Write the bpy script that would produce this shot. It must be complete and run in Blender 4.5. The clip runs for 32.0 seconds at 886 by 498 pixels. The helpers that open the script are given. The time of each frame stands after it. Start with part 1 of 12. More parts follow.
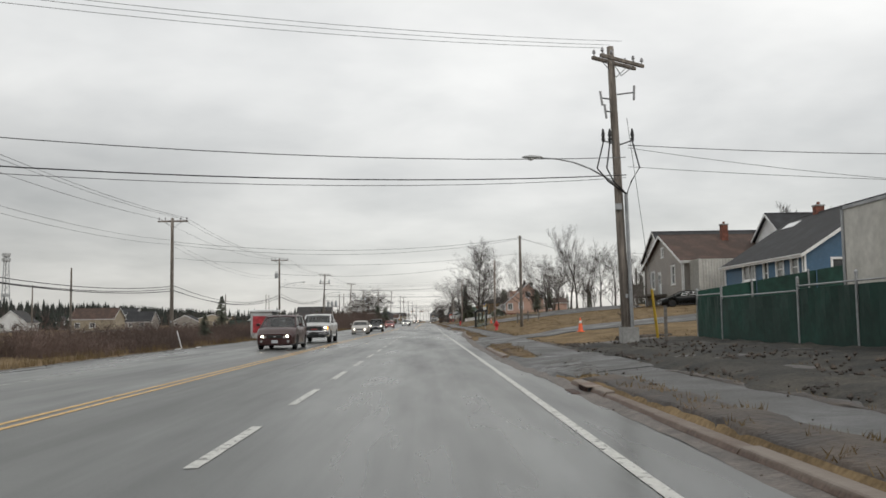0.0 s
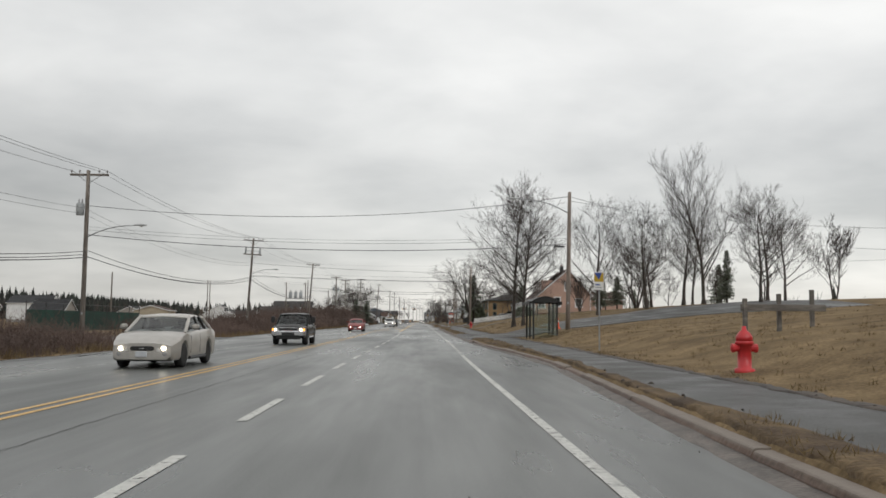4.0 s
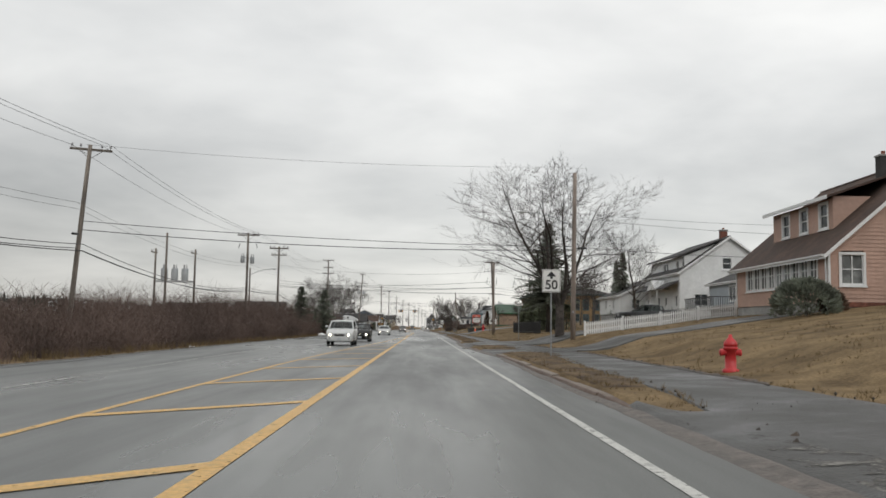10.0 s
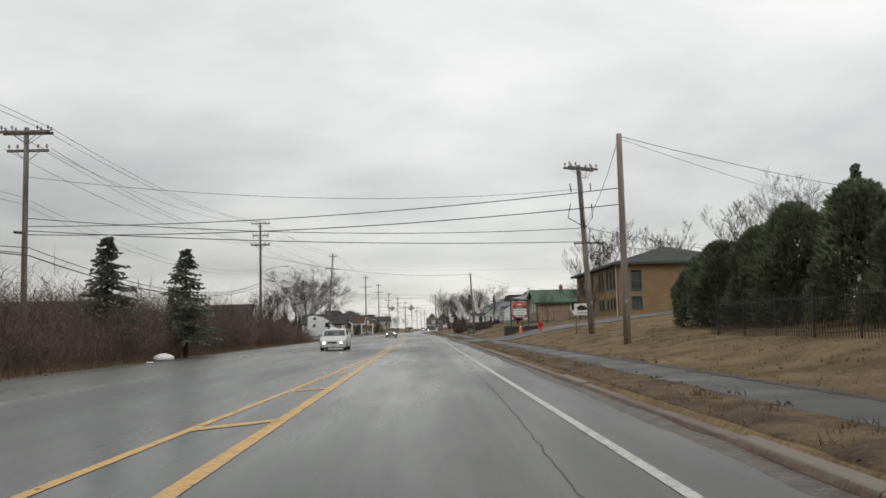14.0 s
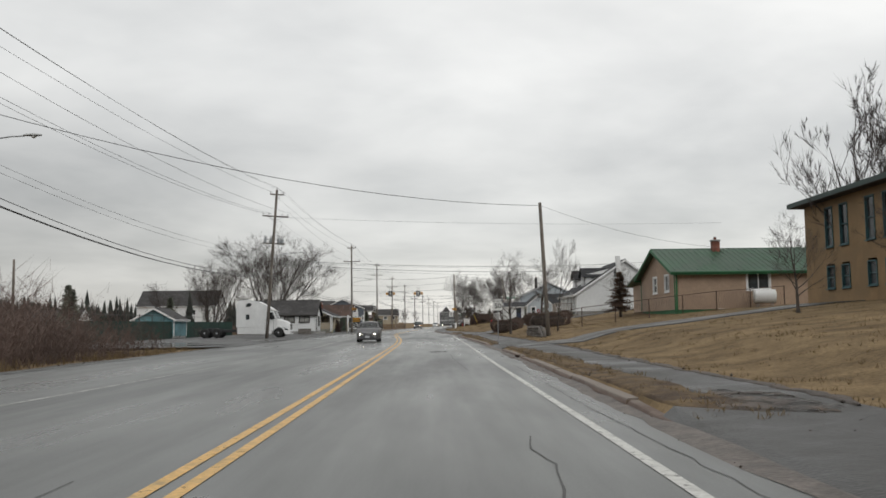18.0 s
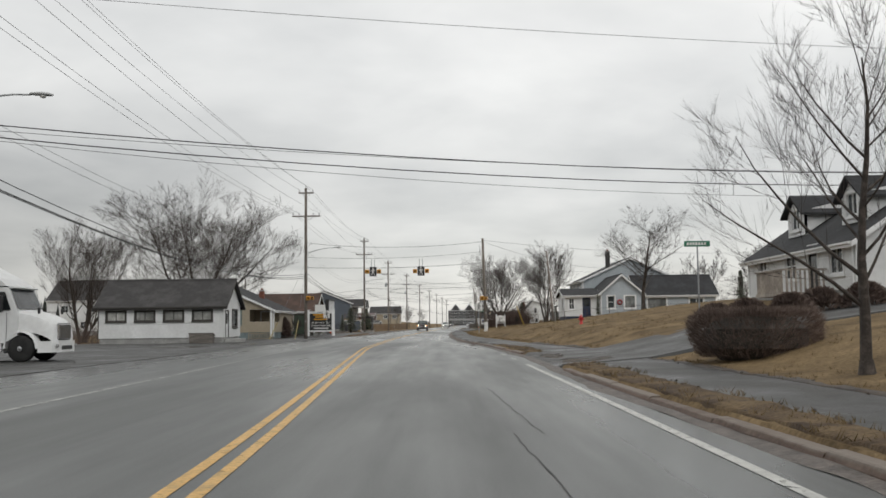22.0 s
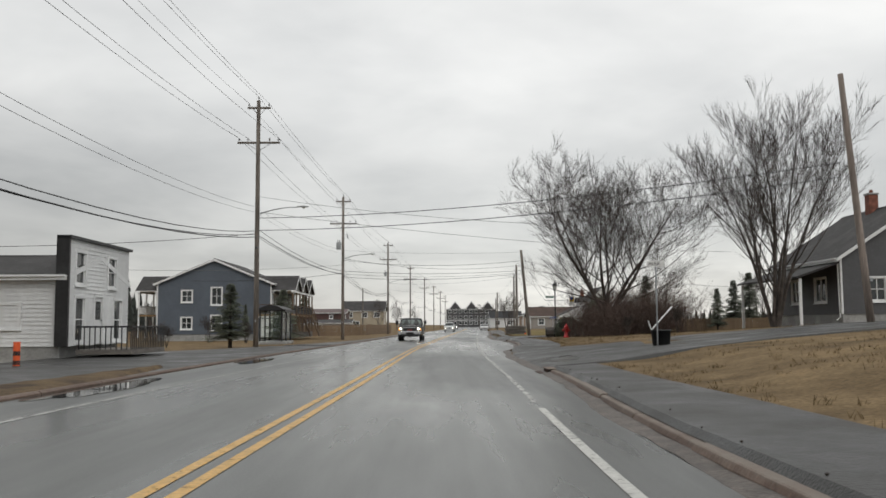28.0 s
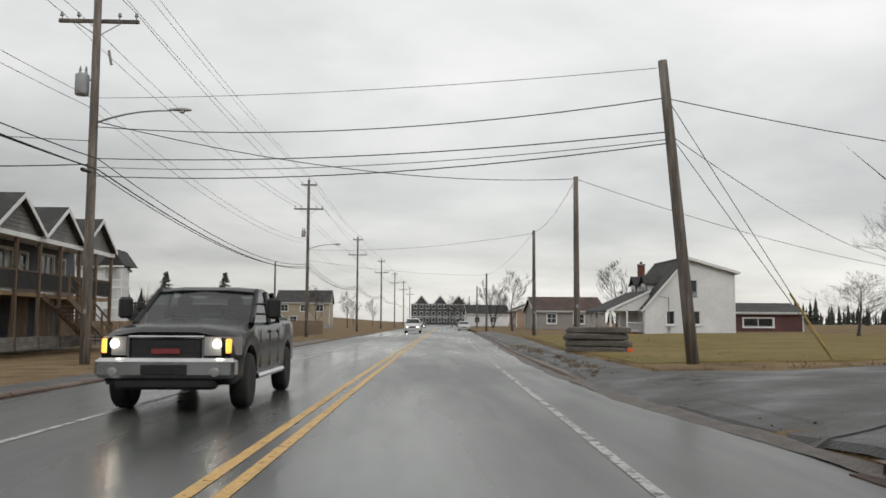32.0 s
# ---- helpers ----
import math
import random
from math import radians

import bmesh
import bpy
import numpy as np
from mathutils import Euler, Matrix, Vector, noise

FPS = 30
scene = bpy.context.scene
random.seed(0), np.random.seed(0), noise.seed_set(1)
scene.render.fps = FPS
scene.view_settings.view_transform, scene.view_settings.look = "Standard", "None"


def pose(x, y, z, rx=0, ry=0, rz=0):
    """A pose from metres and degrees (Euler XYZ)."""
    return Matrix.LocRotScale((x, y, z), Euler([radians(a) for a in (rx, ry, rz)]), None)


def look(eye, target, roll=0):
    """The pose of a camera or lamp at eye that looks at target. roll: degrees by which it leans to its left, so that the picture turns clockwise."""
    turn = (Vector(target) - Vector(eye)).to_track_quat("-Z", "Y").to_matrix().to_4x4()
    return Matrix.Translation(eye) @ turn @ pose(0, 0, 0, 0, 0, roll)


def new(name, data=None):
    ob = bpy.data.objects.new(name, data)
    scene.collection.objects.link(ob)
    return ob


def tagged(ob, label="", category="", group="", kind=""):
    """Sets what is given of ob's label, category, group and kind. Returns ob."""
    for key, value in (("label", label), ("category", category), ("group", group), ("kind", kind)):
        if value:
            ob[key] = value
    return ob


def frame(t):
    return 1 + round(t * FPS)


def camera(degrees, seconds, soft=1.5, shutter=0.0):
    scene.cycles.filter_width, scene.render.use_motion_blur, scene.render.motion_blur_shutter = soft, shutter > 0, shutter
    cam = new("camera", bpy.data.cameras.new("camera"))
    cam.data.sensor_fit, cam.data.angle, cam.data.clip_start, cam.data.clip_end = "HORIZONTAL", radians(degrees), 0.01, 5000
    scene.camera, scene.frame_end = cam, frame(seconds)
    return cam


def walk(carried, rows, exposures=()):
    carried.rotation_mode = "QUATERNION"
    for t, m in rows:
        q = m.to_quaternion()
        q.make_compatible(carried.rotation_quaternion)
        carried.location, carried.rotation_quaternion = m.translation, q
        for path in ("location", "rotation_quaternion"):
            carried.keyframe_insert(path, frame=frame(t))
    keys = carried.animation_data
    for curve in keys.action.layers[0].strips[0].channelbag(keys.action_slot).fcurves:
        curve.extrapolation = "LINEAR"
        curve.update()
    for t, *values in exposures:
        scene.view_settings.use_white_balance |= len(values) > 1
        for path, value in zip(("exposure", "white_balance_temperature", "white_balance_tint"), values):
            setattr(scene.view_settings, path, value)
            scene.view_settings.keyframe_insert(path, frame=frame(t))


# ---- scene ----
# ---- camera and its drive ----
cam = camera(53.13, 32.0, soft=1.6)
DRIVE = [
    # seconds, x, y, heading (left of +y), pitch, roll
    (0.0, 0.54, -1.94, -1.12, 4.62, -0.94),
    (0.5, 0.57, 6.90, -1.14, 4.59, -1.00),
    (1.0, 0.62, 15.79, -1.16, 4.45, -1.13),
    (1.5, 0.63, 24.64, -1.21, 4.37, -1.22),
    (2.0, 0.61, 33.59, -1.25, 4.40, -0.92),
    (2.5, 0.67, 42.45, -1.31, 4.34, -0.73),
    (4.5, 0.58, 76.64, -1.48, 4.68, 0.80),
    (5.0, 0.54, 85.61, -1.54, 4.67, 0.83),
    (5.5, 0.59, 94.62, -1.55, 4.68, 0.85),
    (6.0, 0.64, 103.53, -1.56, 4.68, 0.86),
    (6.5, 0.58, 112.66, -1.62, 4.65, 0.75),
    (7.0, 0.61, 122.09, -1.54, 4.77, 0.81),
    (7.5, 0.74, 131.57, -1.36, 4.89, 1.11),
    (8.0, 0.49, 140.85, -1.45, 4.98, 1.12),
    (8.5, 0.30, 150.15, -1.49, 4.98, 1.11),
    (9.0, 0.33, 159.50, -1.42, 5.02, 0.95),
    (9.5, 0.36, 168.93, -1.30, 5.06, 0.91),
    (10.0, 0.18, 178.20, -1.28, 5.05, 0.85),
    (10.5, 0.02, 187.39, -1.28, 5.01, 0.48),
    (11.0, -0.03, 197.12, -1.26, 4.95, 0.30),
    (11.5, -0.02, 206.60, -1.26, 5.02, 0.18),
    (12.0, 0.06, 215.66, -1.36, 4.82, -0.67),
    (12.5, 0.11, 224.62, -1.40, 4.83, -0.83),
    (13.0, 0.15, 233.20, -1.44, 4.92, -0.94),
    (13.5, 0.31, 241.72, -1.47, 4.99, -1.12),
    (14.0, 0.40, 250.28, -1.48, 5.09, -1.37),
    (14.5, 0.46, 258.70, -1.55, 5.24, -1.53),
    (16.5, 0.42, 295.99, -0.93, 4.64, -1.08),
    (17.0, 0.44, 304.82, -0.85, 4.73, -0.99),
    (17.5, 0.56, 313.58, -0.71, 4.84, -0.77),
    (18.0, 0.58, 321.94, -0.58, 4.81, -0.71),
    (18.5, 0.49, 330.28, -0.56, 4.78, -0.68),
    (19.0, 0.39, 338.42, -0.54, 4.77, -0.78),
    (19.5, 0.31, 346.47, -0.49, 4.81, -0.84),
    (20.0, 0.21, 354.32, -0.49, 4.73, -0.90),
    (20.5, 0.18, 362.09, -0.41, 4.69, -0.88),
    (21.0, 0.11, 369.79, -0.27, 4.79, -0.81),
    (21.5, 0.01, 377.78, -0.14, 4.87, -0.93),
    (22.0, -0.21, 385.51, -0.13, 4.80, -0.74),
    (22.5, -0.41, 393.05, -0.13, 4.80, -0.52),
    (23.0, -0.63, 400.40, -0.16, 4.76, -0.49),
    (23.5, -0.85, 407.87, -0.21, 4.72, -0.41),
    (24.0, -1.04, 415.22, -0.17, 4.76, -0.51),
    (24.5, -1.23, 422.74, -0.03, 4.75, -0.61),
    (25.0, -1.41, 430.32, 0.09, 4.84, -0.62),
    (25.5, -1.57, 437.99, 0.18, 4.77, -0.48),
    (27.5, -1.86, 471.55, 0.08, 4.96, 0.10),
    (28.0, -1.86, 479.14, -0.51, 4.88, -0.31),
    (28.5, -1.77, 486.91, -0.92, 4.89, -0.64),
    (29.0, -1.62, 494.74, -1.10, 4.91, -0.61),
    (29.5, -1.54, 502.53, -1.34, 4.92, -0.37),
    (30.0, -1.59, 510.00, -1.67, 4.90, 0.37),
    (30.5, -1.48, 517.19, -1.98, 4.85, 0.22),
    (31.0, -1.30, 524.38, -2.25, 4.82, 0.27),
    (31.5, -1.02, 531.66, -2.47, 4.78, 0.33),
    (32.0, -0.68, 538.89, -2.67, 4.70, 0.29),
]


def aim(x, y, yaw, pitch, roll, z=1.3):
    a, b = radians(yaw), radians(pitch)
    d = Vector((-math.sin(a) * math.cos(b), math.cos(a) * math.cos(b), math.sin(b)))
    return look((x, y, z), Vector((x, y, z)) + 10 * d, roll)


walk(cam, [(t, aim(*r)) for t, *r in DRIVE],
     [(0, 0.05), (2, 0.03), (5, 0.0), (6, 0.12), (7, 0.12), (8.5, 0.03), (10.5, 0.03), (11.5, 0.14), (12, 0.17), (13, 0.04), (16, 0.0), (25, 0.0), (32, 0.0)])

# ---- overcast daylight ----
world = bpy.data.worlds.new("overcast_sky")
scene.world = world
world.use_nodes = True
_n, _l = world.node_tree.nodes, world.node_tree.links
_n.clear()


def wnode(kind, **values):
    nd = _n.new(kind)
    for k, v in values.items():
        nd.inputs[k].default_value = v
    return nd


w_out = wnode("ShaderNodeOutputWorld")
w_bg = wnode("ShaderNodeBackground")
w_sky = _n.new("ShaderNodeTexSky")
w_sky.sky_type, w_sky.sun_disc = "NISHITA", False
w_sky.sun_elevation, w_sky.sun_rotation = radians(48), radians(25)
w_dim = wnode("ShaderNodeVectorMath"); w_dim.operation = "SCALE"; w_dim.inputs["Scale"].default_value = 0.08
w_co = wnode("ShaderNodeTexCoord")
w_sep = wnode("ShaderNodeSeparateXYZ")
_l.new(w_co.outputs["Generated"], w_sep.inputs[0])
# cloud deck: the direction projected on a flat layer overhead
w_up = wnode("ShaderNodeMath"); w_up.operation = "ADD"; w_up.inputs[1].default_value = 0.16
w_mx = wnode("ShaderNodeMath"); w_mx.operation = "MAXIMUM"; w_mx.inputs[1].default_value = 0.06
_l.new(w_sep.outputs["Z"], w_up.inputs[0]); _l.new(w_up.outputs[0], w_mx.inputs[0])
w_dx = wnode("ShaderNodeMath"); w_dx.operation = "DIVIDE"
w_dy = wnode("ShaderNodeMath"); w_dy.operation = "DIVIDE"
_l.new(w_sep.outputs["X"], w_dx.inputs[0]); _l.new(w_mx.outputs[0], w_dx.inputs[1])
_l.new(w_sep.outputs["Y"], w_dy.inputs[0]); _l.new(w_mx.outputs[0], w_dy.inputs[1])
w_vec = wnode("ShaderNodeCombineXYZ")
_l.new(w_dx.outputs[0], w_vec.inputs[0]); _l.new(w_dy.outputs[0], w_vec.inputs[1])
w_big = wnode("ShaderNodeTexNoise", Scale=0.55, Detail=5.0, Roughness=0.52, Distortion=0.35)
w_fine = wnode("ShaderNodeTexNoise", Scale=1.7, Detail=6.0, Roughness=0.55, Distortion=0.2)
_l.new(w_vec.outputs[0], w_big.inputs["Vector"]); _l.new(w_vec.outputs[0], w_fine.inputs["Vector"])
w_sum = wnode("ShaderNodeMath"); w_sum.operation = "MULTIPLY_ADD"; w_sum.inputs[1].default_value = 0.35
_l.new(w_fine.outputs["Fac"], w_sum.inputs[0]); _l.new(w_big.outputs["Fac"], w_sum.inputs[2])
w_ramp = wnode("ShaderNodeValToRGB")
w_ramp.color_ramp.elements[0].position, w_ramp.color_ramp.elements[0].color = 0.52, (0.43, 0.438, 0.436, 1)
w_ramp.color_ramp.elements[1].position, w_ramp.color_ramp.elements[1].color = 0.82, (1.0, 0.99, 0.955, 1)
_l.new(w_sum.outputs[0], w_ramp.inputs[0])
# paler towards the zenith and in a thin strip above the horizon
w_el = wnode("ShaderNodeValToRGB")
for pos, v in ((0.0, 0.64), (0.05, 0.66), (0.17, 0.57), (0.28, 0.78), (0.45, 0.93)):
    e = w_el.color_ramp.elements.new(pos)
    e.color = (v * 1.005, v, v * 0.965, 1)
w_el.color_ramp.elements.remove(w_el.color_ramp.elements[0])
w_el.color_ramp.elements.remove(w_el.color_ramp.elements[-1])
_l.new(w_sep.outputs["Z"], w_el.inputs[0])
w_mix = wnode("ShaderNodeMix"); w_mix.data_type = "RGBA"; w_mix.inputs["Factor"].default_value = 0.5
_l.new(w_ramp.outputs[0], w_mix.inputs["A"]); _l.new(w_el.outputs[0], w_mix.inputs["B"])
w_add = wnode("ShaderNodeMix"); w_add.data_type = "RGBA"; w_add.inputs["Factor"].default_value = 0.12
_l.new(w_sky.outputs[0], w_dim.inputs[0])
_l.new(w_mix.outputs["Result"], w_add.inputs["A"]); _l.new(w_dim.outputs[0], w_add.inputs["B"])
# the deck is thicker, so darker, low down towards the west
w_az = wnode("ShaderNodeMapRange"); w_az.interpolation_type = "SMOOTHSTEP"
for k, v in (("From Min", -0.55), ("From Max", 0.12), ("To Min", 0.34), ("To Max", 0.0)):
    w_az.inputs[k].default_value = v
w_lo = wnode("ShaderNodeMapRange"); w_lo.interpolation_type = "SMOOTHSTEP"
for k, v in (("From Min", 0.06), ("From Max", 0.3), ("To Min", 1.0), ("To Max", 0.0)):
    w_lo.inputs[k].default_value = v
_l.new(w_sep.outputs["X"], w_az.inputs["Value"]); _l.new(w_sep.outputs["Z"], w_lo.inputs["Value"])
w_cut = wnode("ShaderNodeMath"); w_cut.operation = "MULTIPLY"
_l.new(w_az.outputs[0], w_cut.inputs[0]); _l.new(w_lo.outputs[0], w_cut.inputs[1])
w_inv = wnode("ShaderNodeMath"); w_inv.operation = "SUBTRACT"; w_inv.inputs[0].default_value = 1.0
_l.new(w_cut.outputs[0], w_inv.inputs[1])
w_fin = wnode("ShaderNodeVectorMath"); w_fin.operation = "SCALE"
_l.new(w_add.outputs["Result"], w_fin.inputs[0]); _l.new(w_inv.outputs[0], w_fin.inputs["Scale"])
_l.new(w_fin.outputs[0], w_bg.inputs["Color"])
w_bg.inputs["Strength"].default_value = 1.12
_l.new(w_bg.outputs[0], w_out.inputs[0])

sun = new("sun", bpy.data.lights.new("sun", "SUN"))
sun.data.energy, sun.data.angle, sun.data.color = 0.7, radians(30), (1.0, 0.97, 0.93)
sun.matrix_world = look((60, -40, 90), (0, 60, 0))

# ---- materials ----
MATS = {}


def surface(name, colour, rough=0.7, vary=0.25, scale=6.0, fine=60.0, bump=0.15, metal=0.0, second=None, blend=(0.45, 0.65),
            per_object=0.0, spec=0.5, emit=0.0, stretch=(1, 1, 1), coords="Object", coat=0.0, rough_vary=0.12, alpha=1.0):
    """A node material with stains at a large scale, grain at a small one, and relief."""
    if name in MATS:
        return MATS[name]
    m = bpy.data.materials.new(name)
    m.use_nodes = True
    nt = m.node_tree
    nd, ln = nt.nodes, nt.links
    bs = nd["Principled BSDF"]
    co = nd.new("ShaderNodeTexCoord")
    mp = nd.new("ShaderNodeMapping")
    mp.inputs["Scale"].default_value = stretch
    ln.new(co.outputs[coords], mp.inputs["Vector"])
    big = nd.new("ShaderNodeTexNoise")
    big.inputs["Scale"].default_value, big.inputs["Detail"].default_value, big.inputs["Roughness"].default_value = scale / 10, 5, 0.6
    sm = nd.new("ShaderNodeTexNoise")
    sm.inputs["Scale"].default_value, sm.inputs["Detail"].default_value = fine / 10, 4
    ln.new(mp.outputs[0], big.inputs["Vector"]); ln.new(mp.outputs[0], sm.inputs["Vector"])
    ramp = nd.new("ShaderNodeValToRGB")
    c2 = second or tuple(min(1, c * (1 + vary)) for c in colour)
    c1 = colour if second else tuple(c * (1 - vary) for c in colour)
    ramp.color_ramp.elements[0].position, ramp.color_ramp.elements[0].color = blend[0], (*c1, 1)
    ramp.color_ramp.elements[1].position, ramp.color_ramp.elements[1].color = blend[1], (*c2, 1)
    ln.new(big.outputs["Fac"], ramp.inputs[0])
    mul = nd.new("ShaderNodeMix"); mul.data_type, mul.blend_type = "RGBA", "MULTIPLY"
    mul.inputs["Factor"].default_value = 1.0
    fr = nd.new("ShaderNodeMapRange")
    fr.inputs["From Min"].default_value, fr.inputs["From Max"].default_value = 0.3, 0.7
    fr.inputs["To Min"].default_value, fr.inputs["To Max"].default_value = 1 - vary * 0.8, 1 + vary * 0.5
    ln.new(sm.outputs["Fac"], fr.inputs["Value"])
    ln.new(ramp.outputs[0], mul.inputs["A"]); ln.new(fr.outputs[0], mul.inputs["B"])
    last = mul.outputs["Result"]
    if per_object:
        inf = nd.new("ShaderNodeObjectInfo")
        r2 = nd.new("ShaderNodeMapRange")
        r2.inputs["To Min"].default_value, r2.inputs["To Max"].default_value = 1 - per_object, 1 + per_object
        m2 = nd.new("ShaderNodeMix"); m2.data_type, m2.blend_type = "RGBA", "MULTIPLY"
        m2.inputs["Factor"].default_value = 1.0
        ln.new(inf.outputs["Random"], r2.inputs["Value"])
        ln.new(last, m2.inputs["A"]); ln.new(r2.outputs[0], m2.inputs["B"])
        last = m2.outputs["Result"]
    ln.new(last, bs.inputs["Base Color"])
    rr = nd.new("ShaderNodeMapRange")
    rr.inputs["To Min"].default_value, rr.inputs["To Max"].default_value = max(0.02, rough - rough_vary), min(1, rough + rough_vary)
    ln.new(big.outputs["Fac"], rr.inputs["Value"]); ln.new(rr.outputs[0], bs.inputs["Roughness"])
    bs.inputs["Metallic"].default_value = metal
    bs.inputs["Specular IOR Level"].default_value = spec
    bs.inputs["Coat Weight"].default_value = coat
    bs.inputs["Alpha"].default_value = alpha
    if bump:
        bp = nd.new("ShaderNodeBump")
        bp.inputs["Strength"].default_value, bp.inputs["Distance"].default_value = bump, 0.03
        ln.new(sm.outputs["Fac"], bp.inputs["Height"]); ln.new(bp.outputs[0], bs.inputs["Normal"])
    if emit:
        bs.inputs["Emission Color"].default_value, bs.inputs["Emission Strength"].default_value = (*colour, 1), emit
    MATS[name] = m
    return m


def patchy(m, low, high, scale, detail=6.0):
    """Wears holes of uneven size into a thin layer, so that what lies under it shows."""
    nd, ln = m.node_tree.nodes, m.node_tree.links
    co, nz, rg = nd.new("ShaderNodeTexCoord"), nd.new("ShaderNodeTexNoise"), nd.new("ShaderNodeMapRange")
    nz.inputs["Scale"].default_value, nz.inputs["Detail"].default_value, nz.inputs["Roughness"].default_value = scale, detail, 0.68
    rg.inputs["From Min"].default_value, rg.inputs["From Max"].default_value = low, high
    ln.new(co.outputs["Object"], nz.inputs["Vector"]); ln.new(nz.outputs["Fac"], rg.inputs["Value"])
    ln.new(rg.outputs[0], nd["Principled BSDF"].inputs["Alpha"])
    return m


def leafy(m, amount=0.4):
    """Lets light through the blades of a foliage material."""
    nd, ln = m.node_tree.nodes, m.node_tree.links
    bs, out = nd["Principled BSDF"], nd["Material Output"]
    tr, mx = nd.new("ShaderNodeBsdfTranslucent"), nd.new("ShaderNodeMixShader")
    ln.new(bs.inputs["Base Color"].links[0].from_socket, tr.inputs["Color"])
    mx.inputs[0].default_value = amount
    ln.new(bs.outputs[0], mx.inputs[1]); ln.new(tr.outputs[0], mx.inputs[2]); ln.new(mx.outputs[0], out.inputs[0])
    return m


def glass(name, tint=(0.75, 0.8, 0.8), rough=0.05, clear=0.6):
    """Thin pane: part clear, glossier at a slant."""
    if name in MATS:
        return MATS[name]
    m = bpy.data.materials.new(name)
    m.use_nodes = True
    nd, ln = m.node_tree.nodes, m.node_tree.links
    nd.clear()
    out, tr, gl, mx, fc, pw, mr = (nd.new("ShaderNode" + k) for k in ("OutputMaterial", "BsdfTransparent", "BsdfGlossy", "MixShader", "LayerWeight", "Math", "MapRange"))
    tr.inputs[0].default_value = (*[c * clear for c in tint], 1)
    gl.inputs["Roughness"].default_value = rough
    fc.inputs["Blend"].default_value = 0.5
    pw.operation, pw.inputs[1].default_value = "POWER", 4.0
    mr.inputs["To Min"].default_value, mr.inputs["To Max"].default_value = 0.045, 0.9
    ln.new(fc.outputs["Facing"], pw.inputs[0]); ln.new(pw.outputs[0], mr.inputs["Value"])
    ln.new(mr.outputs[0], mx.inputs[0]); ln.new(tr.outputs[0], mx.inputs[1]); ln.new(gl.outputs[0], mx.inputs[2])
    ln.new(mx.outputs[0], out.inputs[0])
    MATS[name] = m
    return m


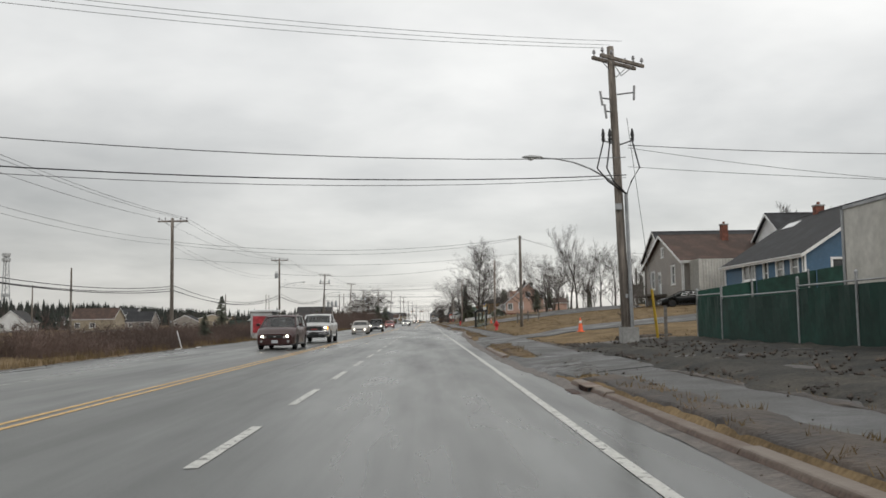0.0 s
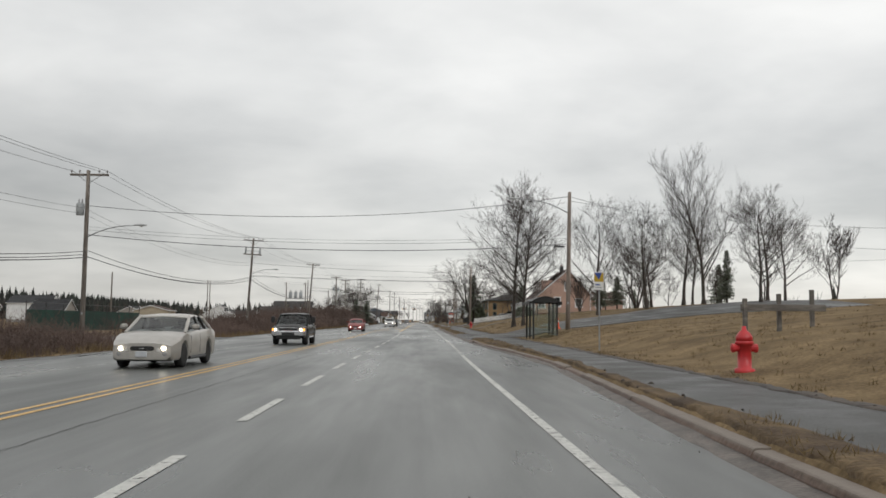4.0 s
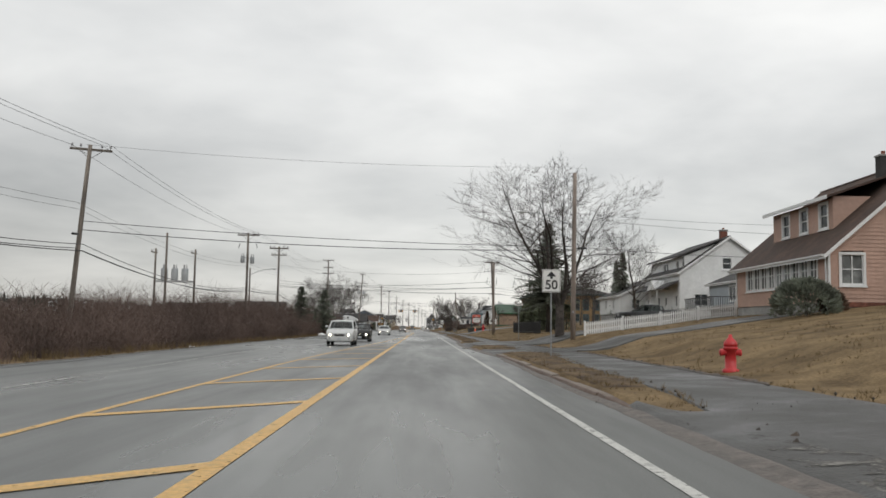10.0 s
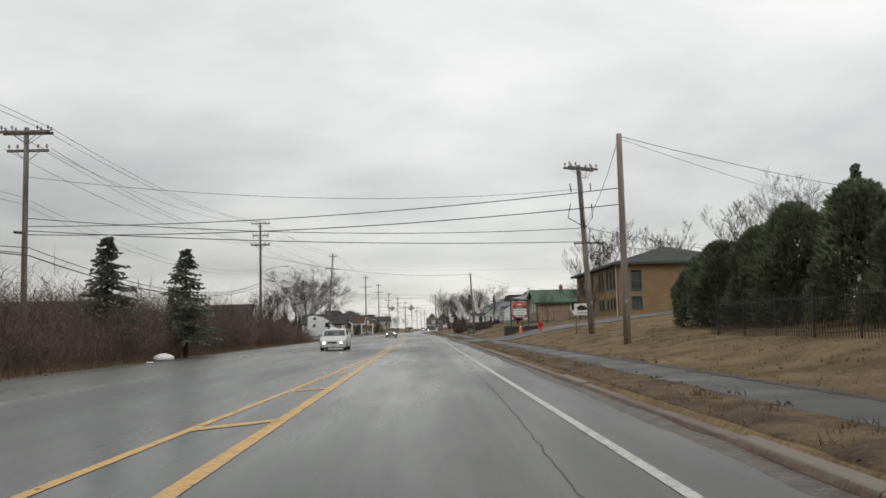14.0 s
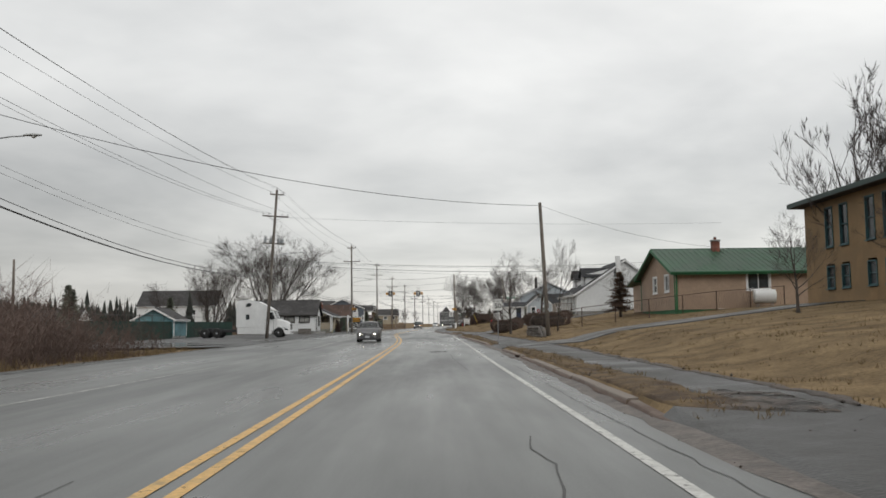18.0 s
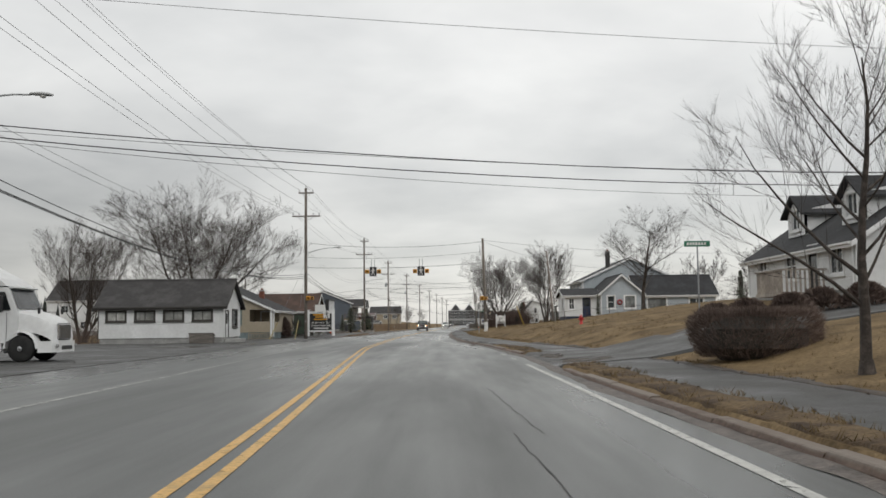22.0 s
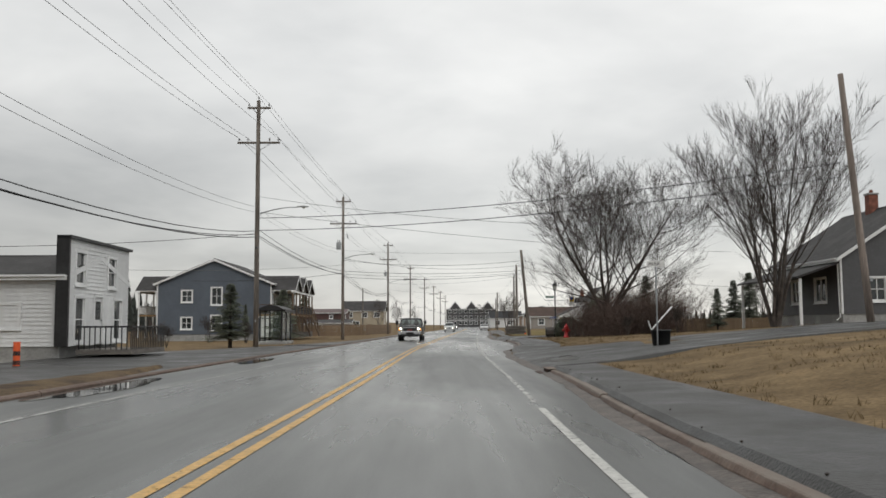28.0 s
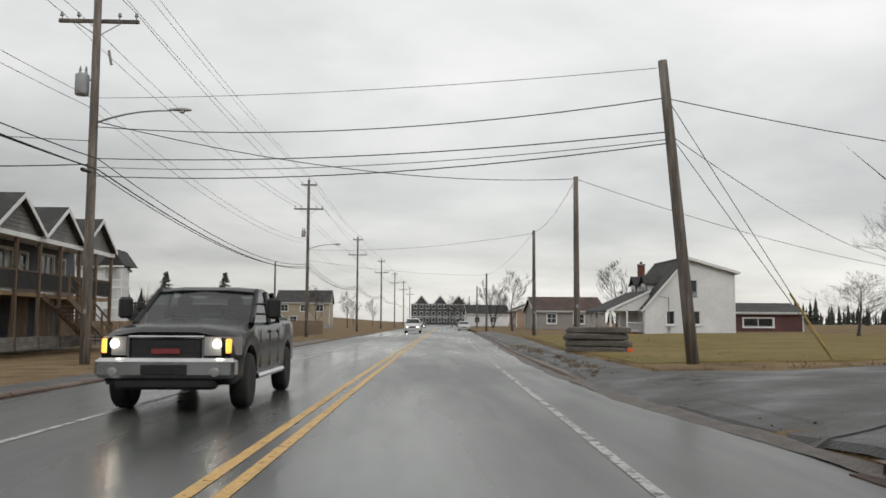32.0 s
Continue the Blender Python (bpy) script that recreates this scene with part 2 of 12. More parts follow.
def asphalt():
    """Worn wet carriageway: grey, tyre tracks along it, damp glossy patches, fine stone grain."""
    m = bpy.data.materials.new("wet_asphalt")
    m.use_nodes = True
    nd, ln = m.node_tree.nodes, m.node_tree.links
    bs = nd["Principled BSDF"]
    co = nd.new("ShaderNodeTexCoord")

    def tex(scale, stretch=(1, 1, 1), detail=5.0, rough=0.6):
        mp = nd.new("ShaderNodeMapping"); mp.inputs["Scale"].default_value = stretch
        t = nd.new("ShaderNodeTexNoise")
        t.inputs["Scale"].default_value, t.inputs["Detail"].default_value, t.inputs["Roughness"].default_value = scale, detail, rough
        ln.new(co.outputs["Object"], mp.inputs[0]); ln.new(mp.outputs[0], t.inputs["Vector"])
        return t.outputs["Fac"]

    def ramp(fac, a, b, ca, cb):
        r = nd.new("ShaderNodeValToRGB")
        r.color_ramp.elements[0].position, r.color_ramp.elements[0].color = a, (*ca, 1)
        r.color_ramp.elements[1].position, r.color_ramp.elements[1].color = b, (*cb, 1)
        ln.new(fac, r.inputs[0])
        return r.outputs[0]

    def mult(a, b):
        x = nd.new("ShaderNodeMix"); x.data_type, x.blend_type = "RGBA", "MULTIPLY"
        x.inputs["Factor"].default_value = 1.0
        ln.new(a, x.inputs["A"]); ln.new(b, x.inputs["B"])
        return x.outputs["Result"]

    tracks = ramp(tex(0.9, (1, 0.012, 1), 3), 0.36, 0.66, (0.92,) * 3, (1.07, 1.075, 1.07))
    patches = ramp(tex(0.12, (1, 0.35, 1), 6), 0.42, 0.62, (0.86, 0.87, 0.88), (1.1, 1.1, 1.09))
    sx = nd.new("ShaderNodeSeparateXYZ"); ln.new(co.outputs["Object"], sx.inputs[0])
    wx = nd.new("ShaderNodeMapRange"); wx.inputs["From Min"].default_value, wx.inputs["From Max"].default_value = -10.0, 4.0
    wob = nd.new("ShaderNodeMath"); wob.operation = "MULTIPLY_ADD"; wob.inputs[1].default_value = 0.7
    ln.new(tex(0.05, detail=2), wob.inputs[0]); ln.new(sx.outputs["X"], wob.inputs[2]); ln.new(wob.outputs[0], wx.inputs["Value"])
    lanes = nd.new("ShaderNodeValToRGB")
    for x, v in ((-8.2, 1.0), (-7.3, 1.06), (-6.4, 0.9), (-5.4, 1.06), (-4.4, 0.98), (-1.4, 1.0), (-0.5, 1.07), (0.55, 0.84), (1.5, 1.08), (2.4, 1.0), (3.4, 0.86)):
        e = lanes.color_ramp.elements.new((x + 10.35) / 14); e.color = (v, v, v, 1)
    ln.new(wx.outputs[0], lanes.inputs[0])
    lanes.color_ramp.elements.remove(lanes.color_ramp.elements[0]); lanes.color_ramp.elements.remove(lanes.color_ramp.elements[-1])
    grain = ramp(tex(38.0, detail=3), 0.3, 0.7, (0.72,) * 3, (1.3,) * 3)
    base = nd.new("ShaderNodeRGB"); base.outputs[0].default_value = (0.066, 0.07, 0.066, 1)
    ln.new(mult(mult(mult(mult(base.outputs[0], tracks), patches), lanes.outputs[0]), grain), bs.inputs["Base Color"])
    def ranged(value, a, b, lo, hi):
        r = nd.new("ShaderNodeMapRange")
        for k, v in (("From Min", a), ("From Max", b), ("To Min", lo), ("To Max", hi)):
            r.inputs[k].default_value = v
        ln.new(value, r.inputs["Value"])
        return r.outputs[0]

    def plus(a, b):
        r = nd.new("ShaderNodeMath"); r.operation = "ADD"
        ln.new(a, r.inputs[0]); ln.new(b, r.inputs[1])
        return r.outputs[0]

    wet = ranged(tex(0.22, (1, 0.14, 1), 5), 0.34, 0.62, 0.2, 0.46)
    streak = ranged(tex(1.7, (1, 0.03, 1), 4), 0.34, 0.66, -0.025, 0.03)
    rain = ranged(sx.outputs["Y"], 400, 500, 0.0, -0.05)
    ln.new(plus(plus(wet, streak), rain), bs.inputs["Roughness"])
    bp = nd.new("ShaderNodeBump"); bp.inputs["Strength"].default_value, bp.inputs["Distance"].default_value = 0.12, 0.006
    ln.new(tex(60.0, detail=2), bp.inputs["Height"]); ln.new(bp.outputs[0], bs.inputs["Normal"])
    MATS["wet_asphalt"] = m
    return m


def kerb_concrete():
    """Old grimy kerb concrete: rusty brown low on the face, paler towards the top."""
    m = surface("grimy_kerb_concrete", (0.115, 0.074, 0.055), 0.75, 0.35, 9, 150, 0.5, second=(0.17, 0.125, 0.1), per_object=0.2)
    nd, ln = m.node_tree.nodes, m.node_tree.links
    bs = nd["Principled BSDF"]
    base = bs.inputs["Base Color"].links[0].from_socket
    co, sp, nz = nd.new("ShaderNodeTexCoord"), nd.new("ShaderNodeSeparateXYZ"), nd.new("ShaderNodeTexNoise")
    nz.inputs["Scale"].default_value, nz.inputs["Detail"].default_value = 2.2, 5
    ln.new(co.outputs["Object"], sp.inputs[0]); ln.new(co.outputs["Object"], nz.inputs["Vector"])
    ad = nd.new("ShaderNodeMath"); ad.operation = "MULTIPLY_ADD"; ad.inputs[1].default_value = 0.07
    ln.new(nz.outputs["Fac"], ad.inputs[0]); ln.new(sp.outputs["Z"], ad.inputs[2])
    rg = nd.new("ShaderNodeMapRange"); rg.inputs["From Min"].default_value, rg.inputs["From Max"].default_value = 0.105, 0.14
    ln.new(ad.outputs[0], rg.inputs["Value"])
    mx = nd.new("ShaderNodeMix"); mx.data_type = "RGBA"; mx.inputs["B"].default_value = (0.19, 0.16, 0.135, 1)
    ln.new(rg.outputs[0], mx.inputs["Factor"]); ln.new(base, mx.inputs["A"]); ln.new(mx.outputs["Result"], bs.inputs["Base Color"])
    return m


M_ROAD = asphalt()
M_PATH = surface("old_path_asphalt", (0.036, 0.037, 0.037), 0.5, 0.35, 5, 240, 0.6, second=(0.066, 0.065, 0.061), blend=(0.38, 0.66), rough_vary=0.5, spec=0.36)
M_WHITE_PAINT = patchy(surface("worn_white_road_paint", (0.5, 0.5, 0.47), 0.5, 0.22, 30, 160, 0.15, second=(0.3, 0.3, 0.29), blend=(0.52, 0.75)), 0.33, 0.44, 7.0)
M_THIN_PAINT = patchy(surface("thin_white_road_paint", (0.42, 0.42, 0.4), 0.45, 0.25, 30, 160, 0.15, second=(0.22, 0.22, 0.215), blend=(0.5, 0.7)), 0.36, 0.5, 4.0)
M_YELLOW_PAINT = patchy(surface("worn_yellow_road_paint", (0.6, 0.36, 0.1), 0.5, 0.3, 30, 160, 0.15, second=(0.36, 0.25, 0.11), blend=(0.5, 0.72)), 0.3, 0.42, 6.0)
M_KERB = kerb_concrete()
M_HOOD = surface("stained_concrete_kerb", (0.15, 0.105, 0.078), 0.75, 0.35, 9, 150, 0.5, second=(0.22, 0.18, 0.15), per_object=0.22)
M_CONCRETE = surface("pale_concrete", (0.34, 0.34, 0.33), 0.8, 0.2, 8, 120, 0.3)
M_SOIL = surface("wet_brown_soil", (0.036, 0.028, 0.023), 0.7, 0.45, 9, 110, 1.0, second=(0.085, 0.064, 0.048))
M_GRAVEL = surface("grey_gravel_shoulder", (0.075, 0.07, 0.066), 0.7, 0.4, 6, 220, 0.9, second=(0.12, 0.11, 0.1))
M_GRASS = surface("dormant_winter_grass", (0.116, 0.082, 0.045), 0.95, 0.45, 6, 130, 0.9, second=(0.245, 0.176, 0.099), blend=(0.35, 0.65), spec=0.1)
M_GREEN_GRASS = surface("greenish_winter_grass", (0.17, 0.135, 0.05), 0.95, 0.3, 3, 90, 0.9, second=(0.22, 0.17, 0.075), spec=0.1)
M_GRIT = surface("sandy_grit", (0.08, 0.07, 0.062), 0.6, 0.4, 26, 220, 0.8, second=(0.165, 0.143, 0.128), blend=(0.38, 0.62), spec=0.3)
M_DIRT = surface("dark_gravelly_earth", (0.034, 0.034, 0.032), 0.85, 0.5, 12, 200, 1.0, second=(0.085, 0.078, 0.066), blend=(0.4, 0.66), spec=0.2)
M_VERGE = surface("muddy_verge_grass", (0.07, 0.05, 0.036), 0.9, 0.4, 13, 170, 1.0, second=(0.162, 0.116, 0.068), blend=(0.36, 0.6), spec=0.15)
M_WATER = surface("standing_water", (0.045, 0.045, 0.043), 0.04, 0.1, bump=0.0, rough_vary=0.02)
M_TAR = surface("dark_crack", (0.045, 0.045, 0.044), 0.6, 0.3, 20, 200, 0.2)
M_POLE = surface("weathered_pole_wood", (0.19, 0.165, 0.142), 0.9, 0.35, 20, 120, 0.5, stretch=(3, 3, 0.25), per_object=0.15)
M_POLE_NEW = surface("reddish_new_pole_wood", (0.26, 0.215, 0.185), 0.9, 0.25, 20, 120, 0.4, stretch=(3, 3, 0.25))
M_STEEL = surface("galvanised_steel", (0.36, 0.37, 0.38), 0.45, 0.15, 12, 90, 0.1, metal=0.7)
M_CABLE = surface("black_cable_sheath", (0.035, 0.035, 0.037), 0.6, 0.2)
M_WIRE = surface("bare_grey_wire", (0.16, 0.165, 0.17), 0.5, 0.2)
M_BARK = surface("grey_brown_bark", (0.072, 0.06, 0.052), 0.95, 0.35, 30, 160, 0.7, per_object=0.12)
M_TWIG = surface("grey_brown_twigs", (0.066, 0.054, 0.049), 0.95, 0.25, 8, 60, 0.0, per_object=0.1)
M_BLACK = surface("black_plastic", (0.02, 0.02, 0.021), 0.5, 0.25, 10, 80, 0.1)
M_RUBBER = surface("black_rubber", (0.018, 0.018, 0.018), 0.8, 0.3, 20, 100, 0.3)
M_WHITE = surface("white_paint", (0.72, 0.73, 0.73), 0.5, 0.07, 6, 60, 0.06)
M_TRIM = surface("white_trim", (0.74, 0.75, 0.75), 0.5, 0.06, 6, 60, 0.05)
M_PANE = surface("dark_window_pane", (0.045, 0.052, 0.056), 0.08, 0.5, 5, 12, 0.0, rough_vary=0.03, per_object=0.35)
M_BLIND = surface("pale_blind_behind_pane", (0.38, 0.38, 0.36), 0.15, 0.3, 5, 20, 0.0, rough_vary=0.03, per_object=0.3)
M_CURTAIN = surface("pale_curtain_behind_pane", (0.2, 0.21, 0.205), 0.12, 0.4, 5, 20, 0.0, rough_vary=0.03, per_object=0.3)

# ---- mesh helpers ----
class Mesh:
    """Gathers vertices and faces for one mesh."""

    def __init__(self):
        self.v, self.f = [], []

    def add(self, verts, faces):
        n = len(self.v)
        self.v.extend(tuple(p) for p in verts)
        self.f.extend(tuple(i + n for i in q) for q in faces)
        return self

    def box(self, x0, x1, y0, y1, z0, z1, m=None):
        c = [(x, y, z) for z in (z0, z1) for y in (y0, y1) for x in (x0, x1)]
        if m is not None:
            c = [m @ Vector(p) for p in c]
        return self.add(c, [(0, 2, 3, 1), (4, 5, 7, 6), (0, 1, 5, 4), (2, 6, 7, 3), (0, 4, 6, 2), (1, 3, 7, 5)])

    def cbox(self, x0, x1, y0, y1, z0, z1, b=0.02, m=None):
        """A box with its twelve edges cut off."""
        b = min(b, (x1 - x0) * 0.45, (y1 - y0) * 0.45, (z1 - z0) * 0.45)
        rings = []
        for z, k in ((z0, b), (z0 + b, 0), (z1 - b, 0), (z1, b)):
            rings.append([(x0 + k + b, y0 + k, z), (x1 - k - b, y0 + k, z), (x1 - k, y0 + k + b, z), (x1 - k, y1 - k - b, z),
                          (x1 - k - b, y1 - k, z), (x0 + k + b, y1 - k, z), (x0 + k, y1 - k - b, z), (x0 + k, y0 + k + b, z)])
        if m is not None:
            rings = [[m @ Vector(p) for p in r] for r in rings]
        return self.rings(rings, True)

    def rings(self, rings, caps=True):
        n = len(rings[0])
        faces = [(i * n + j, i * n + (j + 1) % n, (i + 1) * n + (j + 1) % n, (i + 1) * n + j) for i in range(len(rings) - 1) for j in range(n)]
        if caps:
            faces += [tuple(range(n - 1, -1, -1)), tuple(range((len(rings) - 1) * n, len(rings) * n))]
        return self.add([p for r in rings for p in r], faces)

    def tube(self, pts, r, n=6, caps=True):
        """A tube along points; r is one radius or one for each point."""
        pts = [Vector(p) for p in pts]
        rad = r if isinstance(r, (list, tuple)) else [r] * len(pts)
        rings = []
        for i, p in enumerate(pts):
            d = (pts[min(i + 1, len(pts) - 1)] - pts[max(i - 1, 0)])
            d = d.normalized() if d.length > 1e-9 else Vector((0, 0, 1))
            u = d.cross(Vector((0, 0, 1)) if abs(d.z) < 0.9 else Vector((1, 0, 0))).normalized()
            w = d.cross(u)
            rings.append([p + rad[i] * (math.cos(2 * math.pi * k / n) * u + math.sin(2 * math.pi * k / n) * w) for k in range(n)])
        return self.rings([list(reversed(q)) for q in rings], caps)

    def lathe(self, prof, n=16, m=None):
        """Turns (radius, z) pairs about the z axis."""
        rings = [[Vector((r * math.cos(2 * math.pi * k / n), r * math.sin(2 * math.pi * k / n), z)) for k in range(n)] for r, z in prof]
        if m is not None:
            rings = [[m @ p for p in r] for r in rings]
        return self.rings(rings, True)

    def prism(self, poly, a, b, axis="x", m=None):
        """A polygon of (u, w) pairs pushed from a to b along an axis: x: (y, z); y: (x, z); z: (x, y)."""
        put = {"x": lambda u, w, t: (t, u, w), "y": lambda u, w, t: (u, t, w), "z": lambda u, w, t: (u, w, t)}[axis]
        r = [[Vector(put(u, w, t)) for u, w in poly] for t in (a, b)]
        if m is not None:
            r = [[m @ p for p in q] for q in r]
        return self.rings(r, True)

    def sheet(self, rows):
        n = len(rows[0])
        return self.add([p for r in rows for p in r], [(i * n + j, i * n + j + 1, (i + 1) * n + j + 1, (i + 1) * n + j) for i in range(len(rows) - 1) for j in range(n - 1)])

    def data(self, name, material, smooth=False):
        me = bpy.data.meshes.new(name)
        me.from_pydata(self.v, [], self.f)
        me.materials.append(material)
        if smooth:
            me.polygons.foreach_set("use_smooth", [True] * len(me.polygons))
        me.update()
        return me


def fix_normals(me):
    bm = bmesh.new()
    bm.from_mesh(me)
    bmesh.ops.recalc_face_normals(bm, faces=bm.faces)
    bm.to_mesh(me)
    bm.free()


def part(name, mesh, material, parent=None, label="", smooth=False, at=None):
    """Links a mesh as one object, under a thing or a part where one is given."""
    me = mesh.data(name, material, smooth) if isinstance(mesh, Mesh) else mesh
    if isinstance(mesh, Mesh) and len(me.polygons) < 6000:
        fix_normals(me)
    if smooth == "edges":
        me.set_sharp_from_angle(angle=radians(42))
    ob = new(name, me)
    if parent is not None:
        ob.parent = parent
    if at is not None:
        ob.matrix_basis = at
    if label:
        ob["label"] = label
    return ob


def thing(name, label, category, m=None, group="", kind=""):
    """An empty at a thing's base, that carries its parts."""
    ob = new(name)
    ob.empty_display_size = 0.2
    if m is not None:
        ob.matrix_basis = m
    return tagged(ob, label, category, group, kind)


def single(name, mesh, material, label, category, m=None, group="", kind="", smooth=False):
    ob = part(name, mesh, material, smooth=smooth, at=m)
    return tagged(ob, label, category, group, kind)


def curve(pairs):
    """A smooth function through (y, value) pairs."""
    ys, vs = np.array([p[0] for p in pairs], float), np.array([p[1] for p in pairs], float)
    dv = np.diff(vs) / np.diff(ys)
    sl = np.zeros(len(vs))
    for j in range(1, len(vs) - 1):
        if dv[j - 1] * dv[j] > 0:
            sl[j] = 2 * dv[j - 1] * dv[j] / (dv[j - 1] + dv[j])
    sl[-1] = dv[-1]

    def value(y):
        if y <= ys[0]:
            return float(vs[0])
        if y >= ys[-1]:
            return float(vs[-1] + (vs[-1] - vs[-2]) / (ys[-1] - ys[-2]) * (y - ys[-1]))
        i = int(np.searchsorted(ys, y) - 1)
        i = max(0, min(i, len(ys) - 2))
        h = ys[i + 1] - ys[i]
        s = (y - ys[i]) / h
        return float((2 * s**3 - 3 * s**2 + 1) * vs[i] + (s**3 - 2 * s**2 + s) * h * sl[i] + (-2 * s**3 + 3 * s**2) * vs[i + 1] + (s**3 - s**2) * h * sl[i + 1])

    return value

# ---- road lines, terrain, paths ----
BEND = 0.05
centre_line = curve([(0, -1.64), (300, -1.68), (312, -1.66), (329, -1.46), (345, -1.5), (361, -1.58), (377, -1.72), (392, -2.12), (407, -2.84), (422, -3.64), (437, -4.28), (465, -4.35), (486, -3.88), (502, -3.46), (517, -3.14), (531, -2.72), (546, -2.0), (560, -1.4), (600, 0.6), (1300, 0.6 + 700 * BEND)])
right_edge = curve([(0, 2.3), (40, 2.28), (92, 2.18), (118, 2.33), (150, 2.37), (257, 2.4), (311, 2.47), (329, 2.55), (350, 2.5), (376, 2.55), (392, 2.5), (413, 2.4), (424, 2.2), (430, 1.8), (437, 1.03), (442, 0.48), (448, -0.16), (456, -0.46), (470, -0.42), (486, -0.34), (501, -0.06), (517, 0.2), (531, 0.59), (547, 1.35), (565, 2.15), (600, 3.85), (1300, 3.85 + 700 * BEND)])
left_edge = curve([(0, -9.15), (55, -9.05), (100, -8.0), (125, -7.45), (145, -7.5), (196, -7.9), (225, -8.3), (258, -8.0), (316, -7.95), (340, -6.7), (368, -6.25), (384, -6.7), (400, -7.2), (415, -7.6), (437, -8.36), (450, -8.45), (464, -8.2), (491, -7.8), (507, -7.22), (517, -6.68), (530, -5.95), (548, -4.95), (600, -2.9), (1300, -2.9 + 700 * BEND)])
kerb_line = curve([(0, 3.42), (14, 3.36), (26, 3.06), (40, 3.1), (60, 3.45), (75, 3.75), (88, 4.35), (96, 4.62), (103, 4.4), (116, 3.85), (150, 3.62), (170, 3.52), (206, 3.62), (216, 3.75), (228, 3.4), (240, 3.14), (248, 3.18), (260, 3.6), (300, 3.75), (318, 3.8), (331, 3.5), (347, 3.64), (365, 3.68), (380, 3.5), (393, 3.24), (408, 2.96), (416, 3.0), (430, 2.5), (438, 2.02), (444, 1.36), (460, 0.85), (475, 0.7), (488, 0.74), (503, 1.18), (515, 1.2), (520, 1.5), (523, 1.85), (528, 2.63), (535, 3.27), (541, 3.52), (548, 3.5), (556, 3.2), (568, 3.6), (600, 5.6), (1300, 5.6 + 700 * BEND)])
left_side = curve([(0, -11.9), (80, -12.6), (104, -11.0), (120, -12.5), (160, -12.5), (205, -11.8), (262, -12.2), (360, -12.2), (420, -12.6), (470, -11.5), (495, -9.4), (505, -9.3), (549, -7.4), (600, -5.2), (1300, -5.2 + 700 * BEND)])
path_near = curve([(0, 4.45), (12, 4.25), (28, 4.05), (40, 4.3), (60, 4.6), (80, 4.6), (92, 4.85), (106, 4.95), (116, 4.9), (160, 4.5), (180, 4.42), (207, 5.2), (219, 5.9), (235, 5.4), (262, 5.0), (290, 5.1), (320, 5.1), (336, 4.68), (352, 4.65), (364, 4.2), (392, 4.1), (406, 3.9), (420, 3.7), (440, 2.15), (460, 1.1), (480, 0.95), (500, 1.35), (520, 1.8), (533, 3.6), (547, 3.8), (600, 5.9), (1300, 5.9 + 700 * BEND)])
path_far = curve([(0, 5.45), (14, 5.42), (30, 5.62), (60, 6.3), (98, 6.52), (106, 6.62), (130, 6.6), (172, 6.6), (182, 7.05), (212, 7.5), (220, 7.7), (240, 6.8), (262, 6.3), (300, 6.3), (335, 5.95), (348, 5.98), (362, 6.3), (399, 5.85), (420, 5.6), (428, 4.7), (444, 3.4), (456, 2.5), (470, 2.3), (490, 2.65), (500, 2.5), (515, 3.0), (523, 4.3), (530, 5.1), (540, 5.6), (556, 4.9), (568, 5.2), (600, 7.6), (1300, 7.6 + 700 * BEND)])
# where the bank begins to rise
bank_foot = curve([(0, 6.9), (25, 6.6), (60, 7.2), (98, 7.6), (116, 7.7), (160, 7.9), (196, 8.4), (225, 8.8), (250, 8.1), (300, 7.6), (349, 7.5), (400, 7.0), (420, 6.0), (440, 3.9), (460, 2.8), (480, 2.8), (500, 3.5), (520, 4.7), (533, 5.6), (547, 6.2), (600, 8.5), (1300, 8.5 + 700 * BEND)])
slope = curve([(0, 0.25), (30, 0.25), (48, 0.45), (62, 0.7), (85, 0.85), (110, 0.8), (125, 0.7), (145, 1.0), (180, 1.0), (222, 1.0), (260, 0.75), (290, 0.65), (330, 0.8), (352, 0.8), (385, 0.75), (410, 0.9), (440, 0.95), (470, 0.7), (490, 0.6), (520, 0.45), (545, 0.2), (565, 0.08), (1300, 0.05)])


# openings in the kerb: (from, to, how far the paving runs to the right, name, label)
CROSSINGS = [(17, 26, 7.1, "driveway", "dark gravel and asphalt lot entrance"), (40, 56, 21, "driveway", "dark asphalt driveway rising to a house"),
             (127, 143, 34, "driveway", "wide dark asphalt driveway"), (183.5, 192, 7.0, "driveway", "short asphalt gap across the verge"),
             (221.5, 227.5, 20, "driveway", "narrow cracked asphalt driveway"), (236.5, 249, 45, "side_street", "patched asphalt side street"), (318, 332, 30, "driveway", "dark asphalt driveway"),
             (365.6, 371, 26, "driveway", "narrow wet gravel driveway"), (411.5, 419.5, 40, "side_street", "wet asphalt side street"),
             (505, 519, 60, "side_street", "wet asphalt side street"), (549, 558, 24, "driveway", "wet asphalt driveway")]


def dropped(y):
    """1 where the kerb is dropped for a driveway or street, 0 elsewhere."""
    return max(0.0, max(min(1, (y - a + 2.2) / 2.2, (b + 2.2 - y) / 2.2) for a, b, *_ in CROSSINGS))


def bank(d):
    return float(np.interp(d, [0, 0.8, 2.5, 6, 13, 20, 40, 120], [0, 0.1, 0.7, 1.25, 2.3, 2.9, 3.6, 4.2]))


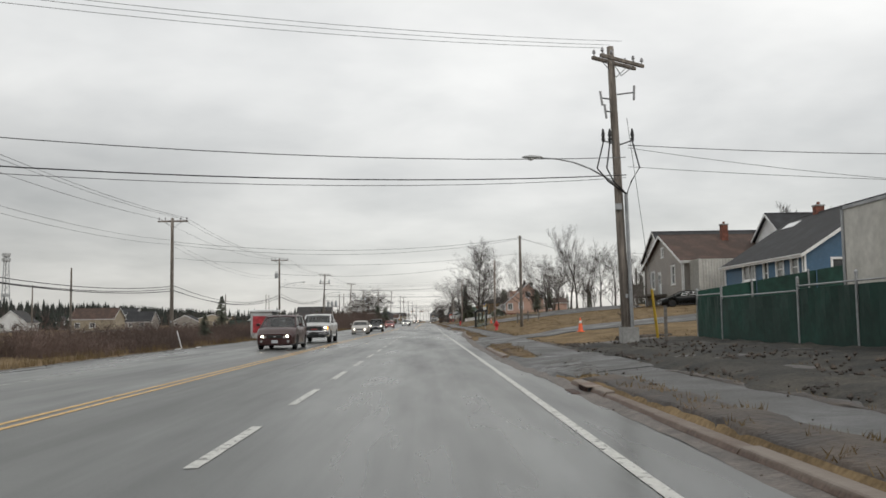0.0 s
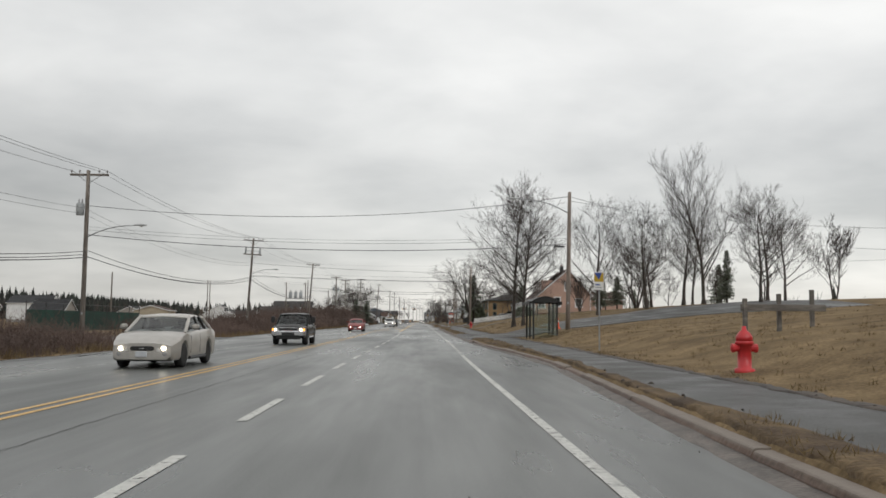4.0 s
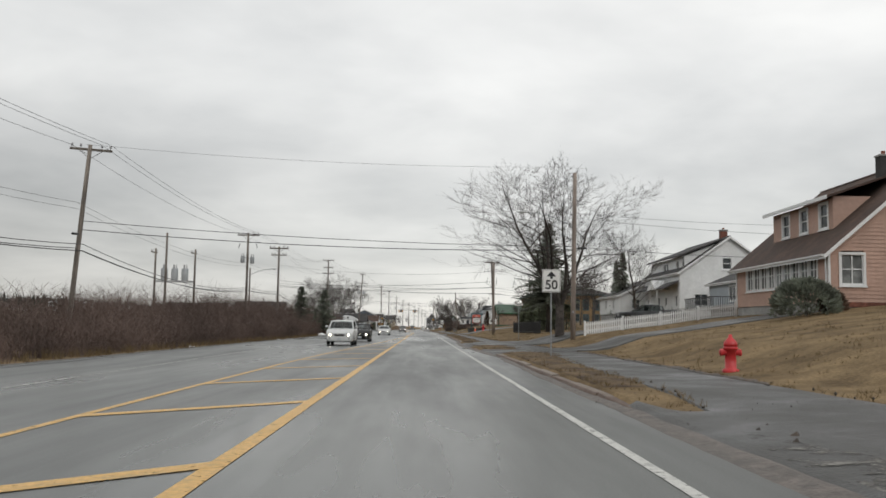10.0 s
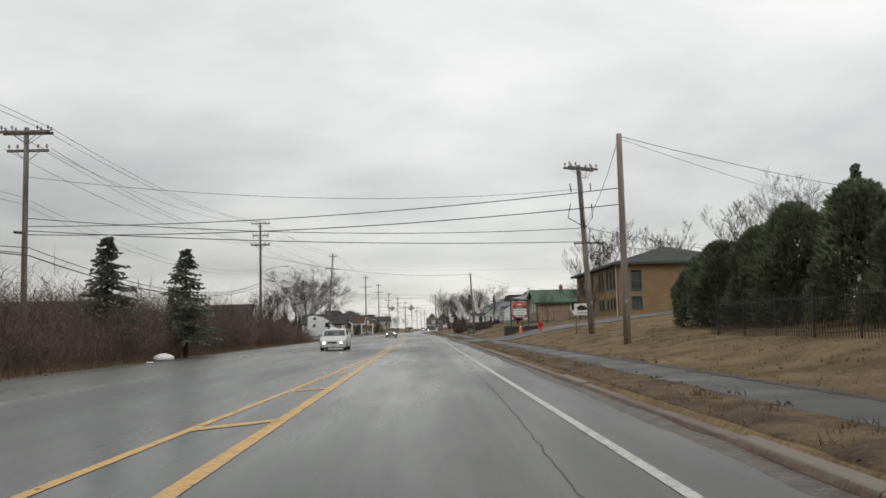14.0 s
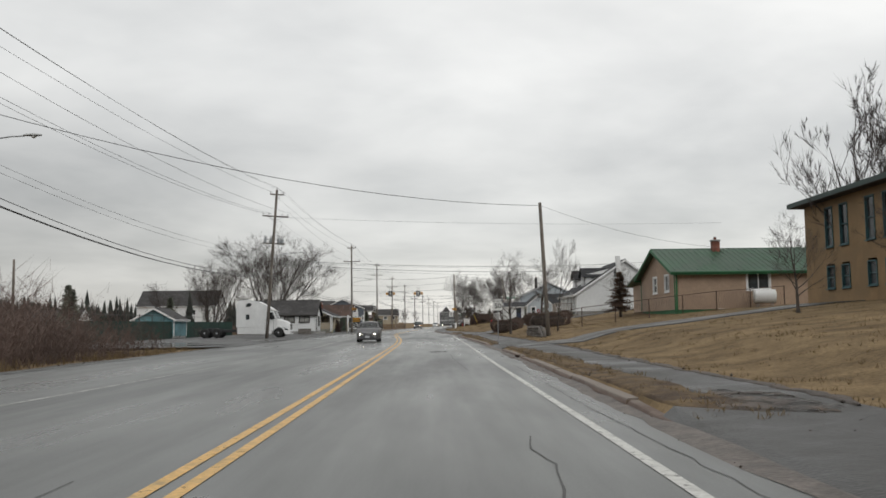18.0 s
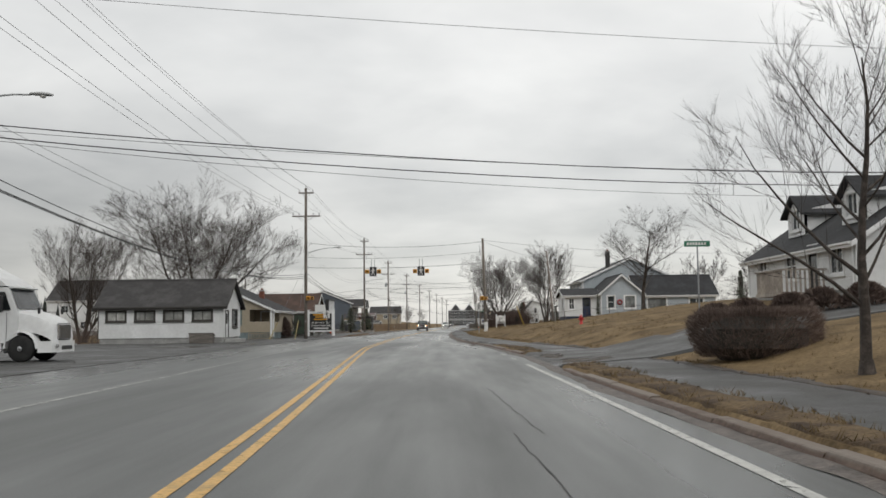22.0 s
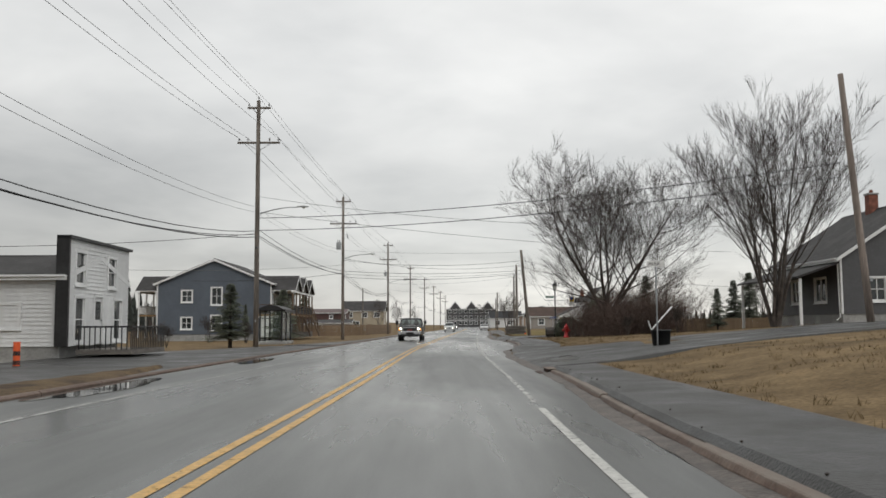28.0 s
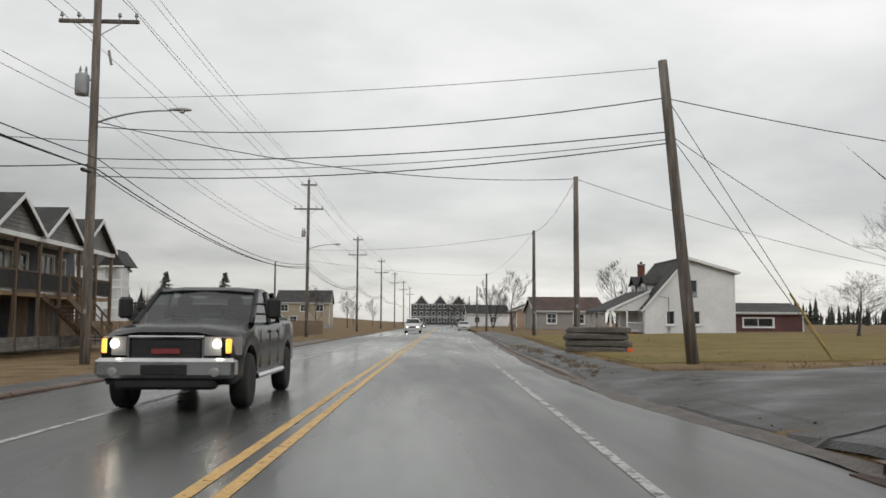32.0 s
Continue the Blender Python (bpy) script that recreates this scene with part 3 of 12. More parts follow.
def terrain(x, y):
    """Height of the land beside the road."""
    k, p = kerb_line(y), path_far(y)
    if x >= k + 0.2:
        if x <= p:
            u, low = (x - k) / max(p - k, 0.1), dropped(y)
            return (0.15 + 0.05 * u) * (1 - low) + (0.0 + 0.2 * u) * low
        f = bank_foot(y) - 0.25
        z = 0.2 + slope(y) * bank(max(0, x - f)) + 0.05 * min(1, (x - p) / max(f - p, 0.2))
        return z + 0.06 * noise.noise((x * 0.35, y * 0.35, 0)) * min(1, (x - p) / 2)
    s = left_side(y)
    if x < s:
        d = s - x
        z = -0.08 - 0.02 * min(d, 12) + 0.1 * noise.noise((x * 0.2, y * 0.2, 3)) * min(1, d / 4)
        if d > 110:
            z += 17 * (1 - math.cos(min(1, (d - 110) / 330) * math.pi)) / 2
        return z
    return -0.12


def columns():
    left = [-3000, -1500, -800, -560, -440, -360, -300, -260, -220, -190, -160, -135, -115, -95, -80, -66, -54, -44, -37, -32, -28, -25, -22.5, -20, -18, -16.5]
    return left


LAND_Y = [-400, -150, -60, -25] + [-10 + 2 * i for i in range(355)] + [720, 760, 820, 900, 1000, 1300, 2000, 3500]
rows = []
for y in LAND_Y:
    k, s, p = kerb_line(y), left_side(y), path_far(y)
    xs = [x for x in columns() if x < s - 2] + [s - 1.6, s - 0.8, s, s + 0.02, k, k + 0.21, k + 0.22]
    while len(xs) < 34:
        xs.insert(26, xs[25] + (xs[26] - xs[25]) * 0.5)
    xs = sorted(xs)[-34:]
    xs[0] = -3000
    xs += [path_near(y) - 0.02, p] + [p + d for d in (0.8, 1.6, 2.5, 3.5, 4.7, 6, 7.5, 9.2, 11, 13, 15, 17.5, 20, 24, 30, 40, 60, 100, 200, 500, 1500, 3000)]
    rows.append([(x, y, terrain(x, y)) for x in xs])
land = Mesh().sheet(rows)
single("ground", land, M_GRASS, "dormant brown winter grass and rough land", "ground", kind="structure", smooth=True)


def strip(a, b, y0, y1, z, step=2.0, parts=1, skirt=0.0):
    """A band between two lateral curves, following the height function z(x, y)."""
    m, ys = Mesh(), np.arange(y0, y1 + step * 0.5, step)
    rows = [[(a(y) + (b(y) - a(y)) * i / parts, y, z(a(y) + (b(y) - a(y)) * i / parts, y)) for i in range(parts + 1)] for y in ys]
    if skirt:
        rows = [[(r[0][0] - 0.07, r[0][1], r[0][2] - skirt)] + r + [(r[-1][0] + 0.07, r[-1][1], r[-1][2] - skirt)] for r in rows]
        rows = [[(x, y - 0.07, z2 - skirt) for x, y, z2 in rows[0]]] + rows + [[(x, y + 0.07, z2 - skirt) for x, y, z2 in rows[-1]]]
    return m.sheet(rows)


ROAD_Y = list(range(-60, 720, 3)) + list(range(720, 1300, 20))
road = Mesh().sheet([[(left_side(y) - 0.05 + (kerb_line(y) + 0.1 - left_side(y)) * i / 8, y, 0.0) for i in range(9)] for y in ROAD_Y])
single("road", road, M_ROAD, "wet worn grey asphalt main road", "road", kind="structure")


def flat(z):
    return lambda x, y: z


def line(f, off, width, y0, y1, name, material, label, step=2.0):
    m = strip(lambda y: f(y) + off - width / 2, lambda y: f(y) + off + width / 2, y0, y1, flat(0.006), step)
    return single(name, m, material, label, "road marking", kind="structure")


const = lambda v: (lambda y: v)
line(right_edge, 0, 0.13, -10, 103, "edge_line", M_WHITE_PAINT, "worn solid white edge line")
line(right_edge, 0, 0.13, 111, 413.4, "edge_line", M_WHITE_PAINT, "worn solid white edge line")
line(right_edge, 0, 0.12, 429, 494, "edge_line", M_WHITE_PAINT, "worn solid white edge line")
line(right_edge, 0, 0.11, 494, 640, "edge_line", M_THIN_PAINT, "almost worn away white edge line")
line(curve([(436, -10.4), (450, -10.2), (463, -9.5), (480, -8.9)]), 0, 0.1, 436, 478, "edge_line", M_THIN_PAINT, "faint second white line by a forecourt")
line(left_edge, 0, 0.11, -10, 640, "edge_line", M_THIN_PAINT, "faint solid white edge line on far side")
far_centre = curve([(-10, -5.08), (46, -5.1), (75, -4.86), (100, -4.66), (135, -4.46), (150, -4.5)])
for off in (-0.14, 0.14):
    line(far_centre, off, 0.11, -10, 150, "centre_line", M_YELLOW_PAINT, "double yellow centre line")
    line(centre_line, off - 0.12, 0.13, 296, 720, "centre_line", M_YELLOW_PAINT, "double yellow centre line")
hatch_left = curve([(150, -4.5), (170, -4.75), (181, -4.6), (207, -4.5), (218, -4.3), (226, -4.05), (236, -3.65), (249, -3.18), (262, -2.8), (275, -2.38), (296, -1.95)])
line(hatch_left, 0, 0.14, 150, 296, "hatch_border", M_YELLOW_PAINT, "yellow border line of hatched median")
line(const(-1.69), 0, 0.2, 168, 296, "hatch_border", M_YELLOW_PAINT, "bold yellow border line of hatched median")
turn_line = curve([(0, -1.62), (92, -1.64), (108, -1.5), (126, -1.36), (150, -1.36), (162, -1.56), (168, -1.69)])
line(turn_line, 0, 0.13, 131, 168, "lane_line", M_WHITE_PAINT, "solid white turn lane line")
for i in range(-2, 22):
    if 6.2 + 6.1 * i < 128:
        y0 = 6.25 + 6.1 * i
        line(turn_line, 0, 0.14, y0, y0 + 3.2, "lane_dash", M_WHITE_PAINT, "white lane dash", 3.2)
for y0 in (103.4, 106.0, 108.6):
    line(right_edge, 0, 0.13, y0, y0 + 1.5, "edge_dash", M_WHITE_PAINT, "short white dash at bus stop", 1.5)
for y0 in (416.6, 421, 425):
    line(right_edge, 0.02, 0.13, y0, y0 + 1.8, "edge_dash", M_THIN_PAINT, "worn short white dash at side street", 1.8)
for i in range(17):
    y0 = 172.4 + 7.0 * i
    a = hatch_left(y0)
    if a < -2.15:
        w = 0.42
        d = (-1.69 - a) * 1.0
        m = Mesh().sheet([[(a, y0 - d, 0.0085), (-1.69, y0, 0.0085)], [(a, y0 - d + w, 0.0085), (-1.69, y0 + w, 0.0085)]])
        single("hatch_bar", m, M_YELLOW_PAINT, "slanted yellow hatch bar", "road marking", kind="structure")

# asphalt footpath beside the road
def path_inner(y):
    f = min(1, max(0, (y - 424) / 12))
    return path_near(y) + (kerb_line(y) + 0.2 - path_near(y)) * f


single("pavement", strip(path_inner, path_far, -30, 640, lambda x, y: terrain(x, y) + 0.03 + 0.012 * noise.noise((x * 0.8, y * 0.5, 2)), 1.0, 4, 0.08), M_PATH, "damp dark asphalt footpath", "footpath", kind="structure")

for y0, y1, reach, name, label in CROSSINGS:
    m, n = Mesh(), 12
    rows = []
    for i in range(n + 1):
        y = y0 + (y1 - y0) * i / n
        e = abs(2 * i / n - 1)
        a, b = kerb_line(y) + 0.02, reach
        cols = []
        for j in range(17):
            f = (max(0, j - 1) / 15) ** 1.3
            x = a if j == 0 else a + 0.2 + (b - a - 0.2) * f
            pinch = 0.18 * min(1, f * 6) * (1 if y1 - y0 > 9 else 0.5)
            if y0 == 40:
                pinch = 0.6 * min(1, f * 7)
            yy = (y0 + y1) / 2 + (4.2 * min(1, f * 7) if y0 == 40 else 0) + (y - (y0 + y1) / 2) * (1 + 0.25 * max(0, 1 - f * 10) - pinch)
            cols.append((x, yy, 0.012 if j == 0 else terrain(x, yy) + 0.05))
        rows.append(cols)
    for r, s in ((rows[0], -0.08), (rows[-1], 0.08)):
        edge = [(x, yy + s, z - 0.1) for x, yy, z in r]
        rows.insert(0, edge) if s < 0 else rows.append(edge)
    single(name, m.sheet(rows), M_PATH, label, "driveway" if name == "driveway" else "street", kind="structure")


single("walkway", strip(lambda y: path_far(y) - 0.05, const(24.0), 187.3, 188.7, lambda x, y: terrain(x, y) + 0.035, 0.7, 24, 0.06), M_PATH, "narrow dark walkway up a lawn", "footpath", kind="structure")


def open_kerb(y):
    return any(a - 0.3 < y < b + 0.3 for a, b, *_ in CROSSINGS)


# kerb stones, each a few metres long, a little uneven
kerb = thing("kerb", "stained low concrete kerb along the road", "kerb", kind="structure")
rng = random.Random(4)
y = -12.0
while y < 640:
    ln = 3.05
    if not open_kerb(y) and not open_kerb(y + ln):
        a, b = kerb_line(y), kerb_line(y + ln - 0.03)
        h = 0.11 + rng.uniform(-0.03, 0.012)
        dx = rng.uniform(-0.015, 0.015)
        h0, h1 = h * (0.3 if open_kerb(y - 1.2) else 1), h * (0.3 if open_kerb(y + ln + 1.2) else 1)
        prof = [(-0.03, -9), (-0.022, 0.35), (0.012, 0.9), (0.035, 1.0), (0.19, 1.06), (0.215, 1.0), (0.22, -9)]
        k = Mesh().rings([[(a + dx + u, y, max(w * h0, -0.1)) for u, w in prof], [(b + dx + u, y + ln - 0.03, max(w * h1, -0.1)) for u, w in prof]])
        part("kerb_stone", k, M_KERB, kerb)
    y += ln
# far side kerb near the houses
far_kerb = thing("kerb", "low worn kerb on the far side", "kerb", kind="structure")
for i in range(52):
    y = 478 + 3.05 * i
    a, b = left_side(y) - 0.2, left_side(y + 3.0) - 0.2
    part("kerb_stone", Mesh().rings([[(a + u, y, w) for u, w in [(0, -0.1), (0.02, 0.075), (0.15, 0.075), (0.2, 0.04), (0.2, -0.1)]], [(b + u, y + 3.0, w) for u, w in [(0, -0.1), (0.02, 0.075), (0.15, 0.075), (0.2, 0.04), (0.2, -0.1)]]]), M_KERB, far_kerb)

# gravel and soil edges
def ragged(f, amount, seed):
    return lambda y: f(y) + amount * noise.noise((seed, y * 0.35, 0)) + 0.5 * amount * noise.noise((seed, y * 1.3, 5))


single("gutter_grit", strip(lambda y: kerb_line(y) - 0.2 - 0.2 * max(-0.6, noise.noise((2, y * 0.2, 0)) + 0.35 * noise.noise((4, y * 0.9, 0))), lambda y: kerb_line(y) + 0.04, -10, 640,
       lambda x, y: 0.006 + max(0, x - kerb_line(y) + 0.22) * 0.12 * (1 + noise.noise((x * 3, y * 0.8, 1))), 0.3, 4, 0.009), M_GRIT, "sandy grit washed into the gutter", "gutter dirt", kind="structure")
for a, b in ((-10, 16), (27, 39), (58, 126), (144, 186), (196, 221), (228, 236), (250, 317), (333, 364.5), (372, 411), (420, 432)):
    rows, n = [], 10
    for y in np.arange(a, b, 0.4):
        x0, x1 = kerb_line(y) + 0.13 + 0.09 * noise.noise((1, y * 0.9, 0)) + 0.05 * noise.noise((2, y * 3.1, 0)), path_near(y) + 0.12 + 0.22 * noise.noise((5, y * 0.6, 0)) + 0.1 * noise.noise((6, y * 2.3, 0))
        end = min(1, (y - a) / 1.5, (b - y) / 1.5)
        swell = 0.05 + 0.05 * noise.noise((9, y * 0.2, 0))
        cols = []
        for i in range(n + 1):
            u = i / n
            x = x0 + (x1 - x0) * u
            hump = min(1, 4.5 * u * (1 - u)) * end
            z = terrain(x, y) + 0.01 + hump * (swell + 0.05 * noise.noise((x * 1.6, y * 1.1, 3)) + 0.03 * noise.noise((x * 5, y * 4, 4)))
            cols.append((x, y, z if 0 < i < n else terrain(x, y) - 0.08))
        rows.append(cols)
    single("verge", Mesh().sheet(rows), M_VERGE if a > 20 else M_SOIL, "muddy uneven grass strip behind the kerb" if a > 20 else "bare muddy strip behind the kerb", "verge", kind="structure", smooth=True)
    rows = []
    for y in np.arange(a, b, 0.3):
        end = min(1, (y - a) / 1.5, (b - y) / 1.5)
        w = (0.3 + 0.3 * noise.noise((11, y * 0.4, 0)) + 0.16 * noise.noise((12, y * 1.9, 0))) * end + 0.06
        x0 = path_far(y) - 0.1 + 0.12 * noise.noise((13, y * 1.1, 0)) + 0.06 * noise.noise((14, y * 3.7, 0))
        rows.append([(x0 + w * u, y, terrain(x0 + w * u, y) + (-0.05 if u in (0, 1) else 0.045 + 0.035 * noise.noise((x0 * 3 + u * 4, y * 2.6, 8)))) for u in (0, 0.12, 0.4, 0.75, 1)])
    single("bare_soil", Mesh().sheet(rows), M_SOIL, "muddy crumbling edge of the footpath", "soil", kind="structure", smooth=True)
single("gravel_shoulder", strip(ragged(lambda y: left_side(y) - 1.3, 0.5, 21), lambda y: left_side(y) + 0.4 + 0.3 * noise.noise((9, y * 0.3, 1)), -30, 480, lambda x, y: max(terrain(x, y) + 0.03, 0.011 if x > left_side(y) - 0.1 else -9), 2.0, 2), M_GRAVEL, "wet dark gravel shoulder", "shoulder", kind="structure")
single("lawn", strip(lambda y: path_far(y) + 0.6, const(40.0), 562, 609, lambda x, y: terrain(x, y) + 0.03, 1.5, 22, 0.1), M_GREEN_GRASS, "short greenish winter lawn", "lawn", kind="structure")
single("gravel_lot", strip(lambda y: path_far(y) - 0.1, const(10.4), 2, 33, lambda x, y: terrain(x, y) + 0.03, 1.5, 4), M_GRAVEL, "dark gravel lot in front of fence", "gravel lot", kind="structure")
# parking area before the low white building and the yard of the truck
single("parking_lot", strip(const(-29), lambda y: left_side(y) + 0.3, 378, 478, lambda x, y: 0.008, 4.0, 4), M_PATH, "wet patched asphalt parking area", "parking lot", kind="structure")
lot_edge = curve([(478, -24), (508, -17.2), (520, -17.6), (524, -15.8), (529, -13.6), (533, -12.5), (538, -11.0), (548, -9.0), (556, -8.2), (600, -6.4)])
single("parking_lot", strip(lot_edge, lambda y: left_side(y) - 0.19, 479, 536, lambda x, y: 0.03, 2.0, 4, 0.1), M_PATH, "wet patched asphalt forecourt beside the road", "parking lot", kind="structure")
single("pavement", strip(lot_edge, lambda y: left_side(y) - 0.19, 536.2, 600, lambda x, y: 0.05, 2.0, 3, 0.1), M_PATH, "worn asphalt footpath before a lawn", "footpath", kind="structure")
rows = []
for y in np.arange(482, 507, 0.5):
    c, w = -10.3 + 0.2 * noise.noise((3, y * 0.3, 0)), 0.85 * min(1, (507 - y) / 8, (y - 481.5) / 3) + 0.05
    rows.append([(c + w * u, y, 0.02 if abs(u) == 1 else 0.07 + 0.06 * (1 - u * u) + 0.03 * noise.noise((c * 3 + u * 2, y * 1.5, 2))) for u in (-1, -0.7, -0.3, 0.2, 0.7, 1)])
single("verge", Mesh().sheet(rows), M_VERGE, "narrow muddy island between road and forecourt", "verge", kind="structure", smooth=True)
single("side_street", strip(const(-46), lambda y: left_side(y) + 0.2, 118, 130, lambda x, y: 0.008, 3.0, 4), M_PATH, "gravelly side street mouth", "street", kind="structure")

# ---- trees and shrubs ----
def blade(m, p, q, r, side):
    """A thin three-sided twig from p to a point at q."""
    d = (q - p)
    u = d.cross(side)
    if u.length < 1e-6:
        u = Vector((1, 0, 0))
    u.normalize()
    w = d.cross(u).normalized()
    n = len(m.v)
    m.v += [tuple(p + r * u), tuple(p - 0.5 * r * u + 0.87 * r * w), tuple(p - 0.5 * r * u - 0.87 * r * w), tuple(q)]
    m.f += [(n, n + 1, n + 3), (n + 1, n + 2, n + 3), (n + 2, n, n + 3)]


def sliver(m, p, q, r, side):
    """The finest twig: one narrow triangle."""
    u = (q - p).cross(side)
    u = u.normalized() if u.length > 1e-6 else Vector((1, 0, 0))
    n = len(m.v)
    m.v += [tuple(p + r * u), tuple(p - r * u), tuple(q)]
    m.f += [(n, n + 1, n + 2)]


def bare_tree(seed, height, stems=1, spread=0.55, lift=0.35, trunk=0.2, limbs=11, low=0.28, twigs=5, droop=0.0, fine=0.007, reach=1.0, wander=1.0, fork=0.0, flare=0.42):
    """Meshes of a leafless tree: the trunk with its limbs, and the crown of branches and twigs."""
    rg = random.Random(seed)
    wood, crown = Mesh(), Mesh()

    def rnd(s):
        return Vector((rg.uniform(-s, s), rg.uniform(-s, s), rg.uniform(-s, s)))

    def bough(p, d, ln, r, level):
        n = 6 if level == 0 else 5 if level == 1 else 4 if level == 2 else 3
        pts, rad = [p.copy()], [r]
        q, dd = p.copy(), d.copy()
        for i in range(n):
            dd = (dd + rnd(0.16 * wander if level == 0 else 0.14) + Vector((0, 0, lift * 0.22 - droop * (i / n)))).normalized()
            q = q + dd * (ln / n)
            pts.append(q.copy())
            rad.append(max(r * (1 - 0.86 * (i + 1) / n), 0.006))
        if level == 3:
            sliver(crown, p, pts[-1], r, rnd(1))
        elif level < 2:
            wood.tube(pts, rad, 5 if level == 0 else 4, False)
        else:
            for a in range(n):
                blade(crown, pts[a], pts[a + 1] + (pts[a + 1] - pts[a]) * 0.12, rad[a], rnd(1))
        kids = (limbs, twigs + 3, twigs + 3, 0)[level]
        if level == 3:
            for k in range(8):
                f = rg.uniform(0.05, 1.0)
                i = min(int(f * n), n - 1)
                s = pts[i].lerp(pts[i + 1], f * n - i)
                e = ((pts[i + 1] - pts[i]).normalized() + rnd(0.36) + Vector((0, 0, 0.25 * lift))).normalized()
                sliver(crown, s, s + e * ln * rg.uniform(0.4, 0.95), fine * 0.7, rnd(1))
            return
        for k in range(kids):
            f = (low if level == 0 else 0.2) + (0.97 - (low if level == 0 else 0.2)) * (k + rg.random()) / kids
            i = min(int(f * n), n - 1)
            s = pts[i].lerp(pts[i + 1], f * n - i)
            ax = (pts[i + 1] - pts[i]).normalized()
            ang = rg.uniform(0, 2 * math.pi) if level == 0 else rg.uniform(0, 2 * math.pi)
            out = Vector((math.cos(ang), math.sin(ang), 0))
            out = (out - ax * out.dot(ax))
            out = out.normalized() if out.length > 0.05 else Vector((1, 0, 0))
            k2 = spread * (1.15, 0.95, 0.85)[level]
            e = (ax * (1 - k2) + out * k2 + Vector((0, 0, lift * 0.5))).normalized()
            size = ln * ((0.66 - 0.34 * f) * reach if level == 0 else (0.6 - 0.25 * f)) * rg.uniform(0.75, 1.2)
            bough(s, e, size, max(0.0065, min(rad[i] * (0.42 if level == 0 else 0.46), (9, 0.019, 0.007)[level])), level + 1)

    for s in range(stems):
        a = 2 * math.pi * s / max(stems, 1) + seed
        base = Vector((math.cos(a), math.sin(a), 0)) * (0.0 if stems == 1 else trunk * 1.2)
        if fork:
            if s == 0:
                wood.tube([(0, 0, -0.25), (0, 0, 0.1), (0.03, 0.02, fork * 0.5), (0, 0, fork + 0.3)], [trunk * 2.3, trunk * 2.0, trunk * 1.75, trunk * 1.7], 9, True)
            base = Vector((math.cos(a) * trunk * 0.7, math.sin(a) * trunk * 0.7, fork - 0.2))
            d = Vector((math.cos(a) * flare, math.sin(a) * flare, 1)).normalized()
            bough(base, d, (height - fork) * rg.uniform(0.88, 1.05), trunk, 0)
            continue
        d = Vector((0, 0, 1)) if stems == 1 else Vector((math.cos(a) * 0.28, math.sin(a) * 0.28, 1)).normalized()
        k = 1 if stems == 1 else rg.uniform(0.8, 1)
        wood.tube([base + Vector((0, 0, -0.25)), base + Vector((0, 0, 0.05)), base + d * 0.5], [trunk * 1.5, trunk * 1.35, trunk * 1.02], 8, False)
        bough(base + d * 0.45, d, height * k - 0.45, trunk, 0)
    return wood, crown


TREES = {}


def tree_kind(key, **shape):
    wood, crown = bare_tree(**shape)
    tops = sorted(v[2] for v in crown.v)
    TREES[key] = (wood.data("trunk", M_BARK, True), crown.data("crown", M_TWIG), tops[int(len(tops) * 0.995)])


tree_kind("poplar", seed=3, height=12.5, spread=0.42, lift=0.42, trunk=0.2, limbs=26, low=0.14, twigs=3)
tree_kind("maple", seed=5, height=10.5, spread=0.58, lift=0.42, trunk=0.22, limbs=17, low=0.16, twigs=4)
tree_kind("spreading", seed=14, height=10.5, stems=5, spread=0.52, lift=0.5, trunk=0.15, limbs=12, low=0.14, twigs=4)
tree_kind("dome", seed=44, height=11.0, stems=6, spread=0.56, lift=0.36, trunk=0.14, limbs=13, low=0.06, twigs=5, fork=1.5, droop=0.0, wander=0.8, flare=0.75)
tree_kind("far", seed=19, height=9.0, spread=0.52, lift=0.42, trunk=0.17, limbs=13, low=0.15, twigs=2, fine=0.02)
tree_kind("far_clump", seed=29, height=9.0, stems=4, spread=0.5, lift=0.45, trunk=0.12, limbs=6, low=0.12, twigs=2, fine=0.02)
tree_kind("leader", seed=26, height=11.0, spread=0.58, lift=0.3, trunk=0.17, limbs=38, low=0.14, twigs=3, reach=0.8, wander=0.3)
tree_kind("forked", seed=38, height=12.5, stems=5, spread=0.62, lift=0.26, trunk=0.15, limbs=11, low=0.08, twigs=3, fork=2.6, droop=0.06)
tree_kind("vase", seed=33, height=9.5, stems=7, spread=0.48, lift=0.36, trunk=0.12, limbs=10, low=0.12, twigs=4)
tree_kind("round", seed=41, height=8.0, spread=0.62, lift=0.36, trunk=0.16, limbs=18, low=0.16, twigs=4)
tree_kind("sapling", seed=52, height=6.0, spread=0.5, lift=0.45, trunk=0.08, limbs=12, low=0.2, twigs=2)
tree_kind("bush", seed=61, height=2.6, stems=6, spread=0.5, lift=0.5, trunk=0.025, limbs=5, low=0.1, twigs=2, fine=0.006)


def bare(key, x, y, height, turn=0.0, label="leafless deciduous tree with fine bare twigs", name="tree", z=None, category="tree", wide=1.0, lean=0.0):
    wood, crown, h = TREES[key]
    s = height / h
    t = thing(name, label, category, pose(x, y, terrain(x, y) if z is None else z, 0, lean, turn) @ Matrix.Diagonal((s * wide, s * wide, s, 1)))
    part("trunk", wood, M_BARK, t)
    part("crown", crown, M_TWIG, t)
    return t


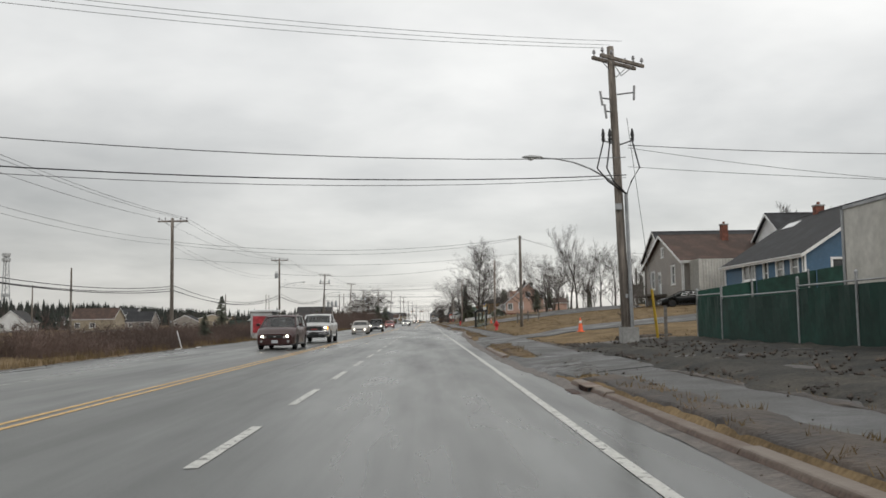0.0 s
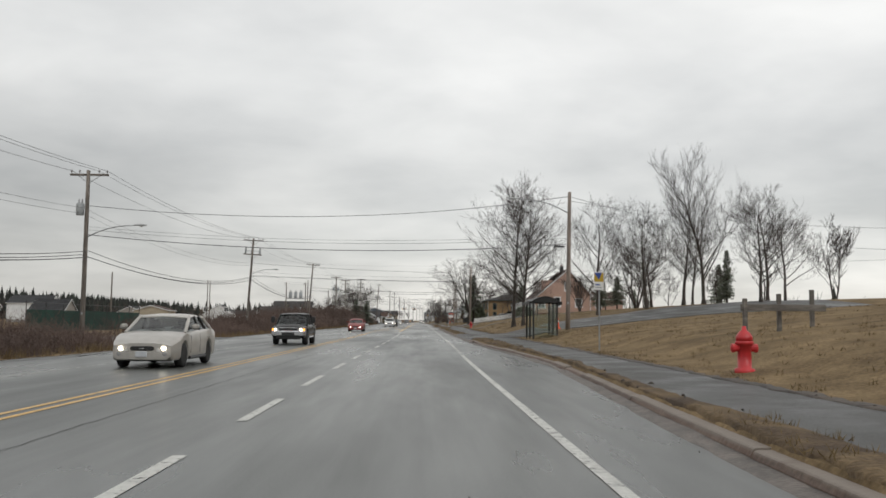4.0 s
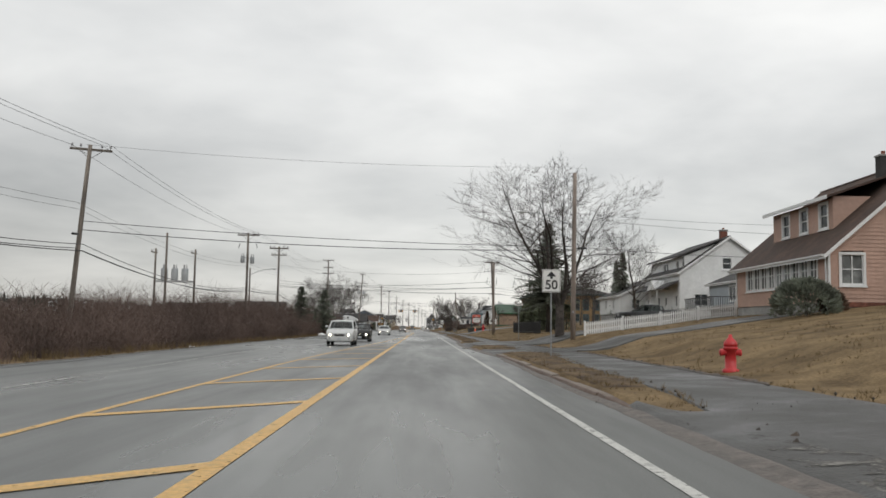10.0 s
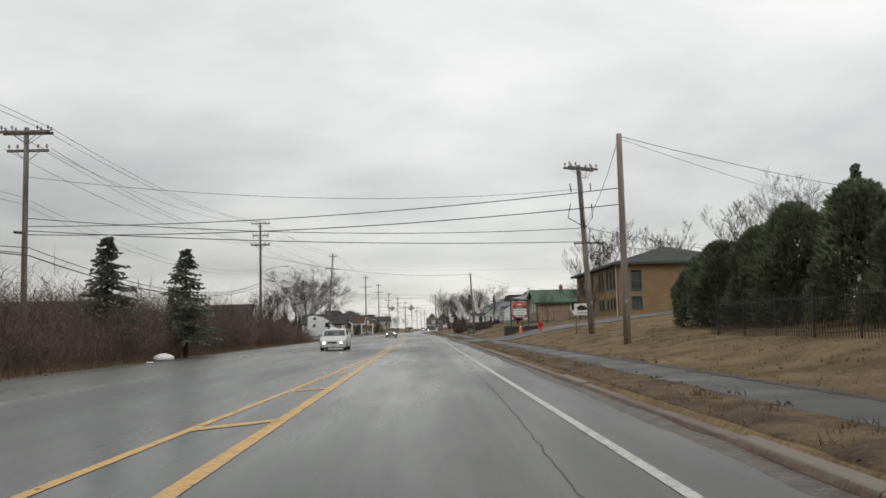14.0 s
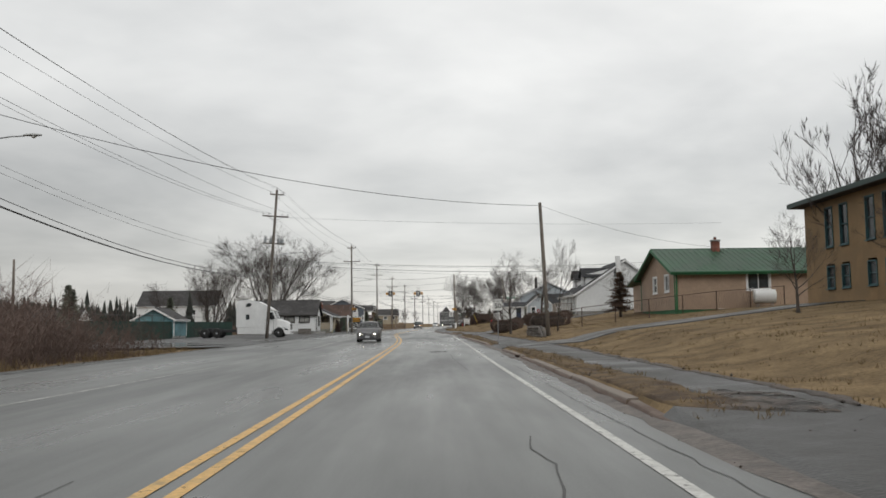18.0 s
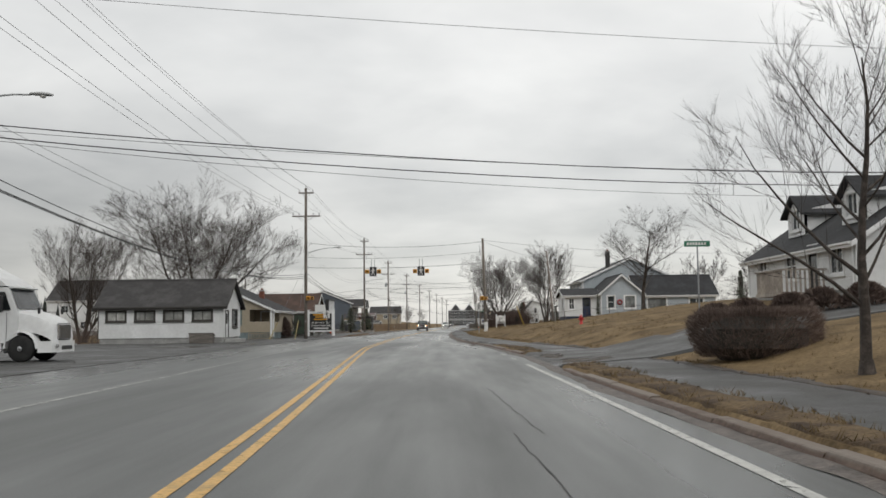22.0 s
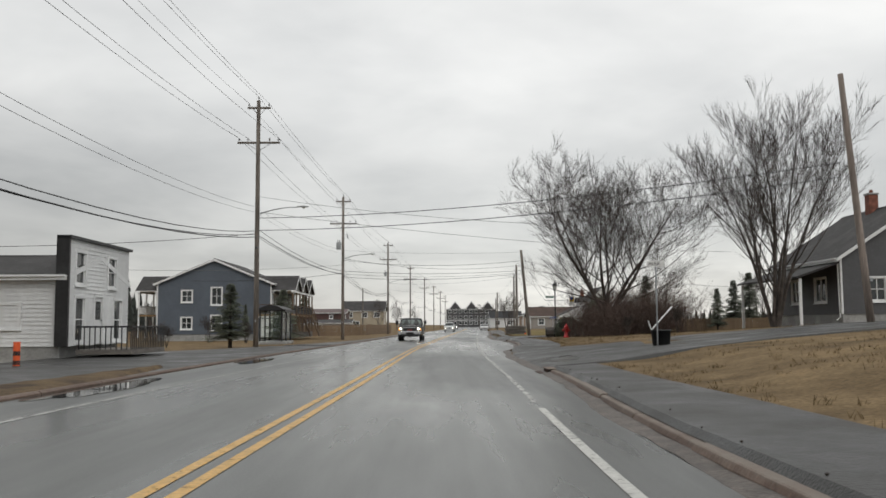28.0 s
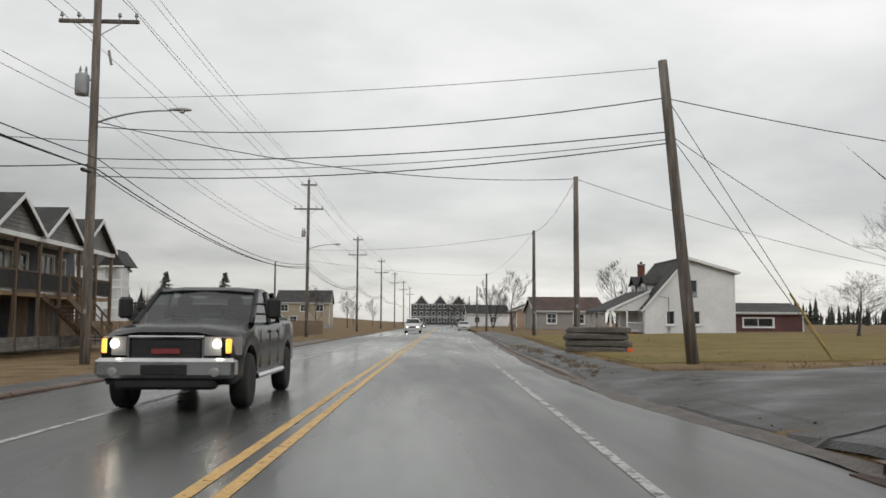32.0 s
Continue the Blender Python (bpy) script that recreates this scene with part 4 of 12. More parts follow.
M_NEEDLE = leafy(surface("dark_spruce_needles", (0.19, 0.21, 0.165), 0.8, 0.35, 12, 60, 0.0, per_object=0.15))
M_CEDAR = leafy(surface("cedar_foliage", (0.17, 0.19, 0.125), 0.8, 0.4, 12, 60, 0.0, per_object=0.12))
M_RUST = surface("rusty_dry_foliage", (0.13, 0.085, 0.058), 0.9, 0.35, 12, 60, 0.0)
M_BRUSH = surface("red_brown_brush", (0.12, 0.085, 0.072), 0.95, 0.3, 0.9, 30, 0.0)


def spruce_mesh(seed, height, width, tiers, gap=0.15, wild=0.0):
    """Trunk, and whorls of drooping branches set with needle sprays."""
    rg = random.Random(seed)
    wood, leaf = Mesh(), Mesh()
    wood.tube([(0, 0, -0.2), (0, 0, height * 0.5), (0, 0, height * 0.98)], [height * 0.017, height * 0.011, 0.01], 7)
    lobes = [rg.uniform(0.7, 1.15) for _ in range(7)]
    for i in range(tiers):
        for k in range(rg.randint(6, 9)):
            f = (i + rg.random()) / tiers
            z = height * (gap + (0.98 - gap) * f)
            r = width * 0.5 * (1 - f) ** 0.8 * rg.uniform(0.6, 1.15) + 0.08
            a = rg.uniform(0, 2 * math.pi)
            rr = r * rg.uniform(0.75, 1.1) * lobes[int((a * 1.1 + f * 9) % 7)]
            d = Vector((math.cos(a), math.sin(a), rg.uniform(-0.35 - 0.3 * wild, 0.12 + 0.35 * wild)))
            rr *= 1 - wild * 0.5 * rg.random()
            p = Vector((0, 0, z))
            q = p + d * rr
            blade(wood, p, q, 0.02, Vector((0, 0, 1)))
            side = Vector((-math.sin(a), math.cos(a), 0))
            steps = max(3, int(rr / 0.15))
            for s in range(steps):
                g = (s + 0.6) / steps
                c = p.lerp(q, g)
                w = min(0.34, 0.16 + 0.12 * rr * (1 - g)) * rg.uniform(0.7, 1.25)
                for sg in (-1, 1):
                    tip = c + side * sg * w + d * w * 0.6 + Vector((0, 0, rg.uniform(-0.14, 0.05)))
                    n = len(leaf.v)
                    wd = 0.045
                    leaf.v += [tuple(c - d * wd), tuple(c + d * wd), tuple(tip), tuple(c.lerp(tip, 0.6) + Vector((0, 0, -0.1)))]
                    leaf.f += [(n, n + 1, n + 2), (n, n + 3, n + 2)]
    return wood.data("trunk", M_BARK, True), leaf.data("crown", M_NEEDLE)


SPRUCE = {"pine": (*spruce_mesh(5, 12, 6.8, 58, 0.26, 1.0), 12.0), "tall": (*spruce_mesh(2, 12, 6.2, 56), 12.0), "slim": (*spruce_mesh(7, 7, 2.7, 34), 7.0), "open": (*spruce_mesh(11, 6, 3.2, 27), 6.0)}


def spruce(key, x, y, height, turn=0.0, label="dark green spruce with drooping branches", z=None, wide=1.0, needles=None):
    wood, leaf, h = SPRUCE[key]
    s = height / h
    t = thing("spruce", label, "conifer", pose(x, y, terrain(x, y) if z is None else z, 0, 0, turn) @ Matrix.Diagonal((s * wide, s * wide, s, 1)))
    part("trunk", wood, M_BARK, t)
    c = part("crown", leaf, M_NEEDLE, t)
    if needles:
        c.material_slots[0].link = "OBJECT"
        c.material_slots[0].material = needles
    return t


def clump_mesh(seed, rx, ry, h, count, leaf, shape=1.0, upright=0.3):
    """A dense shrub of small leaf sprays with an uneven outline."""
    rg = random.Random(seed)
    m = Mesh()
    for i in range(count):
        a, f = rg.uniform(0, 2 * math.pi), rg.random() ** 0.7
        rr = (1 - f ** (2.2 * shape)) ** 0.5 * (0.82 + 0.22 * noise.noise((math.cos(a) * 2 + seed, math.sin(a) * 2, f * 3)))
        k = rg.uniform(0.82, 1.03)
        p = Vector((rx * rr * k * math.cos(a), ry * rr * k * math.sin(a), h * f))
        o = (Vector((math.cos(a), math.sin(a), upright + f)) + Vector((rg.uniform(-1, 1), rg.uniform(-1, 1), rg.uniform(-1, 1))) * 0.7).normalized()
        s = o.cross(Vector((rg.uniform(-1, 1), rg.uniform(-1, 1), rg.uniform(-1, 1)))).normalized()
        ln = leaf * rg.uniform(0.6, 1.4)
        n = len(m.v)
        m.v += [tuple(p - s * ln * 0.28), tuple(p + s * ln * 0.28), tuple(p + o * ln)]
        m.f += [(n, n + 1, n + 2)]
    return m


def shrub(x, y, rx, ry, h, seed, material=None, label="dense clipped evergreen shrub", count=2600, leaf=0.2, shape=1.0, name="shrub", category="shrub", z=None):
    t = thing(name, label, category, pose(x, y, terrain(x, y) if z is None else z))
    core = Mesh().tube([(0, 0, -0.1), (0.02, 0.03, h * 0.35), (0, 0, h * 0.6)], [0.07, 0.06, 0.02], 6)
    part("stem", core, M_BARK, t)
    part("foliage", clump_mesh(seed, rx, ry, h, count, leaf, shape), material or M_CEDAR, t)
    return t


def clipped(x, y, rx, ry, h, seed, label, count=14000):
    """A clipped leafless hedge: fine twigs bristling from a soft-cornered block."""
    rg2 = random.Random(seed)
    t = thing("hedge", label, "hedge", pose(x, y, terrain(x, y)))
    m = Mesh()
    for i in range(count):
        a, f = rg2.uniform(0, 2 * math.pi), rg2.random()
        c, q = math.cos(a), math.sin(a)
        k = 1 / (abs(c) ** 4 + abs(q) ** 4) ** 0.25
        top = rg2.random() < 0.4
        g = rg2.random() ** 0.5 if top else 1.0
        z = h * (0.97 + 0.05 * noise.noise((c * k * g * 2 + seed, q * k * g * 2, 0)) if top else f)
        taper = 0.84 + 0.16 * min(1, z / (h * 0.35)) if z < h * 0.8 else 1 - 0.5 * ((z / h - 0.8) / 0.2) ** 2 * 0.3
        wob = 1 + 0.07 * noise.noise((c * 2 + seed, q * 2, z * 1.5))
        p = Vector((rx * c * k * g * taper * wob * rg2.uniform(0.86, 1), ry * q * k * g * taper * wob * rg2.uniform(0.86, 1), z * rg2.uniform(0.9, 1)))
        d = Vector((c * (0.2 if top else 0.9), q * (0.2 if top else 0.9), 1.0 if top else 0.5)) + Vector((rg2.uniform(-0.6, 0.6), rg2.uniform(-0.6, 0.6), rg2.uniform(-0.4, 0.6)))
        sliver(m, p - d * 0.05, p + d.normalized() * rg2.uniform(0.06, 0.18), 0.007, Vector((rg2.uniform(-1, 1), rg2.uniform(-1, 1), rg2.uniform(-1, 1))))
    part("stem", Mesh().cbox(-rx * 0.72, rx * 0.72, -ry * 0.72, ry * 0.72, -0.1, h * 0.84, 0.3), M_BARK, t)
    part("foliage", m, M_HEDGE, t)
    return t


def bush(x, y, h, turn, label="leafless twiggy shrub on a verge", wide=1.0):
    return bare("bush", x, y, h, turn, label, "shrub", None, "shrub", wide)


def thicket(name, label, places, height, seed, per=16, material=None, width=0.014):
    """Wild brush: clumps of thin arching stems with side twigs. places: (x, y, size)."""
    rg = random.Random(seed)
    m = Mesh()
    for x, y, s in places:
        z = terrain(x, y) - 0.05
        for k in range(per):
            a, t = rg.uniform(0, 2 * math.pi), rg.uniform(0.05, 0.55)
            h = height * s * rg.uniform(0.5, 1.1)
            p = Vector((x + rg.uniform(-0.5, 0.5), y + rg.uniform(-0.5, 0.5), z))
            d = Vector((math.cos(a) * t, math.sin(a) * t, 1))
            q = p + d * h * 0.55
            e = p + Vector((d.x * 1.5, d.y * 1.5, 1)) * h
            blade(m, p, q + (q - p) * 0.1, width, Vector((0.3, 1, 0)))
            blade(m, q, e, width * 0.7, Vector((1, 0.3, 0)))
            for j in range(6):
                f = rg.uniform(0.2, 0.98)
                b = p.lerp(e, f)
                b2 = b + Vector((rg.uniform(-1, 1), rg.uniform(-1, 1), rg.uniform(0.2, 1.2))) * h * 0.22
                sliver(m, b, b2, width * 0.8, Vector((rg.uniform(-1, 1), rg.uniform(-1, 1), rg.uniform(-1, 1))))
    return single(name, m, material or M_BRUSH, label, "brush", kind="stuff")

# ---- houses ----
def siding(face, at, u0, u1, z0, span, z1, holes, course=0.17, lap=0.03, thick=0.14):
    """Lapped boards, each the wall's full thickness, left out at the openings. face: W, E (planes of x) or S, N (planes of y)."""
    m = Mesh()
    sign = -1 if face in "WS" else 1
    n = max(1, round((z1 - z0) / course))
    dz = (z1 - z0) / n
    before = []
    for i in range(n):
        a, b = z0 + i * dz, z0 + (i + 1) * dz
        lo, hi = span((a + b) / 2)
        runs, cut = [], sorted((h[0], h[1]) for h in holes if h[2] - dz * 0.45 < (a + b) / 2 < h[3] + dz * 0.45)
        s = lo
        for c0, c1 in cut:
            if c0 > s:
                runs.append((s, min(c0, hi)))
            s = max(s, c1)
        if s < hi:
            runs.append((s, hi))
        now = []
        for p, q in runs:
            if q - p < 0.02:
                continue
            first = len(m.v)
            prof = [(at + sign * lap, a), (at + sign * 0.002, b + 0.004), (at - sign * thick, b), (at - sign * thick, a)]
            if face in "WE":
                m.rings([[(x, p, z) for x, z in prof], [(x, q, z) for x, z in prof]])
            else:
                m.rings([[(p, y, z) for y, z in prof], [(q, y, z) for y, z in prof]])
            for p2, q2, f2 in before:
                if p2 < q and q2 > p:
                    m.f.append((f2 + 2, f2 + 6, first + 7))
            now.append((p, q, first))
        before = now
    return m


def on_face(face, at, u, w, out):
    """A place on a wall: u along it, w up, out from it."""
    sign = -1 if face in "WS" else 1
    return (at + sign * out, u, w) if face in "WE" else (u, at + sign * out, w)


def face_box(m, face, at, u0, u1, w0, w1, o0, o1, b=0.0):
    p, q = on_face(face, at, u0, w0, o0), on_face(face, at, u1, w1, o1)
    lo, hi = [min(a, c) for a, c in zip(p, q)], [max(a, c) for a, c in zip(p, q)]
    return m.cbox(lo[0], hi[0], lo[1], hi[1], lo[2], hi[2], b) if b else m.box(lo[0], hi[0], lo[1], hi[1], lo[2], hi[2])


def window(house, face, at, u, z, w, h, trim=None, bars="cross", pane=None, shutters=None, casing=0.11):
    """A window in its opening: casing, sill, sash bars and panes."""
    t = trim or M_TRIM
    win = part("window", face_box(Mesh(), face, at, u, u + w, z, z + h, -0.12, -0.1), M_BLACK, house)
    c = casing
    fr = Mesh()
    face_box(fr, face, at, u - c, u + 0.02, z - 0.02, z + h + c, -0.02, 0.05)
    face_box(fr, face, at, u + w - 0.02, u + w + c, z - 0.02, z + h + c, -0.02, 0.05)
    face_box(fr, face, at, u + 0.02, u + w - 0.02, z + h - 0.02, z + h + c, -0.02, 0.052)
    face_box(fr, face, at, u - c, u + w + c, z - c, z - 0.02, -0.02, 0.05)
    part("window_frame", fr, t, win)
    part("window_sill", face_box(Mesh(), face, at, u - c - 0.03, u + w + c + 0.03, z - c - 0.05, z - c, -0.02, 0.11), t, win)
    sb, s = Mesh(), 0.045
    for a, b_, e, g in ((u + 0.02, u + w - 0.02, z - 0.02, z + s), (u + 0.02, u + w - 0.02, z + h - s, z + h), (u + 0.02, u + 0.02 + s, z + s, z + h - s), (u + w - s - 0.02, u + w - 0.02, z + s, z + h - s)):
        face_box(sb, face, at, a, b_, e, g, -0.06, -0.01)
    if bars in ("cross", "hung"):
        face_box(sb, face, at, u + s, u + w - s, z + h * 0.5 - 0.025, z + h * 0.5 + 0.025, -0.06, -0.008)
    if bars in ("cross", "slide"):
        face_box(sb, face, at, u + w * 0.5 - 0.025, u + w * 0.5 + 0.025, z + s, z + h - s, -0.061, -0.009)
    part("sash", sb, t, win)
    part("pane", face_box(Mesh(), face, at, u + 0.03, u + w - 0.03, z + 0.01, z + h - 0.01, -0.075, -0.066), pane or M_PANE, win)
    if shutters:
        for a in (u - c - 0.4, u + w + c + 0.02):
            sh = Mesh()
            face_box(sh, face, at, a, a + 0.38, z - 0.05, z + h + 0.05, 0.0, 0.045)
            for i in range(12):
                face_box(sh, face, at, a + 0.04, a + 0.34, z + (h - 0.02) * i / 12, z + (h - 0.02) * i / 12 + h / 22, 0.045, 0.06)
            part("shutter", sh, shutters, win)
    return win


def door(house, face, at, u, z, w=0.92, h=2.03, leaf=None, trim=None, glazed=True):
    d = part("door", face_box(Mesh(), face, at, u, u + w, z, z + h, -0.08, -0.03), leaf or M_TRIM, house, "closed house door")
    fr = Mesh()
    face_box(fr, face, at, u - 0.1, u, z, z + h + 0.1, -0.02, 0.045)
    face_box(fr, face, at, u + w, u + w + 0.1, z, z + h + 0.1, -0.02, 0.045)
    face_box(fr, face, at, u, u + w, z + h, z + h + 0.1, -0.02, 0.044)
    part("door_frame", fr, trim or M_TRIM, d)
    pn = Mesh()
    for a, b_ in ((0.1, 0.42), (0.58, 0.9)):
        face_box(pn, face, at, u + w * a, u + w * b_, z + 0.18, z + 0.85, -0.03, -0.018, 0.006)
    part("panel", pn, leaf or M_TRIM, d)
    if glazed:
        part("pane", face_box(Mesh(), face, at, u + w * 0.15, u + w * 0.85, z + 1.05, z + 1.85, -0.032, -0.022), M_PANE, d)
    part("handle", face_box(Mesh(), face, at, u + w * 0.88, u + w * 0.95, z + 0.98, z + 1.06, -0.03, 0.04, 0.01), M_STEEL, d)
    return d


def gable_roof(house, x0, x1, y0, y1, ze, zr, axis, mat, over=0.35, apex=0.5, thick=0.14, trim=None, low0=None, low1=None):
    """Two roof slopes with rake and eave boards. axis: the way the ridge runs. low0, low1: eave heights of each side."""
    a0, a1, l0, l1 = (x0, x1, y0, y1) if axis == "y" else (y0, y1, x0, x1)
    c = a0 + (a1 - a0) * apex
    e0, e1 = (ze if low0 is None else low0), (ze if low1 is None else low1)
    t = trim or M_TRIM
    k0, k1 = (zr - e0) / (c - a0), (zr - e1) / (a1 - c)
    for s, (a, e, k) in enumerate(((a0, e0, k0), (a1, e1, k1))):
        sg = -1 if s == 0 else 1
        o = a + sg * over
        eo = e - k * over
        poly = [(c, zr), (o, eo), (o, eo + thick * 0.8), (c, zr + thick)]
        part("roof_slope", Mesh().prism(poly, l0 - over, l1 + over, axis), mat, house)
        part("eave_board", Mesh().prism([(o, eo - 0.12), (o + sg * 0.025, eo - 0.12), (o + sg * 0.025, eo + thick * 0.8 - 0.02), (o, eo + thick * 0.8 - 0.02)], l0 - over, l1 + over, axis), t, house)
        part("gutter", Mesh().prism([(o + sg * 0.03, eo + 0.0), (o + sg * 0.13, eo + 0.02), (o + sg * 0.13, eo + 0.1), (o + sg * 0.03, eo + 0.1)], l0 - over + 0.05, l1 + over - 0.05, axis), t, house)
        part("soffit", Mesh().prism([(a + sg * 0.03, eo - 0.03), (o - sg * 0.005, eo - 0.03), (o - sg * 0.005, eo - 0.005), (a + sg * 0.03, eo - 0.005)], l0 + 0.02, l1 - 0.02, axis), t, house)
        for l, g in ((l0 - over, -0.03), (l1 + over, 0.03)):
            part("rake_board", Mesh().prism([(c, zr - 0.1), (o, eo - 0.12), (o, eo + thick * 0.8 - 0.015), (c, zr + thick - 0.015)], l, l + g, axis), t, house)
    ridge = Mesh().prism([(c - 0.14, zr + thick - 0.05), (c + 0.14, zr + thick - 0.05), (c, zr + thick + 0.05)], l0 - over + 0.01, l1 + over - 0.01, axis)
    part("ridge_cap", ridge, mat, house)


def chimney(house, x, y, z0, z1, w=0.5, mat=None):
    c = part("chimney", Mesh().box(x - w / 2, x + w / 2, y - w / 2, y + w / 2, z0, z1 - 0.12), mat or M_BRICK, house)
    part("cap", Mesh().cbox(x - w / 2 - 0.06, x + w / 2 + 0.06, y - w / 2 - 0.06, y + w / 2 + 0.06, z1 - 0.12, z1, 0.02), M_CONCRETE, c)
    part("flue", Mesh().lathe([(0.12, z1), (0.12, z1 + 0.22), (0.09, z1 + 0.22), (0.09, z1 + 0.02)], 10, Matrix.Translation((x, y, 0))), M_BRICK, c)


def house(name, label, x0, x1, y0, y1, zb, ze, zr, axis, wall, roof, wins=(), doors=(), over=0.35, apex=0.5, found=None, fh=0.5, course=0.17,
          trim=None, low0=None, low1=None, corner=True, category="house", spout=True, roofed=True, sash=None, gaps=()):
    """A gabled house. gaps: open holes (face, u0, u1, z0, z1); wins: (face, u, z, w, h[, bars[, pane[, shutters]]]); doors: (face, u, z, leaf)."""
    h = thing(name, label, category, Matrix.Translation((0, 0, 0)))
    a0, a1 = (x0, x1) if axis == "y" else (y0, y1)
    c = a0 + (a1 - a0) * apex
    e0, e1 = (ze if low0 is None else low0), (ze if low1 is None else low1)
    found = found or M_CONCRETE
    part("foundation", Mesh().cbox(x0 + 0.04, x1 - 0.04, y0 + 0.04, y1 - 0.04, zb - 1.2, zb + fh, 0.03), found, h)

    def gable_span(z):
        lo = a0 if z <= e0 else a0 + (z - e0) / (zr - e0) * (c - a0)
        hi = a1 if z <= e1 else a1 - (z - e1) / (zr - e1) * (a1 - c)
        return lo, hi

    for face, at in (("W", x0), ("E", x1), ("S", y0), ("N", y1)):
        holes = [(w[1], w[1] + w[3], w[2], w[2] + w[4]) for w in wins if w[0] == face] + [(d[1], d[1] + 0.92, d[2], d[2] + 2.03) for d in doors if d[0] == face] + [g[1:] for g in gaps if g[0] == face]
        gab = (face in "SN") == (axis == "y")
        u0, u1 = (y0, y1) if face in "WE" else (x0, x1)
        if gab:
            m = siding(face, at, u0, u1, zb + fh, gable_span, zr - 0.02, holes, course)
        else:
            top = e0 if face in "WS" else e1
            cut = 0.15
            m = siding(face, at, u0 + cut, u1 - cut, zb + fh, lambda z: (u0 + cut, u1 - cut), top + 0.02, holes, course)
        part("wall", m, wall, h)
    t = trim or M_TRIM
    if corner:
        for x in (x0, x1):
            for y in (y0, y1):
                top = (e0 if x == x0 else e1) if axis == "y" else (e0 if y == y0 else e1)
                part("corner_board", Mesh().box(x - 0.055, x + 0.055, y - 0.055, y + 0.055, zb + fh, top), t, h)
    if roofed:
        gable_roof(h, x0, x1, y0, y1, ze, zr, axis, roof, over, apex, trim=t, low0=low0, low1=low1)
    for w in wins:
        face = w[0]
        at = {"W": x0, "E": x1, "S": y0, "N": y1}[face]
        window(h, face, at, w[1], w[2], w[3], w[4], sash or t, *(w[5:8]))
    for d in doors:
        at = {"W": x0, "E": x1, "S": y0, "N": y1}[d[0]]
        door(h, d[0], at, d[1], d[2], leaf=d[3], trim=t)
    if spout:
        part("downspout", Mesh().tube([(x0 - 0.12, y0 + 0.12, ze - 0.15), (x0 - 0.09, y0 + 0.1, zb + 0.3), (x0 - 0.3, y0 + 0.1, zb + 0.15)], 0.045, 6), t, h)
    return h


M_BRICK = surface("red_brown_brick", (0.2, 0.075, 0.05), 0.85, 0.3, 25, 120, 0.5)
R_BLACK = surface("black_shingles", (0.028, 0.029, 0.032), 0.85, 0.35, 8, 90, 0.6)
R_BROWN = surface("brown_shingles", (0.075, 0.045, 0.034), 0.85, 0.3, 8, 90, 0.6)
R_GREY = surface("weathered_grey_shingles", (0.05, 0.048, 0.048), 0.85, 0.3, 8, 90, 0.6)
R_GREEN = surface("green_metal_roof", (0.03, 0.085, 0.045), 0.5, 0.2, 6, 50, 0.1)
W_WHITE = surface("white_vinyl_siding", (0.7, 0.71, 0.71), 0.55, 0.08, 4, 50, 0.08)
W_BLUE = surface("blue_siding", (0.045, 0.115, 0.2), 0.6, 0.15, 4, 50, 0.08)
W_GREY = surface("warm_grey_siding", (0.3, 0.275, 0.25), 0.6, 0.1, 4, 50, 0.08)
W_PINK = surface("salmon_siding", (0.46, 0.3, 0.235), 0.65, 0.1, 4, 50, 0.08)
W_TAN = surface("tan_siding", (0.33, 0.235, 0.165), 0.65, 0.12, 4, 50, 0.08)
W_CREAM = surface("beige_siding", (0.36, 0.31, 0.23), 0.65, 0.1, 4, 50, 0.08)
W_PALE = surface("pale_grey_blue_siding", (0.38, 0.42, 0.45), 0.6, 0.08, 4, 50, 0.08)
W_SLATE = surface("slate_blue_siding", (0.09, 0.108, 0.135), 0.6, 0.12, 4, 50, 0.08)
W_DARK = surface("dark_grey_siding", (0.07, 0.07, 0.075), 0.6, 0.15, 4, 50, 0.08)
W_OLIVE = surface("weathered_olive_siding", (0.13, 0.125, 0.095), 0.7, 0.15, 4, 50, 0.1)
M_GREENPAINT = surface("green_paint", (0.02, 0.13, 0.05), 0.6, 0.15, 5, 50, 0.08)
M_EAVE = surface("dark_green_eave_board", (0.035, 0.06, 0.055), 0.6, 0.15)
M_TEAL = surface("teal_painted_wood", (0.03, 0.09, 0.1), 0.5, 0.15, 6, 60, 0.08)
M_NAVY = surface("navy_painted_door", (0.02, 0.03, 0.07), 0.45, 0.15)
M_DECK = surface("grey_weathered_decking", (0.16, 0.145, 0.13), 0.85, 0.25, 12, 80, 0.3, stretch=(1, 1, 4))
M_LUMBER = surface("new_tan_lumber", (0.29, 0.19, 0.095), 0.8, 0.2, 10, 80, 0.2)
M_PORCH = surface("pale_weathered_porch_wood", (0.36, 0.32, 0.28), 0.8, 0.2, 10, 80, 0.2)
M_DARKTRIM = surface("dark_brown_trim", (0.055, 0.05, 0.045), 0.6, 0.15)
M_SHAKE = surface("grey_green_shutter", (0.13, 0.17, 0.16), 0.6, 0.15)
M_BUFFBRICK = surface("buff_brick", (0.25, 0.165, 0.085), 0.85, 0.12, 6, 160, 0.3, per_object=0.1)

